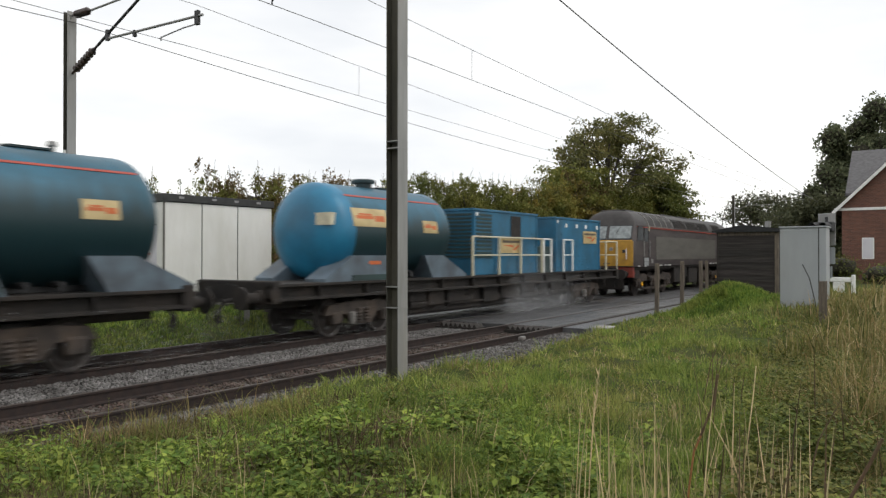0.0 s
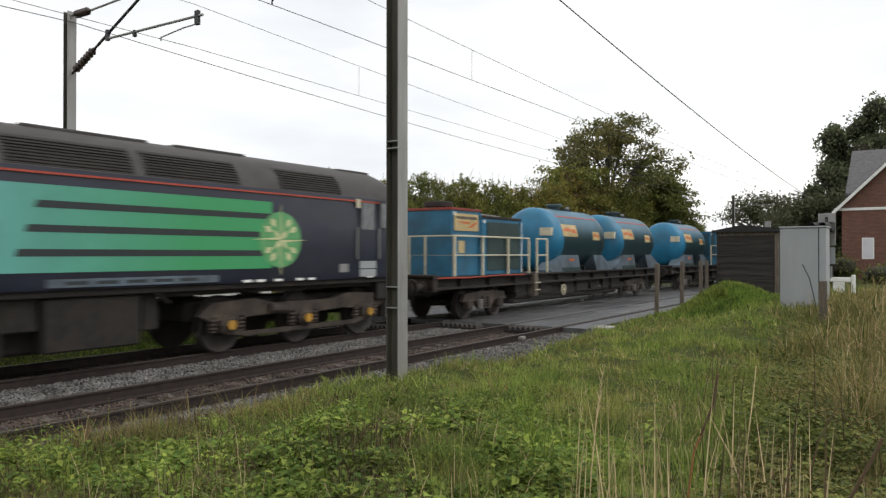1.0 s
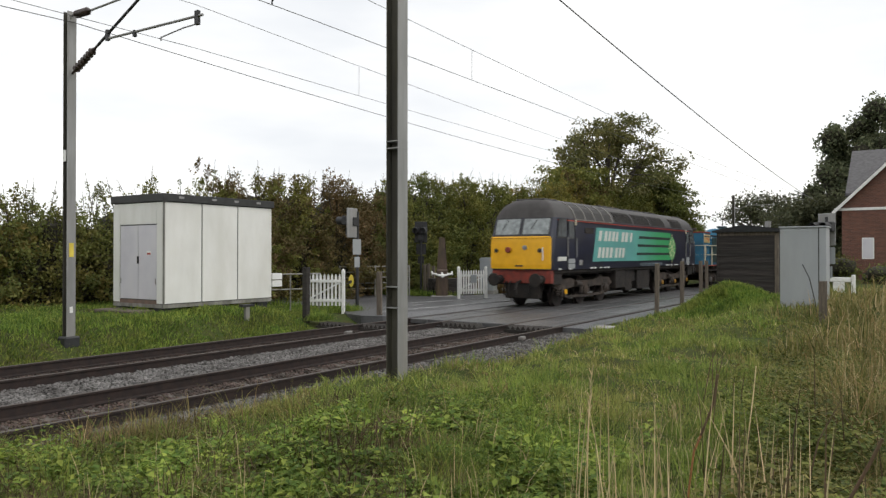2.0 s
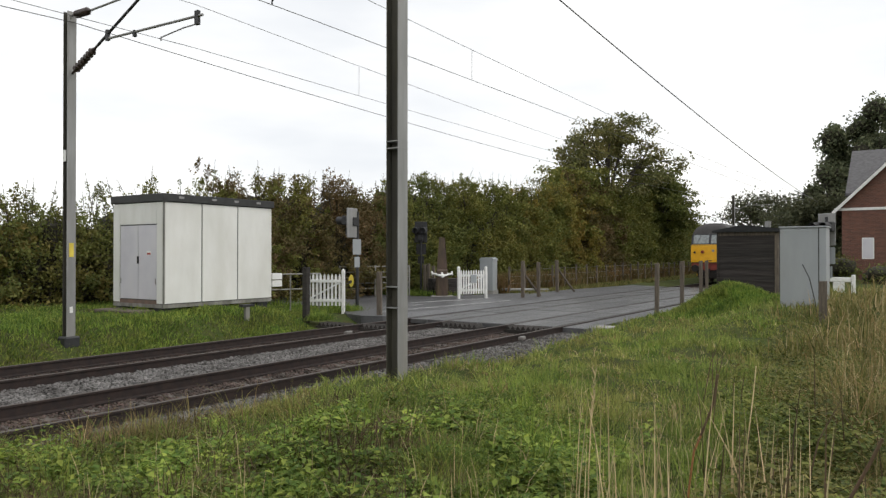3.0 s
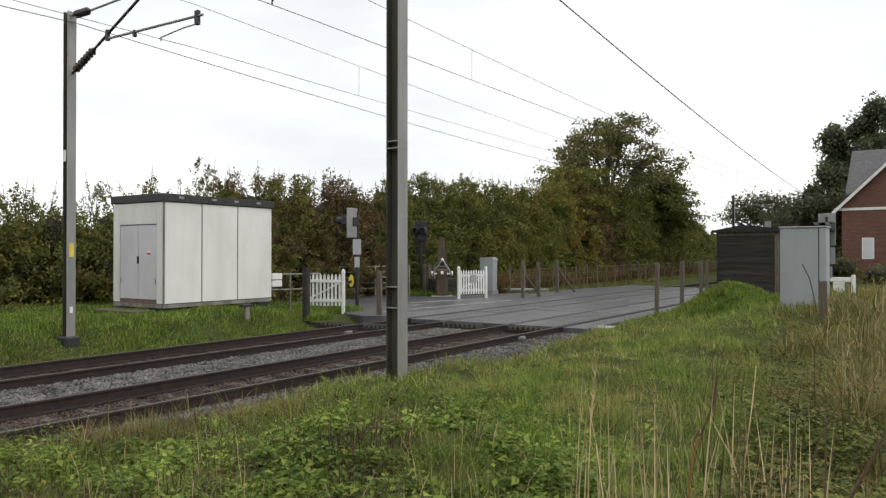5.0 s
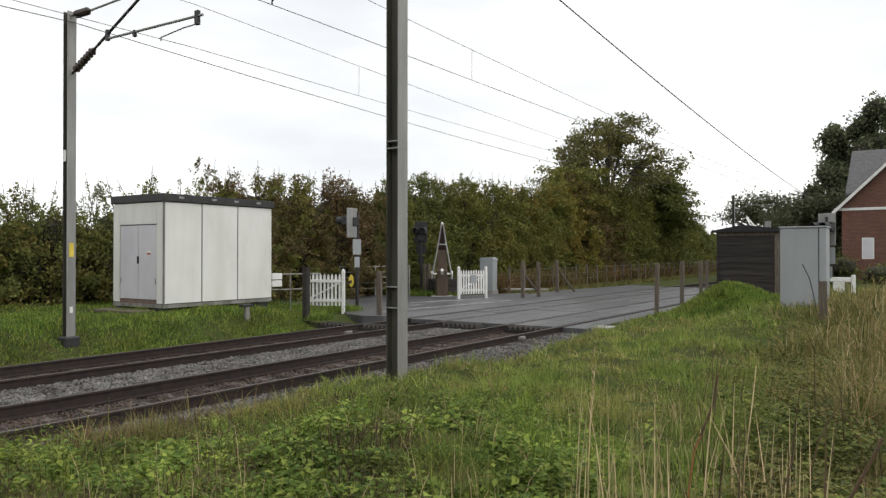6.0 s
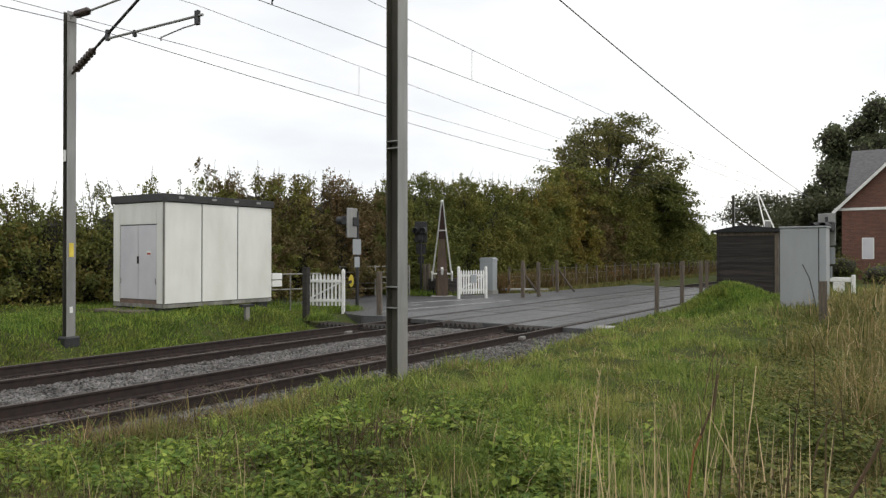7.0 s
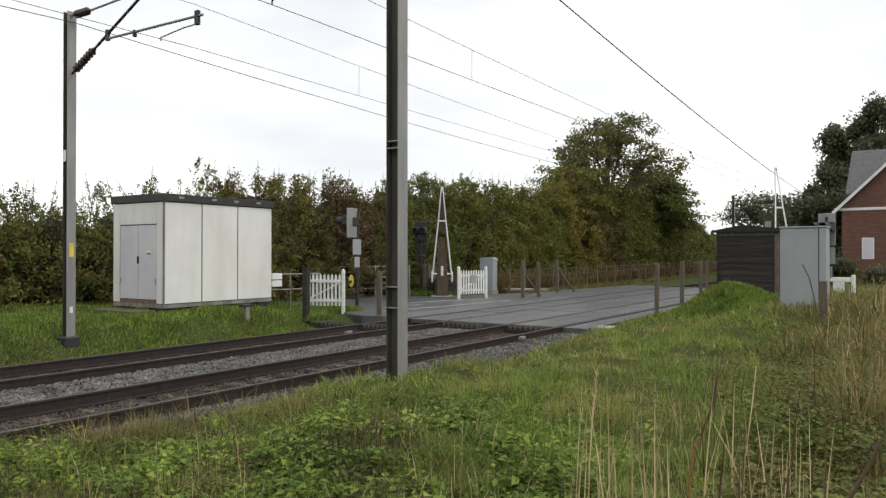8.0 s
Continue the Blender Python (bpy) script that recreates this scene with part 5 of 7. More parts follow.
def tank(t, a, b, big_end_plate=True):
    dome = [(0.0, 0.0), (0.40, 0.02), (0.75, 0.07), (1.00, 0.16), (1.13, 0.27), (1.20, 0.38), (TR, 0.48)]
    band = 0.78
    m = pose(0, 0, TZ)
    smooth(part("tank_end", lathe(bmesh.new(), [(max(r, 0.002), a + h) for r, h in dome] + [(TR, a + band)], 40, "X", m), M_BLUE, t, "bright blue domed tank end"), 60)
    smooth(part("tank_end", lathe(bmesh.new(), [(TR, b - 0.85)] + [(max(r, 0.002), b - h) for r, h in reversed(dome)], 40, "X", m), M_BARREL, t, "blue domed tank end with dirt and painted shading"), 60)
    barrel = smooth(part("barrel", lathe(bmesh.new(), [(TR - 0.004, a + band), (TR - 0.004, b - 0.85)], 48, "X", m), M_BARREL, t, "blue tank barrel with dirt and painted shading on its flanks"), 60)
    part("hatch", lathe(bmesh.new(), [(0.24, 0), (0.24, 0.14), (0.34, 0.15), (0.34, 0.22), (0.30, 0.25), (0.0, 0.26)], 20, m=pose((a + b) / 2 - 0.2, 0, TZ + TR - 0.03)), M_TANK_DARK, t)
    part("vent_valve", lathe(bmesh.new(), [(0.06, 0), (0.06, 0.12), (0.10, 0.14), (0.08, 0.22), (0.0, 0.23)], 12, m=pose((a + b) / 2 + 1.1, 0, TZ + TR - 0.03)), M_GALV, t)
    part("walkway", boxed((a + b) / 2 + 0.2, (a + b) / 2 + 1.0, -0.25, 0.25, TZ + TR - 0.01, TZ + TR + 0.03), M_TANK_DARK, t)
    for s in (-1, 1):
        part("lining", curved_plate(a + 0.72, b - 0.5, TZ + 0.86, TZ + 0.90, TR, s, 0.006), M_LINE_RED, barrel, "thin red line")
        for x0, x1, z0, z1 in ((a + 0.68, a + 2.06, 2.70, 3.16), (b - 1.75, b - 1.05, 2.60, 2.94)):
            brd = part("logo_board", curved_plate(x0, x1, z0, z1, TR, s, 0.008), M_BOARD, t, "cream board with orange-red mark")
            w = x1 - x0
            for k, (f0, f1, g0, g1) in enumerate(((0.1, 0.58, 0.42, 0.60), (0.62, 0.9, 0.30, 0.62), (0.18, 0.55, 0.62, 0.72))):
                part("logo_mark", curved_plate(x0 + w * f0, x0 + w * f1, z0 + (z1 - z0) * g0, z0 + (z1 - z0) * g1, TR, s, 0.012), M_LOGO, brd)
        # sloping saddle plates under both ends
        ylo, yhi = (0.55, 1.20) if s > 0 else (-1.20, -0.55)
        part("saddle", prism(bmesh.new(), [(b - 1.65, 1.98), (b - 0.70, 1.98), (b + 0.55, 1.42), (b + 0.55, 1.34), (b - 1.25, 1.34)], ylo, yhi, "Y"), M_SADDLE, t, "pale grey sloping saddle plate")
        part("saddle", prism(bmesh.new(), [(a + 0.7, 1.98), (a + 2.15, 1.98), (a + 2.45, 1.34), (a - 0.3, 1.34), (a - 0.3, 1.42)], ylo, yhi, "Y"), M_SADDLE, t, "pale grey sloping saddle plate")
        part("saddle_rib", boxed(a + 0.65, a + 2.35, min(s * 1.2, s * 1.225), max(s * 1.2, s * 1.225), 1.36, 1.50), M_TARP, t)
        part("label_plate", boxed(a + 1.3, a + 1.75, min(s * 1.2, s * 1.206), max(s * 1.2, s * 1.206), 1.75, 1.84), M_LOGO, t)
    part("end_placard", boxed(a + 0.04, a + 0.3, -1.02, -0.55, 2.72, 3.02), M_CREAM, t, "pale placard on the tank end")
    for x in (a + 2.9, a + 3.5):
        part("valve", path_tube(bmesh.new(), [(x, -0.3, 1.5), (x, -0.9, 1.5), (x, -0.9, 1.38)], 0.06), M_BLACK, t)
    part("cradle", boxed(a + 1.0, b - 1.0, -0.45, 0.45, 1.34, 1.6, 0.02), M_BLACK, t)


def railing(t, pts, posts, mat, top=2.56, mid=1.98, foot=1.35):
    for a, b in zip(pts, pts[1:]):
        part("guard_rail", tube(bmesh.new(), (*a, top), (*b, top), 0.028), mat, t)
        part("guard_rail", tube(bmesh.new(), (*a, mid), (*b, mid), 0.022), mat, t)
    for x, y in posts:
        part("rail_post", boxed(x - 0.035, x + 0.035, y - 0.035, y + 0.035, foot, top + 0.02, 0.006), mat, t)


def module(t, x0, x1, z1, mat, roof):
    b = part("module_box", boxed(x0, x1, -1.12, 1.12, 1.35, z1, 0.02), mat, t)
    part("module_roof", boxed(x0 - 0.03, x1 + 0.03, -1.15, 1.15, z1 - 0.05, z1 + 0.03, 0.01), roof, b)
    for s in (-1, 1):
        for x in (x0 + 0.04, x1 - 0.04):
            part("corner_post", boxed(x - 0.04, x + 0.04, s * 1.13 - 0.02, s * 1.13 + 0.02, 1.36, z1 - 0.06), mat, b)
        part("lifting_eye", boxed(x0 + 0.1, x0 + 0.2, s * 1.15 - 0.02, s * 1.15 + 0.02, z1 - 0.2, z1 - 0.1), M_WHITE, b)
    return b


def flat_logo(b, x0, x1, z0, z1, y):
    brd = part("logo_board", boxed(x0, x1, min(y, y - 0.02), max(y, y - 0.02), z0, z1), M_BOARD, b, "cream board with orange-red mark")
    w, h = x1 - x0, z1 - z0
    f = y - 0.026
    part("logo_mark", prism(bmesh.new(), [(x0 + 0.08 * w, z0 + 0.52 * h), (x0 + 0.62 * w, z0 + 0.38 * h), (x0 + 0.62 * w, z0 + 0.56 * h)], f, y - 0.02, "Y"), M_LOGO, brd)
    part("logo_mark", prism(bmesh.new(), [(x0 + 0.55 * w, z0 + 0.2 * h), (x0 + 0.72 * w, z0 + 0.2 * h), (x0 + 0.95 * w, z0 + 0.5 * h), (x0 + 0.88 * w, z0 + 0.55 * h)], f, y - 0.02, "Y"), M_LOGO, brd)
    part("writing_bar", boxed(x0 + 0.06 * w, x0 + 0.94 * w, f, y - 0.02, z0 + 0.68 * h, z0 + 0.84 * h), M_POST, brd)


def build_rear_wagon():
    t = vehicle("tank_wagon", 20.5, "blue twin tank wagon with pump module and railings")
    wagon_frame(t, 20.7, (8.75,))
    tank(t, 8.2, 13.55)
    tank(t, 14.7, 20.1)
    b = module(t, 1.2, 2.9, 3.38, M_BLUE_MOD, M_BUFFER_RED)
    flat_logo(b, 1.34, 2.72, 2.72, 3.24, -1.14)
    part("notice", boxed(1.62, 1.95, -1.135, -1.12, 2.05, 2.42), M_BOARD, b)
    part("air_vent", lathe(bmesh.new(), [(0.25, 0), (0.25, 0.08), (0.46, 0.10), (0.46, 0.22), (0.42, 0.26), (0.0, 0.27)], 18, m=pose(2.2, 0, 3.40)), M_UNDER, b)
    c = module(t, 2.95, 5.6, 3.20, M_BLUE_MOD, M_UNDER)
    part("side_sheet", boxed(3.3, 5.5, -1.15, -1.125, 1.5, 3.05, 0.008), M_TARP, c, "dark green side sheet")
    part("roof_pipe", path_tube(bmesh.new(), [(3.0, -0.5, 3.25), (3.0, -0.5, 3.34), (5.2, -0.5, 3.30), (5.2, -0.5, 3.2)], 0.03), M_RIB, c)
    part("end_strip", boxed(5.61, 5.65, -1.16, -1.08, 1.4, 3.1), M_WHITE, c)
    for s in (-1, 1):
        y = s * 1.24
        xs = [1.22, 2.85, 4.5, 6.0, 6.62, 7.45]
        railing(t, [(1.22, y), (6.0, y)], [(x, y) for x in xs[:4]], M_CREAM)
        railing(t, [(6.62, y), (7.45, y)], [(6.62, y), (7.45, y)], M_CREAM)
    railing(t, [(1.22, -1.24), (1.22, 1.24)], [(1.22, -0.2), (1.22, 0.4)], M_CREAM)
    part("access_step", boxed(6.35, 6.6, -1.3, -1.1, 0.55, 1.35), M_POST, t, "brown access step ladder")
    for z in (0.75, 1.0):
        part("tread", boxed(6.3, 6.65, -1.38, -1.3, z, z + 0.03), M_CREAM, t)


def build_lead_wagon():
    t = vehicle("tank_wagon", 43.0, "blue tank wagon with generator modules and white railings")
    wagon_frame(t, 20.9)
    tank(t, 2.12, 7.5)
    b = module(t, 8.6, 12.95, 3.42, M_BLUE_MOD, M_BLUE_MOD)
    for i in range(12):
        part("louvre", boxed(8.58, 8.62, -1.05, 1.05, 1.9 + i * 0.12, 1.97 + i * 0.12), M_TARP, b)
        part("louvre", boxed(8.75, 9.7, -1.14, -1.12, 1.9 + i * 0.12, 1.97 + i * 0.12), M_TARP, b)
    part("door_gap", boxed(11.0, 11.7, -1.135, -1.12, 2.5, 3.3), M_UNDER, b)
    flat_logo(b, 10.3, 11.65, 2.05, 2.55, -1.13)
    c = module(t, 14.5, 18.85, 3.40, M_BLUE_MOD, M_BLUE_MOD)
    flat_logo(c, 17.1, 18.45, 2.45, 2.95, -1.13)
    for x in (15.4, 16.4, 17.3, 18.5):
        part("label_plate", boxed(x, x + 0.18, -1.13, -1.12, 3.05, 3.2), M_WHITE, c)
    d = part("locker", boxed(13.15, 14.4, -1.0, 1.0, 1.35, 2.3, 0.02), M_TARP, t)
    for s in (-1, 1):
        y = s * 1.24
        railing(t, [(8.35, y), (13.1, y)], [(x, y) for x in (8.35, 10.0, 11.5, 13.1)], M_CREAM)
        railing(t, [(13.25, y), (13.9, y)], [(13.25, y), (13.9, y)], M_WHITE)
        railing(t, [(14.97, y), (15.81, y)], [(14.97, y), (15.81, y)], M_WHITE)
        railing(t, [(19.3, y), (20.6, y)], [(19.3, y), (20.6, y)], M_CREAM)
    railing(t, [(20.6, -1.24), (20.6, 1.24)], [], M_CREAM)


build_rear_wagon()
build_lead_wagon()


def build_spray():
    """Fine droplets thrown up from the rail by the treatment jets, carried along with the train."""
    m = bpy.data.materials.new("water_spray")
    m.use_nodes = True
    n, l = m.node_tree.nodes, m.node_tree.links
    b = n["Principled BSDF"]
    b.inputs["Base Color"].default_value = (0.75, 0.76, 0.78, 1)
    b.inputs["Roughness"].default_value = 0.6
    b.inputs["Alpha"].default_value = 0.24
    rng = np.random.default_rng(11)
    tet = np.array([(1, 1, 1), (-1, -1, 1), (-1, 1, -1), (1, -1, -1)], float)
    tri = np.array([(0, 1, 2), (0, 3, 1), (0, 2, 3), (1, 3, 2)])
    for off, n_drop, length, height, label in ((60.6, 26000, 7.0, 2.2, "white mist of water jets at the rail"), (59.0, 8000, 34.0, 1.2, "thin low mist trailing under the wagons")):
        u = rng.random(n_drop) ** 0.8
        x = -u * length
        hgt = height * (0.15 + 0.85 * u) if length < 5 else np.full(n_drop, height)
        z = 0.02 + np.abs(rng.normal(0, 0.42, n_drop)) * hgt
        y = rng.choice([-1, 1], n_drop) * 0.78 + rng.normal(0, 0.28, n_drop) - 0.3 * u
        s = rng.uniform(0.006, 0.014, n_drop)
        v = tet[None] * s[:, None, None] + np.stack([x, y, z], -1)[:, None]
        f = (tri[None] + 4 * np.arange(n_drop)[:, None, None]).reshape(-1, 3)
        ob = raw("water_spray", v.reshape(-1, 3), f, m)
        tagged(ob, label, "water spray", kind="stuff")
        TRAIN.append((ob, off))


build_spray()


def train_x(t):
    return 11.05 + (28.6 if t < 1.5 else 27.8) * (t - 1.5)


LIFT = ((0.0, 0), (4.3, 0), (4.7, 4), (5.2, 14), (5.8, 28), (6.5, 45), (7.0, 53), (7.5, 66), (8.0, 79))


def build_swaying_stem():
    t = thing("seed_stem", "pale dry seed-headed grass stem swaying in the bank", "grass stem")
    part("stalk", path_tube(bmesh.new(), [(0, 0, -0.05), (0.01, 0, 0.35), (0.03, -0.01, 0.7), (0.06, -0.02, 0.82)], 0.004, 5), M_STRAW, t)
    head = bmesh.new()
    for i in range(16):
        z = 0.66 + i * 0.018
        a = i * 2.4
        p = Vector((0.03 + (z - 0.66) * 0.2, -0.012, z))
        tube(head, p, p + Vector((0.018 * math.cos(a), 0.018 * math.sin(a), 0.045)), 0.005, 5, 0.001)
    part("seed_head", head, M_STRAW, t, "feathery pale seed head")
    return t


SWAY = build_swaying_stem()


def motions():
    walk(SWAY, [(t, pose(4.2, 1.76, 0.36, 1.5 * math.sin(2.1 * t), 2 + 3.0 * math.sin(1.7 * t + 0.5), 0)) for t in (0.0, 0.5, 1.0, 1.5, 2.0, 2.5, 3.0, 3.5, 4.0, 4.5, 5.0, 5.5, 6.0, 6.5, 7.0, 7.5, 8.0)])
    for ob, off in TRAIN:
        walk(ob, [(t, pose(train_x(t) + off, Y_FAR, 0)) for t in (0.0, 0.5, 1.0, 1.5, 2.0, 2.5, 3.0, 8.0)])
    for boom in BOOMS:
        walk(boom, [(t, pose(0, 0, 1.05, 0, -a, 0)) for t, a in LIFT])


# ---- small things round the crossing ----
def build_small():
    t = thing("relay_cabinet", "small pale grey relay cabinet by the fence", "cabinet", at=pose(32.6, 19.0, 0.1, 0, 0, 10))
    part("body", boxed(-0.32, 0.32, -0.36, 0.36, 0.05, 1.64, 0.03), M_CABINET, t)
    part("lid", prism(bmesh.new(), [(-0.37, 1.60), (0.37, 1.60), (0.37, 1.68), (0.28, 1.75), (-0.28, 1.75), (-0.37, 1.68)], -0.33, 0.33, "X"), M_CABINET, t)
    part("plinth", boxed(-0.36, 0.36, -0.40, 0.40, -0.1, 0.1), M_CONCRETE, t)
    t = thing("field_gate", "galvanised tubular field gate beside the road", "gate", at=pose(25.2, 22.4, 0.1, 0, 0, -30))
    for z in (0.35, 0.6, 0.85, 1.1, 1.35):
        part("bar", tube(bmesh.new(), (0, 0, z), (3.4, 0, z), 0.028), M_GALV_DARK, t)
    for x in (0, 1.7, 3.4):
        part("upright", boxed(x - 0.03, x + 0.03, -0.02, 0.02, -0.1, 1.4), M_GALV_DARK, t)
    t = thing("guard_railing", "low grey tubular handrail behind the hut", "railing", at=pose(16.6, 18.2, 0.3))
    for z in (0.55, 1.05):
        part("bar", tube(bmesh.new(), (0, 0, z), (2.2, -0.6, z), 0.025), M_GALV_DARK, t)
    for k in (0.02, 0.5, 0.98):
        part("upright", tube(bmesh.new(), (2.2 * k, -0.6 * k, -0.4), (2.2 * k, -0.6 * k, 1.05), 0.025), M_GALV_DARK, t)
    t = thing("oval_sign", "small yellow oval sign on the signal post", "sign", at=pose(19.84, 17.1, 0.1, 0, 0, 118))
    part("plate", lathe(bmesh.new(), [(0.09, -0.006), (0.09, 0.006)], 20, "Y", pose(0, 0, 0.98) @ Matrix.Diagonal((1, 1, 2.4, 1))), M_YELLOW_SIGN, t)
    part("clip", boxed(-0.02, 0.02, 0.006, 0.30, 0.9, 1.0), M_BLACK, t)
    t = thing("dead_stem", "thin crooked dead black stem before the cabinet", "dead stem")
    part("stalk", path_tube(bmesh.new(), [(19.0, 2.33, 0.2), (19.0, 2.35, 0.58), (19.0, 2.39, 0.91), (19.0, 2.51, 1.46), (19.0, 2.655, 1.776)], 0.012, 5), M_BLACK, t)
    t = thing("dock_stem", "leaning dead dock stem, dark above and orange below", "dead stem")
    part("stalk", path_tube(bmesh.new(), DOCK[:3], 0.007, 6), M_DEADWEED, t, "dark brown upper stalk")
    part("split_stalk", path_tube(bmesh.new(), DOCK[2:], 0.006, 6), M_ORANGE_STEM, t, "orange-brown split stalk")
    t = thing("dock_stem", "thin pale dead stem with a dark tip", "dead stem")
    part("stalk", path_tube(bmesh.new(), PALE_STEM, 0.003, 5), M_STRAW, t)
    t = thing("dock_stem", "thick dark dead stem leaning in the tangle", "dead stem")
    part("stalk", path_tube(bmesh.new(), DARK_STEM, 0.008, 6), M_DEADWEED, t)
    # point and bond boxes by the rails
    for x, y, z in ((15.2, 13.2, -0.14), (16.3, 8.55, -0.10)):
        b = part("bond_box", boxed(-0.13, 0.13, -0.06, 0.06, 0, 0.09, 0.02), M_RIB)
        b.matrix_basis = pose(x, y, z, 0, 0, 8)
        tagged(b, "small pale track bonding box beside a rail", "bond box", "track bond boxes")
    b = part("concrete_slab", boxed(-0.35, 0.35, -0.22, 0.22, 0, 0.10, 0.02), M_CONCRETE)
    b.matrix_basis = pose(18.7, 7.4, 0.0, 0, 0, 5)
    tagged(b, "pale concrete cable slab at the grass edge", "slab")
    b = part("drain_pipe", tube(bmesh.new(), (33.2, 18.6, 0.22), (36.0, 17.3, 0.12), 0.07, 10), M_GALV)
    tagged(b, "thin grey drain pipe lying in grass", "pipe")
    for i in range(16):
        b = part("timber_baulk", boxed(-0.9, 0.9, -0.11, 0.11, 0, 0.2, 0.02), M_SHED)
        b.matrix_basis = pose(30.1 + random.uniform(-0.1, 0.1), 19.3 + 0.24 * (i % 4), 0.05 + 0.2 * (i // 4), 0, 0, random.uniform(-3, 3) - 30)
        tagged(b, "dark old timber baulk stacked beside the barrier", "timber", "stacked timbers")
    # road markings
    for x0, y0, x1, y1 in ((24.0, 17.6, 28.6, 16.6), (22.0, 17.0, 23.6, 16.6), (19.5, 15.7, 27.5, 15.0)):
        d = Vector((x1 - x0, y1 - y0, 0))
        nrm = Vector((-d.y, d.x, 0)).normalized() * 0.08
        b = part("road_marking", prism(bmesh.new(), [(x0 - nrm.x, y0 - nrm.y), (x1 - nrm.x, y1 - nrm.y), (x1 + nrm.x, y1 + nrm.y), (x0 + nrm.x, y0 + nrm.y)], 0.05, 0.080), M_ROADPAINT)
        tagged(b, "worn white painted stop line on wet asphalt", "road marking", kind="structure")
    # white wicket rails by the house
    t = thing("white_garden_gate", "white painted garden gate rail near the house", "gate", at=pose(31.5, 3.45, 0.35, 0, 0, 80))
    part("top_rail", boxed(-0.72, 0.0, -0.04, 0.04, 0.62, 0.80, 0.02), M_WHITE, t)
    part("panel", boxed(-0.5, -0.1, -0.03, 0.03, 0.2, 0.62, 0.02), M_WHITE, t)
    part("post", boxed(-0.86, -0.74, -0.06, 0.06, -0.2, 0.9, 0.02), M_WHITE, t)


DOCK = [(4.4, 1.056, 1.32), (4.4, 1.08, 1.15), (4.4, 1.15, 0.96), (4.4, 1.19, 0.86), (4.4, 1.22, 0.63), (4.4, 1.24, 0.25)]
PALE_STEM = [(4.4, 0.85, 1.385), (4.4, 0.862, 1.25), (4.4, 0.887, 1.03), (4.4, 0.911, 0.84), (4.4, 0.918, 0.68), (4.4, 0.93, 0.25)]
DARK_STEM = [(4.0, 0.224, 1.15), (4.0, 0.274, 1.03), (4.0, 0.34, 0.886), (4.0, 0.45, 0.65), (4.0, 0.6, 0.25)]
M_ORANGE_STEM = material("orange_brown_stem", (0.34, 0.15, 0.05), (0.22, 0.10, 0.04), 0.8, scale=20, bump=0.2)
M_ROADPAINT = material("worn_road_paint", (0.34, 0.34, 0.34), (0.13, 0.13, 0.135), 0.6, scale=5, bump=0.1, lo=0.3, hi=0.6)
build_small()


def build_fence():
    """Post and wire fence along the far boundary, with boarded straining posts."""
    t = thing("boundary_fence", "weathered post and wire fence before dry grass", "fence")
    xs = np.arange(33.5, 92, 1.9)
    for i, x in enumerate(xs):
        y = 18.3 + (x - 33.5) * 0.05
        part("post", boxed(x - 0.05, x + 0.05, y - 0.05, y + 0.05, -0.2, 1.35 + random.uniform(-0.08, 0.08), 0.01), M_POST, t)
    for z in (0.5, 0.85, 1.2):
        part("wire", tube(bmesh.new(), (33.5, 18.3, z), (92, 21.2, z), 0.006, 4), M_GALV_DARK, t)
    for x, y in ((30.8, 16.2), (35.6, 16.6)):
        b = part("diagonal_brace", tube(bmesh.new(), (x, y, 1.3), (x + 1.0, y - 0.5, 0.05), 0.06, 6), M_POST, t)


build_fence()


# ---- plants ----
def rot_quads(rng, n, centre, normal_bias, size_l, size_w):
    """Pointed leaves, one bent four-sided face each."""
    d = rng.normal(size=(n, 3))
    d /= np.linalg.norm(d, axis=1)[:, None]
    up = rng.normal(size=(n, 3)) + normal_bias
    w = np.cross(d, up)
    w /= np.linalg.norm(w, axis=1)[:, None] + 1e-9
    nn = np.cross(w, d)
    L, W = size_l[:, None], size_w[:, None]
    p0 = centre - d * L * 0.5
    p2 = centre + d * L * 0.5 - nn * L * 0.12
    bend = nn * L * 0.08
    v = np.stack([p0, centre + w * W * 0.5 + bend, p2, centre - w * W * 0.5 + bend], 1)
    f = np.arange(4 * n).reshape(n, 4)
    return v.reshape(-1, 3), f


def blob_leaves(rng, blobs, per_m2, size, shell=0.35, bias=(0, 0, 0.6)):
    cs = []
    for c, r in blobs:
        r = np.asarray(r, float)
        n = int(per_m2 * 4 * math.pi * (r[0] * r[1] * r[2]) ** (2 / 3))
        d = rng.normal(size=(n, 3))
        d /= np.linalg.norm(d, axis=1)[:, None]
        k = 1 - np.abs(rng.normal(0, shell, n)) + 0.12 * np.sin(7 * d[:, 0] + 3 * d[:, 2]) + 0.10 * np.sin(9 * d[:, 1] - 5 * d[:, 2])
        cs.append((np.asarray(c) + d * r * np.clip(k, 0.1, 1.35)[:, None])[(d[:, 1] < 0.35) | (rng.random(n) < 0.25)])
    c = np.concatenate(cs)
    c = c[c[:, 2] > 0.05]
    n = len(c)
    return rot_quads(rng, n, c, np.array(bias), size * rng.uniform(0.6, 1.4, n), size * 0.7 * rng.uniform(0.6, 1.3, n))


def core_mesh(bm, blobs, k=0.72):
    for c, r in blobs:
        g = bmesh.ops.create_icosphere(bm, subdivisions=2, radius=1.0)
        for v in g["verts"]:
            j = k * (1 + 0.22 * noise.noise(v.co * 2.3 + Vector(c)))
            v.co = Vector((c[0] + v.co.x * r[0] * j, c[1] + v.co.y * r[1] * j, max(0.0, c[2] + v.co.z * r[2] * j)))
    return bm


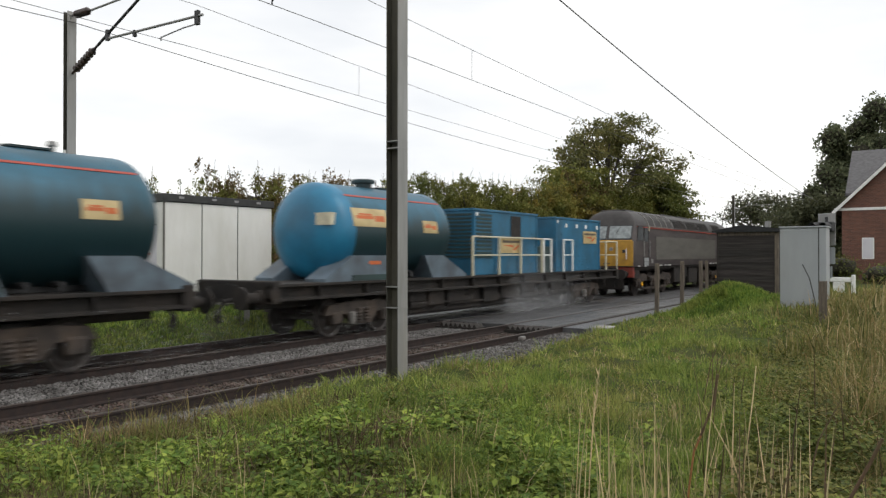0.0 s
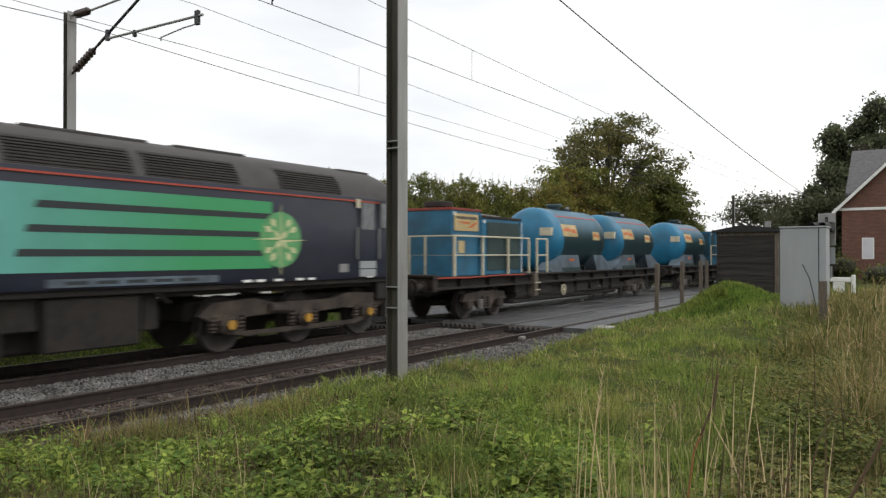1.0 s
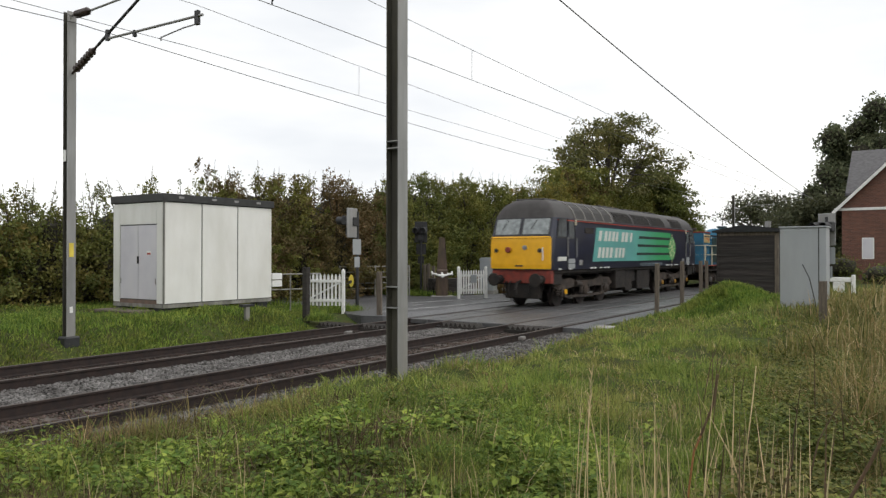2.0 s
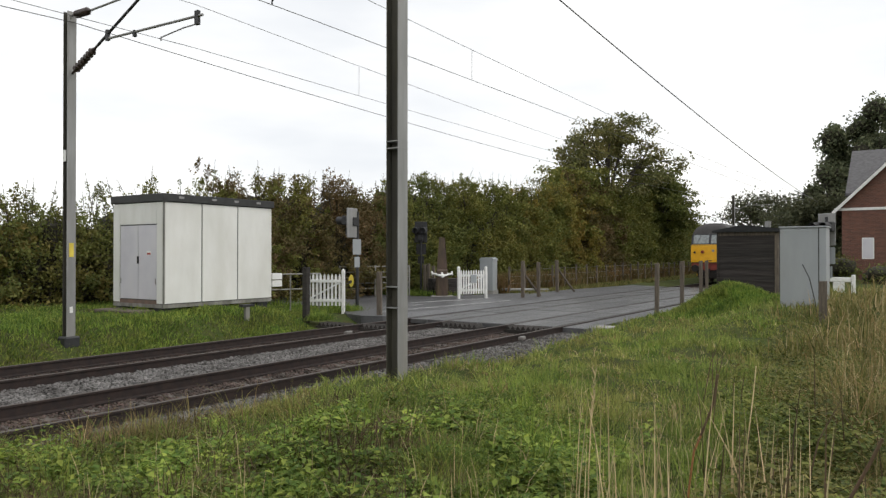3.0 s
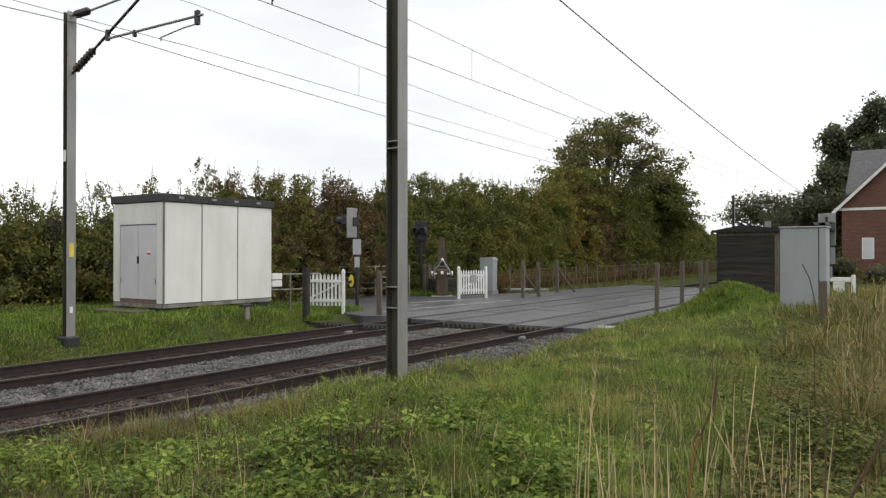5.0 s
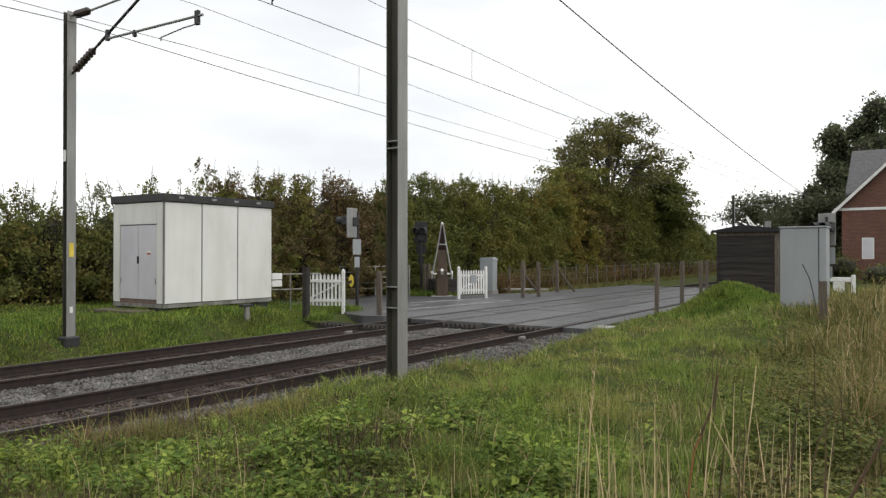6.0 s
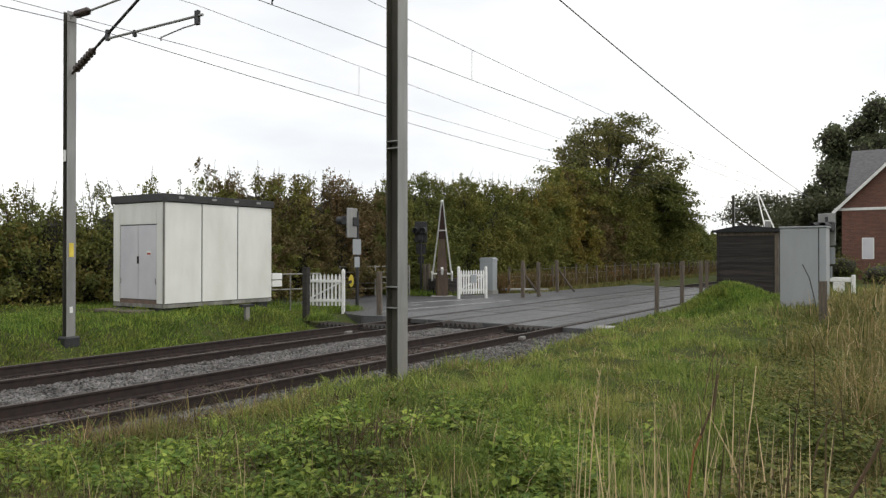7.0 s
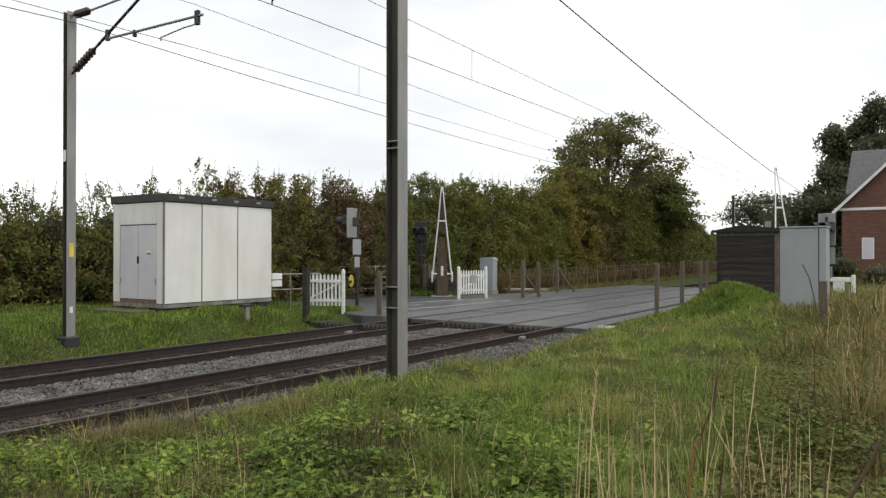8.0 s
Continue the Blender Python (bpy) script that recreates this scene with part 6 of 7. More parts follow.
# Solid filler inside the crowns; its dark colour stands for the inner shade.
M_CORE = material("dark_crown_filler", (0.040, 0.036, 0.020), (0.020, 0.019, 0.011), 0.95, scale=7, fine=25, bump=1.0)
LEAF_HUES = [M_HEDGE,
             leaf_material("olive_green_leaf", (0.185, 0.195, 0.046), (0.12, 0.135, 0.034), 0.25, patch=(0.20, 0.165, 0.04)),
             leaf_material("yellowing_leaf", (0.27, 0.235, 0.05), (0.17, 0.165, 0.038), 0.25, patch=(0.28, 0.17, 0.04)),
             leaf_material("russet_hawthorn_leaf", (0.165, 0.11, 0.05), (0.12, 0.095, 0.04), 0.25, patch=(0.12, 0.125, 0.034)),
             leaf_material("deep_green_leaf", (0.165, 0.185, 0.050), (0.11, 0.13, 0.037), 0.25, patch=(0.13, 0.12, 0.034))]
HUE_WORDS = ("mixed autumn hedge bush behind the track", "olive-green hedge bush behind the track", "yellowing autumn hedge bush behind the track", "russet-brown hawthorn bush in the hedge", "deep green bush in the hedge")


def hedge_height(x):
    return float(np.interp(x, [-20, 8, 15, 17.5, 20.5, 25, 27.5, 31, 34.5, 40, 46, 52, 60, 75, 88, 100, 140], [3.5, 3.5, 3.65, 4.45, 5.4, 5.3, 5.6, 5.2, 6.5, 6.4, 6.6, 7.6, 8.2, 7.6, 6.0, 4.2, 3.6]))


def spray_leaves(rng, root, way, length, radius, count, size):
    """Leaves set round twigs: each twig carries `count` leaves, closer together at its foot."""
    n = len(root)
    i = np.repeat(np.arange(n), count)
    along = rng.random(len(i)) ** 0.8
    droop = np.zeros((len(i), 3))
    droop[:, 2] = -0.25 * (along * length[i]) ** 2
    c = root[i] + way[i] * (length[i] * along)[:, None] + droop
    c += rng.normal(0, 1, (len(i), 3)) * (radius[i] * (1.15 - 0.75 * along))[:, None]
    c = c[c[:, 2] > 0.03]
    m = len(c)
    return rot_quads(rng, m, c, np.array([0, -0.3, 0.9]), size * rng.uniform(0.6, 1.4, m), size * 0.62 * rng.uniform(0.6, 1.3, m))


def build_hedge():
    rng = np.random.default_rng(21)
    x = -14.0
    while x < 135:
        far = max(0.0, x - 30)
        w = 2.3 + far * 0.035
        h = hedge_height(x)
        y = 24.2 + rng.uniform(-0.4, 0.4) + max(0, x - 70) * 0.05
        u_mix = rng.random()
        hue = 1
        if x < 6: hue = 0 if u_mix < 0.6 else 1
        elif x < 18: hue = (1, 4, 0)[int(u_mix * 3)]
        elif x < 27: hue = (3, 0, 1, 3)[int(u_mix * 4)]
        elif x < 36: hue = (3, 4, 0, 1)[int(u_mix * 4)]
        elif x < 50: hue = (2, 1, 2, 1)[int(u_mix * 4)]
        elif x < 60: hue = (2, 3, 0, 3)[int(u_mix * 4)]
        else: hue = (1, 4, 1, 0)[int(u_mix * 4)]
        t = thing("hedge_bush", HUE_WORDS[hue], "bush", "boundary hedge")
        seen = x > 8
        ns = int((38 * h if seen else 14 * h) / (1 + far * 0.006))
        # boughs spring from the uneven face and top of the bush
        sx = rng.uniform(-w, w, ns) * 0.8
        f = rng.random(ns) ** 0.85
        lump = 0.85 * np.sin(1.7 * (x + sx) + 1.1 * f * h) * np.sin(1.9 * f * h + 0.7 * (x + sx)) + 0.45 * np.sin(3.4 * (x + sx) - 2.1 * f * h)
        top = h * (0.90 + 0.08 * np.sin(1.7 * (x + sx)) + 0.06 * np.sin(4.3 * (x + sx) + 1.0))
        sz = 0.15 + f * (top - 0.35)
        face = 1.9 * np.sqrt(np.clip(1 - 0.85 * f ** 2.2, 0.02, 1)) + lump * (1 - 0.6 * f)
        root = np.stack([x + sx, y - face + rng.uniform(0.0, 0.7, ns) * (0.3 + f), sz], -1)
        way = np.stack([rng.normal(0, 0.45, ns), -0.75 + 0.7 * f + rng.normal(0, 0.3, ns), 0.15 + 0.75 * f ** 2 + rng.normal(0, 0.25, ns)], -1)
        way /= np.linalg.norm(way, axis=1)[:, None]
        length = rng.uniform(0.45, 1.0, ns) * (1 + far * 0.01)
        size = 0.125 + far * 0.0022
        v, f1 = spray_leaves(rng, root, way, length, rng.uniform(0.10, 0.22, ns) * (1 + far * 0.012), 48 if seen else 20, size)
        # thin whippy shoots over the top
        nw = 13 if seen else 5
        wr = np.stack([x + rng.uniform(-w, w, nw), y - rng.uniform(0.0, 1.0, nw), h * rng.uniform(0.80, 0.92, nw)], -1)
        ww = np.stack([rng.normal(0, 0.3, nw), rng.normal(0, 0.2, nw), np.ones(nw)], -1)
        wl_ = rng.uniform(0.4, 1.25, nw) ** 1.3 * (1 + far * 0.01)
        v2, f2 = spray_leaves(rng, wr, ww, wl_, np.full(nw, 0.085), 26, size * 0.8)
        raw("crown", np.concatenate([v, v2]), np.concatenate([f1, f2 + len(v)]), LEAF_HUES[hue], t)
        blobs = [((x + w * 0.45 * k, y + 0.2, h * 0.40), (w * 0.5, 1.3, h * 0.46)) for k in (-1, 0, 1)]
        part("shade_core", core_mesh(bmesh.new(), blobs, 0.95), M_CORE, t)
        tr = bmesh.new()
        for i in range(5):
            bx = x + rng.uniform(-w, w) * 0.6
            tube(tr, (bx, y - 0.9, -0.2), (bx + rng.uniform(-0.4, 0.4), y - 0.9 + rng.uniform(-0.5, 0.2), h * 0.7), 0.06, 6, 0.02)
        for p, d, k in zip(wr, ww, wl_):
            tube(tr, p - d * 0.5, p + d * k, 0.02, 4, 0.005)
        for p, d, k in list(zip(root, way, length))[::4]:
            tube(tr, p - d * 0.7, p + d * k, 0.018, 3, 0.004)
        part("branching_stem", tr, M_BARK, t)
        x += w * 0.95


build_hedge()


def build_tree(name, label, at, height, spread, leaf, leaf_size, count, seed, bare=0.25, trunk_r=0.3, start=0.3, leaf_r=0.9, depth=4):
    """Tapered trunk, forking limbs and clumps of leaves round the outer twigs."""
    rng = np.random.default_rng(seed)
    t = thing(name, label, "tree", at=at)
    bm = bmesh.new()
    tips = []

    def grow(p, d, length, r, level):
        q = p + d * length
        tube(bm, p, q, r, 7 if level < 2 else 4, r * 0.66)
        if level >= 2:
            tips.append((q, level))
        if level >= depth:
            return
        for k in range(3 if level < 2 else 2 + int(rng.random() < 0.5)):
            turn = Vector((rng.normal(), rng.normal(), rng.normal() * 0.5 + 0.25)) * (0.55 + 0.10 * level)
            nd = (d + turn)
            nd.x *= spread
            nd.y *= spread
            nd.normalize()
            grow(q, nd, length * rng.uniform(0.62, 0.85), r * 0.62, level + 1)
    grow(Vector((0, 0, -0.3)), Vector((0.03, 0, 1)).normalized(), height * start, trunk_r, 0)
    top = max(q.z for q, _ in tips)
    k = (height - leaf_r * 0.6) / top
    bmesh.ops.scale(bm, vec=(k, k, k), verts=bm.verts)
    part("trunk", bm, M_BARK, t)
    keep = [q * k for q, _ in tips if rng.random() > bare]
    cs = []
    for q in keep:
        n = max(4, int(count / len(keep)))
        cs.append(np.array(q)[None] + rng.normal(size=(n, 3)) * np.array([1, 1, 0.8]) * leaf_r * 0.45)
    c = np.concatenate(cs)
    n = len(c)
    v, f = rot_quads(rng, n, c, np.array([0, 0, 0.6]), leaf_size * rng.uniform(0.6, 1.4, n), leaf_size * 0.7 * rng.uniform(0.6, 1.3, n))
    raw("crown", v, f, leaf, t)
    return t


M_OAK = leaf_material("greyish_oak_leaf", (0.175, 0.175, 0.062), (0.10, 0.11, 0.042), 0.3, patch=(0.20, 0.16, 0.05), patch_scale=0.3)


def build_crown_tree(label, at, height, half, low, leaf, leaf_size, sprays, per_spray, seed, clump_r, trunk_r=0.4):
    """Trunk with limbs reaching out to a domed, uneven crown of separate leaf sprays."""
    rng = np.random.default_rng(seed)
    t = thing("oak_tree", label, "tree", at=at)
    bm = bmesh.new()
    fork = Vector((0, 0, low * 0.8))
    tube(bm, (0, 0, -0.3), fork, trunk_r, 9, trunk_r * 0.75)
    limbs = []
    for i in range(9):
        a = i * 2.4 + rng.uniform(-0.3, 0.3)
        e = rng.uniform(0.35, 0.95) if i else 0.0
        end = Vector((half * 0.5 * e * math.cos(a), half * 0.5 * e * math.sin(a), low + (height - low) * rng.uniform(0.35, 0.62) * (1.15 - 0.35 * e)))
        mid = fork.lerp(end, 0.45) + Vector((rng.normal(0, 0.3), rng.normal(0, 0.3), 0.3))
        tube(bm, fork, mid, trunk_r * 0.5, 6, trunk_r * 0.36)
        tube(bm, mid, end, trunk_r * 0.36, 6, trunk_r * 0.2)
        limbs += [mid, end]
    cs = []
    for i in range(sprays):
        a = rng.uniform(0, 2 * math.pi)
        u = rng.random() ** 0.7
        dome = math.sqrt(max(0.0, 1 - u * u))
        wob = 1 + 0.13 * math.sin(3 * a + seed) + rng.normal(0, 0.05)
        k = rng.uniform(0.35, 1.0) ** 0.45
        tip = Vector((half * u * wob * k * math.cos(a), half * u * wob * k * math.sin(a), low - 0.8 * u + (height - clump_r * 0.5 - low) * dome * k * min(1.0, wob) + rng.uniform(-0.4, 0.2) * 1.2))
        root = min(limbs, key=lambda q: (q - tip).length + max(0, q.z - tip.z))
        mid = root.lerp(tip, 0.5) + Vector((0, 0, 0.25))
        tube(bm, root, mid, 0.07, 4, 0.045)
        tube(bm, mid, tip, 0.045, 4, 0.015)
        n = int(per_spray * rng.uniform(0.5, 1.4))
        r = clump_r * rng.uniform(0.6, 1.25)
        for j in range(4):
            o = np.array(tip) + rng.normal(0, r * 0.55, 3) * np.array([1, 1, 0.7])
            cs.append(o[None] + rng.normal(size=(n // 4, 3)) * np.array([1, 1, 0.55]) * r * 0.36)
        along = rng.random((n // 5, 1)) * 0.6 + 0.4
        cs.append(np.array(root)[None] * (1 - along) + np.array(tip)[None] * along + rng.normal(0, 0.22, (n // 5, 3)))
    part("trunk", bm, M_BARK, t)
    c = np.concatenate(cs)
    n = len(c)
    v, f = rot_quads(rng, n, c, np.array([0, 0, 0.6]), leaf_size * rng.uniform(0.6, 1.4, n), leaf_size * 0.7 * rng.uniform(0.6, 1.3, n))
    raw("crown", v, f, leaf, t)
    return t


build_crown_tree("tall open-crowned autumn oak tree rising above the hedge", pose(62, 23.9, 0), 14.9, 7.0, 6.9, M_OAK, 0.24, 100, 125, 5, 0.95)
build_crown_tree("rounded dark green tree beside the tall oak", pose(72, 22.9, 0), 11.3, 3.9, 4.2, LEAF_HUES[4], 0.28, 70, 280, 9, 1.0, 0.3)
build_crown_tree("lower olive tree at the foot of the oak", pose(55.5, 24.6, 0), 9.6, 3.6, 4.5, LEAF_HUES[1], 0.28, 70, 260, 12, 1.0, 0.28)
for i, (x, y, h) in enumerate(((118, 23.0, 11.8), (126, 22, 12.2), (134, 20.5, 12.8), (150, 21, 12.0), (145, 24, 12.5))):
    build_tree("distant_tree", "thin hazy grey-green tree far down the line", pose(x, y, 0), h, 1.2, M_FAR, 0.40, 2000, 40 + i, 0.25, 0.25, 0.3, 1.4)


def build_evergreen(x, y, h, r, seed):
    rng = np.random.default_rng(seed)
    t = thing("evergreen_tree", "dense dark evergreen tree behind the cottage", "tree", "evergreens")
    blobs = []
    for i in range(38):
        z = h * (0.10 + 0.84 * (i + 0.5) / 38)
        k = r * math.sin(math.pi * min(1, 0.18 + 0.8 * (1 - z / h) ** 0.6)) * 0.75
        a = rng.uniform(0, 6.28)
        q = rng.uniform(0.8, 1.45)
        blobs.append(((x + k * math.cos(a), y + k * math.sin(a), min(z, h - q)), (q * 1.15, q * 1.15, q)))
    v, f = blob_leaves(rng, blobs, 38, 0.28, 0.4)
    raw("crown", v, f, M_DARKTREE, t)
    part("shade_core", core_mesh(bmesh.new(), blobs, 0.62), M_CORE, t)
    part("trunk", tube(bmesh.new(), (x, y, -0.2), (x, y, h * 0.85), 0.3, 8, 0.06), M_BARK, t)


for i, (x, y, h, r) in enumerate(((68, 5.4, 12.6, 2.7), (70, 3.0, 14.8, 3.2), (67, 0.0, 15.4, 3.4), (66, 8.2, 5.6, 1.7), (67.5, 7.0, 9.4, 2.2))):
    build_evergreen(x, y, h, r, 60 + i)
build_tree("pine_tree", "young grey-green pine beside the cottage", pose(60, 7.0, 0), 6.5, 1.2, M_FAR, 0.30, 5200, 77, 0.05, 0.16, 0.3, 1.2)


def build_garden_hedges():
    rng = np.random.default_rng(31)
    for x, y, h, n in ((44, 6.6, 2.6, 5), (46, 4.9, 2.0, 4), (41.5, 2.2, 1.5, 6), (53, 8.5, 3.2, 5), (58, 10.0, 2.4, 5)):
        blobs = [((x + rng.uniform(-1.5, 1.5), y + rng.uniform(-0.7, 0.7), h * rng.uniform(0.3, 0.75)), (1.1, 0.9, h * 0.35)) for _ in range(n)]
        t = thing("garden_shrub", "dark green garden shrub near the cottage", "bush", "garden shrubs")
        v, f = blob_leaves(rng, blobs, 50, 0.13, 0.3)
        raw("crown", v, f, LEAF_HUES[4], t)
        part("shade_core", core_mesh(bmesh.new(), blobs), M_CORE, t)


build_garden_hedges()


def blades(name, label, mat, x, y, h, w, lean, rng, z=None, curl=0.35, foot=0.02, way_angle=None):
    """Tapered grass blades as one mesh: two quads each."""
    n = len(x)
    z = ground_z(x, y) - foot if z is None else z
    a = rng.uniform(0, 2 * math.pi, n)
    la = rng.uniform(0, 2 * math.pi, n) if way_angle is None else way_angle
    ln = np.abs(rng.normal(0, lean, n))
    side = np.stack([np.cos(a), np.sin(a), np.zeros(n)], -1) * (w / 2)[:, None]
    way = np.stack([np.cos(la), np.sin(la), np.zeros(n)], -1) * (ln * h)[:, None]
    up = np.zeros((n, 3))
    up[:, 2] = h
    p0 = np.stack([x, y, z], -1)
    p1 = p0 + up * 0.55 + way * curl
    p2 = p0 + up * (1 - 0.25 * ln)[:, None] + way
    v = np.stack([p0 - side, p0 + side, p1 + side * 0.8, p1 - side * 0.8, p2 + side * 0.12, p2 - side * 0.12], 1)
    f = np.array([(0, 1, 2, 3), (3, 2, 4, 5)])[None] + 6 * np.arange(n)[:, None, None]
    ob = raw(name, v.reshape(-1, 3), f.reshape(-1, 4), mat)
    tagged(ob, label, "grass", kind="stuff")
    return ob


def wedge(rng, n, b0, b1, d0, d1, power=1.0):
    """Places spread over a sector of the near bank, evenly to the eye."""
    b = np.radians(rng.uniform(b0, b1, n))
    d = d0 * (d1 / d0) ** (rng.random(n) ** power)
    return d * np.cos(b), d * np.sin(b), d


def clump(x, y, s):
    return 0.5 + 0.5 * np.sin(x * 2.1 * s + 1.7 * np.sin(y * 1.3 * s)) * np.sin(y * 2.4 * s + 1.1 * np.sin(x * 1.9 * s))


def tufts(name, label, mat, rng, n, sector, per, lo, hi, where, chance):
    """Grass growing in separate tufts whose blades fan out and droop."""
    x, y, d = wedge(rng, n, *sector)
    k = where(x, y) & (rng.random(n) < chance(x, y))
    x, y, d = x[k], y[k], d[k]
    big = rng.uniform(0.45, 1.45, len(x)) * (0.45 + 0.85 * clump(x, y, 1.0)) * (0.55 + 0.45 * step(4.0, 8.5, d))
    i = np.repeat(np.arange(len(x)), per)
    m = len(i)
    a = rng.uniform(0, 2 * math.pi, m)
    spread = 0.07 * np.sqrt(rng.random(m)) * np.maximum(1, d[i] / 9)
    bx, by = x[i] + spread * np.cos(a), y[i] + spread * np.sin(a)
    h = rng.uniform(lo, hi, m) * big[i]
    w = rng.uniform(0.005, 0.0085, m) * np.maximum(1, d[i] / 7)
    ok = where(bx, by)
    blades(name, label, mat, bx[ok], by[ok], h[ok], w[ok], 0.9, rng, curl=0.45, way_angle=(a + rng.normal(0, 0.7, m))[ok])


def build_grass():
    rng = np.random.default_rng(8)
    on_bank = lambda x, y: (y < bank_edge(x) + 0.05 * np.sin(x * 7)) & ~((x > 27.5) & (y > 6.9))
    # short turf of the near bank, growing in tufts
    tufts("turf", "short tufted green turf on the near bank", M_GRASS, rng, 13500, (-1, 67, 3.2, 34), 14, 0.09, 0.22, on_bank, lambda x, y: 0.6 + 0.5 * clump(x, y, 0.8))
    tufts("turf", "bright green grass tufts on the near bank", M_LUSH, rng, 2800, (10, 50, 5.5, 34), 15, 0.10, 0.26, on_bank, lambda x, y: step(0.45, 0.7, clump(x + 4, y + 1, 0.55)))
    tufts("turf", "faded tan grass tufts on the near bank", M_FADED, rng, 2600, (2, 66, 3.4, 26), 13, 0.08, 0.22, on_bank, lambda x, y: step(0.55, 0.8, clump(x - 3, y + 5, 0.6)))
    # a close low sward fills in between the tufts
    x, y, d = wedge(rng, 62000, -1, 66, 4.2, 32)
    k = on_bank(x, y)
    x, y, d = x[k], y[k], d[k]
    blades("turf", "close short sward on the near bank", M_GRASS, x, y, rng.uniform(0.03, 0.085, len(x)), 0.007 * np.maximum(1, d / 6), 0.9, rng)
    # lush growth over the spoil mound
    x, y = 25.0 + rng.normal(0, 1.25, 16000), 5.7 + rng.normal(0, 0.85, 16000)
    k = on_bank(x, y)
    x, y = x[k], y[k]
    blades("mound_grass", "lush bright green grass over a low mound", M_VERGE, x, y, rng.uniform(0.08, 0.26, len(x)), np.full(len(x), 0.028), 0.9, rng)
    # long drooping grass among the nettles
    tufts("long_grass", "long drooping grass clumps among the nettles", M_VERGE, rng, 900, (26, 67, 3.4, 9), 16, 0.22, 0.46, on_bank, lambda x, y: step(0.3, 0.7, clump(x + 2, y + 4, 0.9)))
    tufts("dead_grass", "brown collapsed dead grass between the nettles", M_DEADGRASS, rng, 3400, (32, 67, 3.3, 9), 12, 0.12, 0.30, on_bank, lambda x, y: step(0.55, 0.25, clump(x * 1.3, y * 1.3, 1.0)))
    tufts("long_grass", "tawny drooping grass along the bank edge", M_FADED, rng, 420, (34, 67, 4.5, 10), 14, 0.2, 0.42, on_bank, lambda x, y: step(1.6, 0.4, bank_edge(x) - y))
    # the same turf goes on all round, thinner
    x, y = rng.uniform(-14, 26, 26000), rng.uniform(-16, 8.5, 26000)
    side, d = np.degrees(np.arctan2(y, x)), np.hypot(x, y)
    k = on_bank(x, y) & ~((side > -1) & (side < 66) & (d > 3.0))
    x, y = x[k], y[k]
    blades("turf", "rough green turf behind the viewpoint", M_GRASS, x, y, rng.uniform(0.05, 0.22, len(x)), np.full(len(x), 0.024), 1.0, rng)
    # thatch of dead blades
    x, y, d = wedge(rng, 11000, 0, 66, 3.2, 30)
    k = on_bank(x, y) & (clump(x + 3, y, 0.7) > 0.35)
    x, y, d = x[k], y[k], d[k]
    blades("dead_thatch", "straw-coloured dead grass lying in the turf", M_STRAW, x, y, rng.uniform(0.05, 0.2, len(x)), 0.004 * np.maximum(1, d / 6), 1.3, rng)
    # far verge
    x = rng.uniform(2, 19.5, 60000)
    y = 14.9 + (22.5 - 14.9) * rng.random(60000) ** 1.4
    k = ~((x > 16.0) & (y < 16.0 + (x - 16.0) * 0.68)) & ~((x > 12.3) & (x < 16.1) & (y > 17.25) & (y < 19.4))
    x, y = x[k], y[k]
    blades("verge_grass", "rough green verge grass beside the far track", M_VERGE, x, y, rng.uniform(0.05, 0.15, len(x)) * (0.5 + 1.2 * clump(x, y, 0.8)), np.full(len(x), 0.022), 1.0, rng)
    tuft = rng.integers(0, 9, 3600)
    tx0 = np.array([17.3, 18.2, 18.9, 19.4, 16.4, 20.6, 18.5, 16.6, 17.8])[tuft]
    ty0 = np.array([16.6, 17.6, 17.0, 16.8, 15.4, 18.6, 18.4, 16.6, 17.2])[tuft]
    blades("verge_grass", "tufts of green grass at the gate feet", M_VERGE, tx0 + rng.normal(0, 0.22, 3600), ty0 + rng.normal(0, 0.16, 3600), rng.uniform(0.12, 0.3, 3600), np.full(3600, 0.02), 0.7, rng, z=np.full(3600, 0.05))
    x = rng.uniform(20, 34, 12000)
    y = rng.uniform(19.0, 23.5, 12000)
    k = (x > 28.6) | (x < 20.6)
    x, y = x[k], y[k]
    blades("verge_grass", "rough green grass round the crossing gates", M_VERGE, x, y, rng.uniform(0.12, 0.4, len(x)), np.full(len(x), 0.03), 0.5, rng)
    x = rng.uniform(33, 92, 30000)
    y = 18.0 + (x - 33) * 0.05 + rng.uniform(0.2, 4.5, 30000)
    blades("dry_long_grass", "tall dry tawny grass before the hedge", M_DRY, x, y, rng.uniform(0.4, 1.15, len(x)), np.full(len(x), 0.05), 0.4, rng, z=np.zeros(len(x)))
    x = rng.uniform(33, 90, 16000)
    y = 16.6 + (x - 33) * 0.03 + rng.uniform(0.0, 1.7, 16000)
    k = (y > 16.9) | (x > 46)
    blades("verge_grass", "pale rough verge along the far track", M_TALL, x[k], y[k], rng.uniform(0.08, 0.25, k.sum()), np.full(k.sum(), 0.05), 0.6, rng, z=np.full(k.sum(), -0.02))
    # tall tangled grass beside the camera
    def tangle(name, label, mat, n, b1, lo, hi, lean, width, d0=3.2):
        x, y, d = wedge(rng, n, -4, b1, d0, 26)
        bearing = np.degrees(np.arctan2(y, x)) + 2.0 * np.sin(d * 1.3) + 1.2 * np.sin(d * 4.1)
        k = rng.random(n) < 0.06 + 0.94 * step(b1 - 1, b1 - 7, bearing)
        x, y, d, bearing = x[k], y[k], d[k], bearing[k]
        patchy = 0.45 + 0.55 * clump(x * 1.1 + 2, y * 1.6, 1.2)
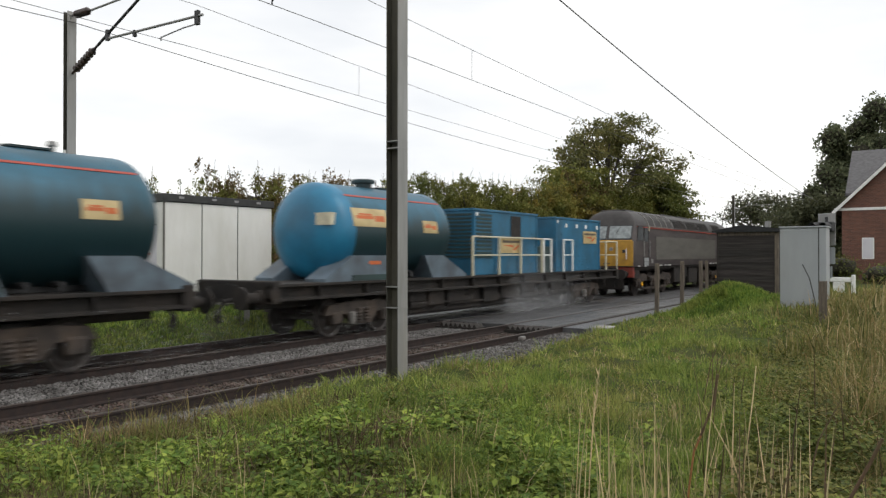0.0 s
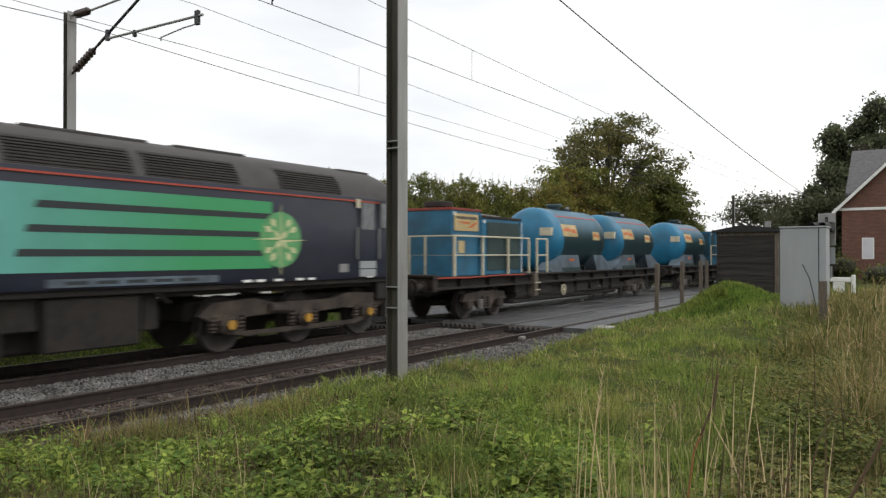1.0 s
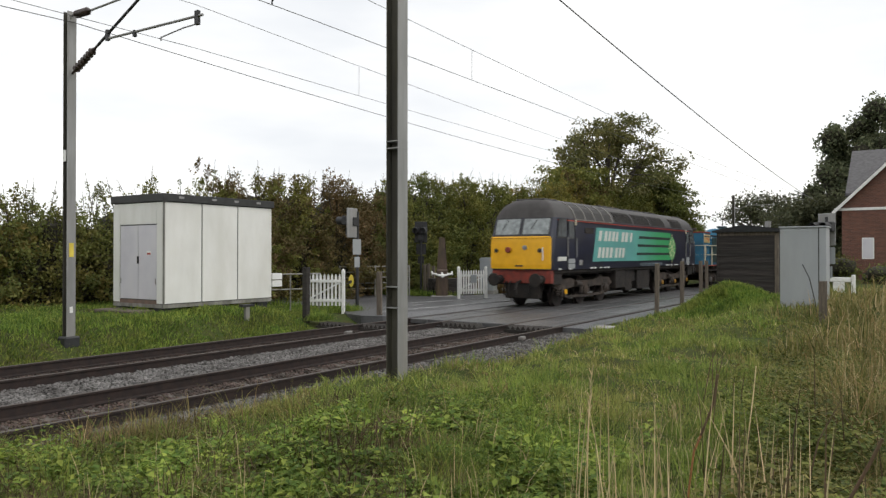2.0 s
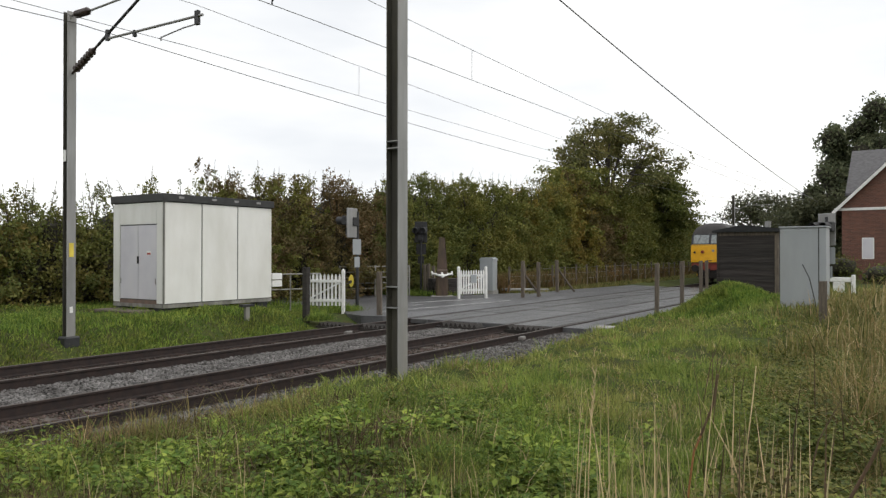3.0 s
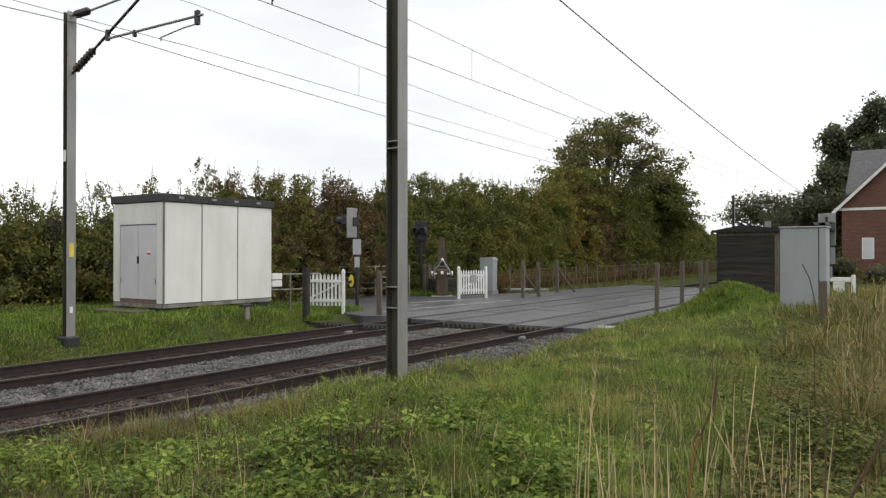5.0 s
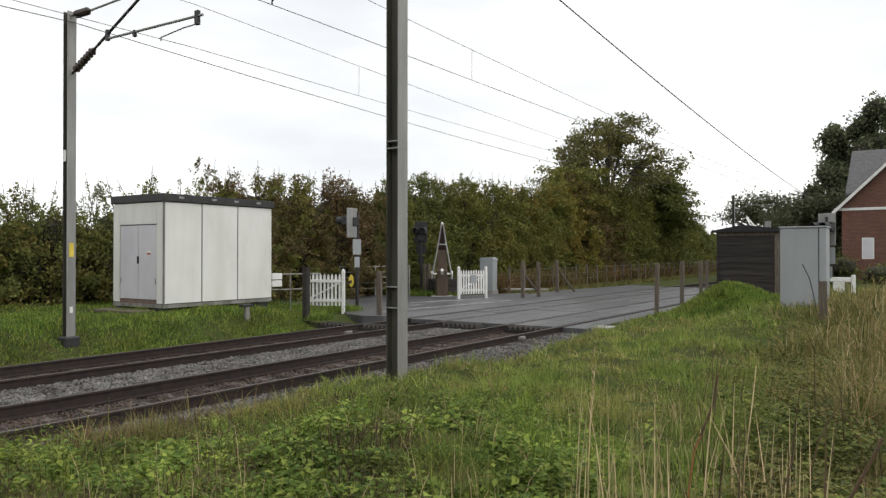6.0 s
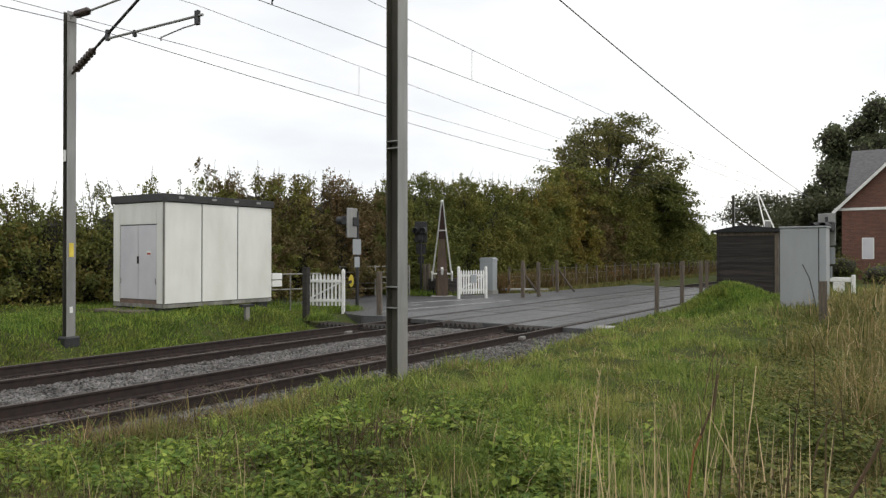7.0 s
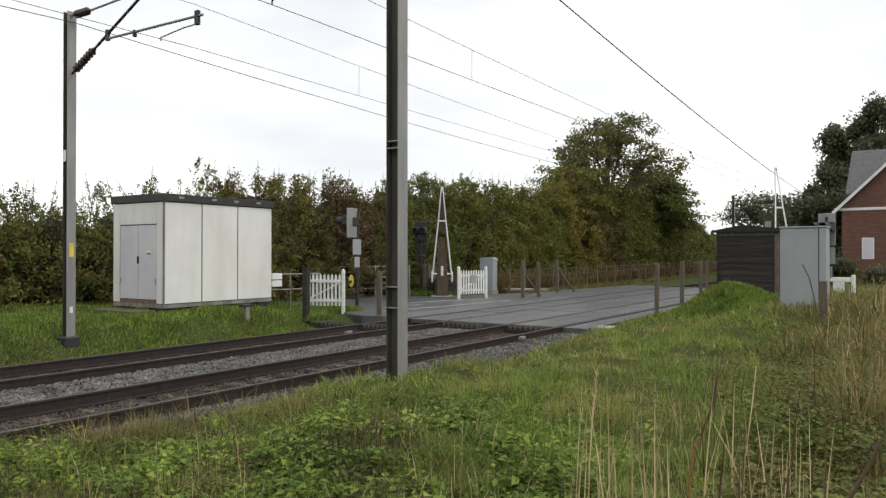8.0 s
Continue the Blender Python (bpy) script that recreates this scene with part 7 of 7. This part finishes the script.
        tall = (lo + (hi - lo) * step(10, 3, bearing)) * patchy * rng.uniform(0.55, 1.2, len(x)) * (0.55 + 0.45 * step(3.5, 9, d))
        blades(name, label, mat, x, y, tall, width * np.maximum(1, d / 6), lean, rng, curl=0.22)
    tangle("tall_grass", "tall tangled green grass beside the path", M_TALL, 11000, 13, 0.24, 0.95, 1.0, 0.007)
    tangle("rank_grass", "dark rank grass low in the tangle", M_BRAMBLE, 6000, 15, 0.18, 0.6, 1.0, 0.011)
    tangle("dry_seed_grass", "bleached dry seed grass over the tangle", M_STRAW, 1500, 9, 0.4, 1.1, 0.95, 0.005, 4.6)
    tangle("faded_grass", "faded tan grass leaning through the tangle", M_FADED, 5200, 11, 0.3, 1.0, 1.0, 0.007, 4.0)
    # upright straw stalks close by
    x, y, d = wedge(rng, 120, 7, 24, 2.8, 4.8)
    blades("straw_stalks", "upright bleached straw stalks in the foreground", M_STRAW, x, y, rng.uniform(0.45, 1.1, len(x)), rng.uniform(0.005, 0.011, len(x)), 0.18, rng, curl=0.5)
    x, y, d = wedge(rng, 80, 0, 15, 3.4, 10.0)
    blades("dead_stems", "tall brown dead weed stems in the tangle", M_DEADWEED, x, y, rng.uniform(0.5, 1.0, len(x)), np.full(len(x), 0.013), 0.35, rng, curl=0.4)
    x, y, d = wedge(rng, 420, 8, 60, 3.0, 8.0)
    blades("straw_stalks", "scattered dry stalks in the bank", M_STRAW, x, y, rng.uniform(0.2, 0.5, len(x)), np.full(len(x), 0.006), 0.35, rng)
    x, y, d = wedge(rng, 6500, 36, 66, 4.0, 10)
    k = on_bank(x, y) & (clump(x - 2, y + 1, 0.9) > 0.45)
    x, y = x[k], y[k]
    blades("dead_stems", "brown dead dock stems in the bank", M_DEADWEED, x, y, rng.uniform(0.12, 0.40, len(x)), np.full(len(x), 0.009), 0.9, rng)


M_BRAMBLE = leaf_material("bramble_leaf", (0.14, 0.175, 0.038), (0.075, 0.095, 0.023), 0.45, 0.5, 0.25, patch=(0.19, 0.16, 0.05))
M_TANGLE = leaf_material("tangled_weed_leaf", (0.150, 0.195, 0.042), (0.060, 0.078, 0.020), 0.55, 0.7, 0.25, patch=(0.20, 0.145, 0.055), patch_scale=1.6)
M_LUSH = leaf_material("lush_grass_blade", (0.225, 0.32, 0.066), (0.135, 0.19, 0.044), 0.4, 0.8, 0.35)
M_FADED = leaf_material("faded_tan_grass_blade", (0.36, 0.27, 0.12), (0.20, 0.15, 0.065), 0.4, 0.8, 0.3, patch=(0.24, 0.25, 0.07), patch_scale=0.8)
M_DEADGRASS = leaf_material("brown_dead_grass", (0.21, 0.15, 0.08), (0.105, 0.075, 0.04), 0.45, 0.8, 0.2, patch=(0.16, 0.17, 0.06), patch_scale=1.5)
M_VERGE = leaf_material("rough_verge_grass", (0.20, 0.30, 0.054), (0.11, 0.17, 0.032), 0.5, 0.8, 0.3, patch=(0.23, 0.22, 0.06), patch_scale=0.5)
M_DRY = leaf_material("tawny_dry_grass", (0.20, 0.13, 0.055), (0.11, 0.085, 0.035), 0.4, 0.7, 0.25, patch=(0.12, 0.12, 0.04), patch_scale=0.2)
M_TALL = leaf_material("tall_mixed_grass", (0.205, 0.20, 0.058), (0.10, 0.115, 0.034), 0.55, 0.6, 0.3, patch=(0.24, 0.19, 0.08), patch_scale=1.2)
build_grass()


def leafy_plants(name, label, mat, rng, x, y, h, leaf, per):
    """Low broad-leaved plants: pairs of folded, drooping leaves up each stem."""
    n = len(x)
    i = np.repeat(np.arange(n), per)
    m = len(i)
    f = 0.2 + 0.8 * np.tile((np.arange(per) + 0.5) / per, n)
    a = np.tile(np.arange(per) * 2.4, n) + np.repeat(rng.uniform(0, 6.28, n), per) + rng.normal(0, 0.3, m)
    size = leaf * rng.uniform(0.6, 1.3, m) * (1.25 - 0.55 * f) * np.repeat(rng.uniform(0.75, 1.25, n), per)
    tilt = rng.normal(-0.05, 0.35, m) + 0.5 * (f - 0.5)
    out = np.stack([np.cos(a), np.sin(a), tilt], -1)
    out /= np.linalg.norm(out, axis=1)[:, None]
    across = np.stack([-np.sin(a), np.cos(a), rng.normal(0, 0.25, m)], -1)
    lean = np.repeat(rng.normal(0, 0.15, (n, 2)), per, 0)
    z0 = ground_z(x, y)
    foot = np.stack([x[i] + lean[:, 0] * f * h[i], y[i] + lean[:, 1] * f * h[i], z0[i] + f * h[i]], -1) + out * (0.25 * size)[:, None]
    mid = foot + out * (0.42 * size)[:, None]
    side = across * (0.33 * size)[:, None]
    up = np.zeros((m, 3))
    up[:, 2] = 0.10 * size
    tip = foot + out * size[:, None] - up * 1.6
    v = np.stack([foot, mid + side + up, tip, mid - side + up], 1).reshape(-1, 3)
    k = 4 * np.arange(m)[:, None]
    faces = np.concatenate([k + np.array([0, 1, 2]), k + np.array([0, 2, 3])], 0)
    tagged(raw(name, v, faces, mat), label, "weeds", kind="stuff")


def build_weeds():
    """Nettles, docks and brambles over the foreground bank."""
    rng = np.random.default_rng(15)

    def patch(label, mat, n, sector, lo, hi, leaf, per, chance):
        x, y, d = wedge(rng, n, *sector)
        bearing = np.degrees(np.arctan2(y, x))
        k = (y < bank_edge(x) - 0.05) & (rng.random(n) < chance(x, y, bearing, d))
        x, y = x[k], y[k]
        h = (lo + (hi - lo) * clump(x, y, 1.5) * (0.4 + 0.6 * clump(x + 5, y - 3, 0.6))) * rng.uniform(0.6, 1.25, len(x))
        leafy_plants("broadleaf_weeds", label, mat, rng, x, y, h, leaf, per)

    gaps = lambda x, y: step(0.30, 0.52, clump(x * 1.3, y * 1.3, 1.0) + 0.25 * clump(x + 7, y - 2, 2.6) - 0.08)
    patch("bright green nettles and docks on the bank", M_WEED, 6400, (16, 67, 3.2, 9.5), 0.06, 0.34, 0.078, 12,
          lambda x, y, b, d: gaps(x, y) * step(18, 25, b + 3 * np.sin(2 * d)) * step(9.5, 7.0, d + 0.12 * np.maximum(0, 34 - b)))
    patch("dark green nettles between the docks", M_BRAMBLE, 2600, (22, 67, 3.2, 9.0), 0.05, 0.26, 0.062, 12,
          lambda x, y, b, d: step(22, 30, b) * step(0.75, 0.4, clump(x * 1.3, y * 1.3, 1.1)))
    patch("yellow-green low weeds among the nettles", M_VERGE, 2200, (20, 67, 3.2, 10), 0.05, 0.20, 0.05, 12,
          lambda x, y, b, d: 0.8 * step(20, 30, b))
    patch("small leafy weeds in the turf", M_WEED, 1500, (10, 40, 3.0, 11), 0.03, 0.12, 0.05, 9,
          lambda x, y, b, d: step(0.5, 0.75, clump(x * 1.1, y * 1.1, 0.9)))
    patch("dark nettles in the foreground tangle", M_BRAMBLE, 2900, (-4, 16, 3.0, 12), 0.16, 0.66, 0.066, 15,
          lambda x, y, b, d: step(15, 8, b + 2.0 * np.sin(1.3 * d) + 0.25 * (d - 3)) * (0.35 + 0.65 * gaps(x + 3, y)))
    patch("leafy brambles and willowherb in the tangle", M_TANGLE, 2600, (-6, 13, 3.4, 18), 0.2, 0.8, 0.055, 14,
          lambda x, y, b, d: step(12, 6, b + 2.0 * np.sin(1.9 * d)))


build_weeds()


motions()
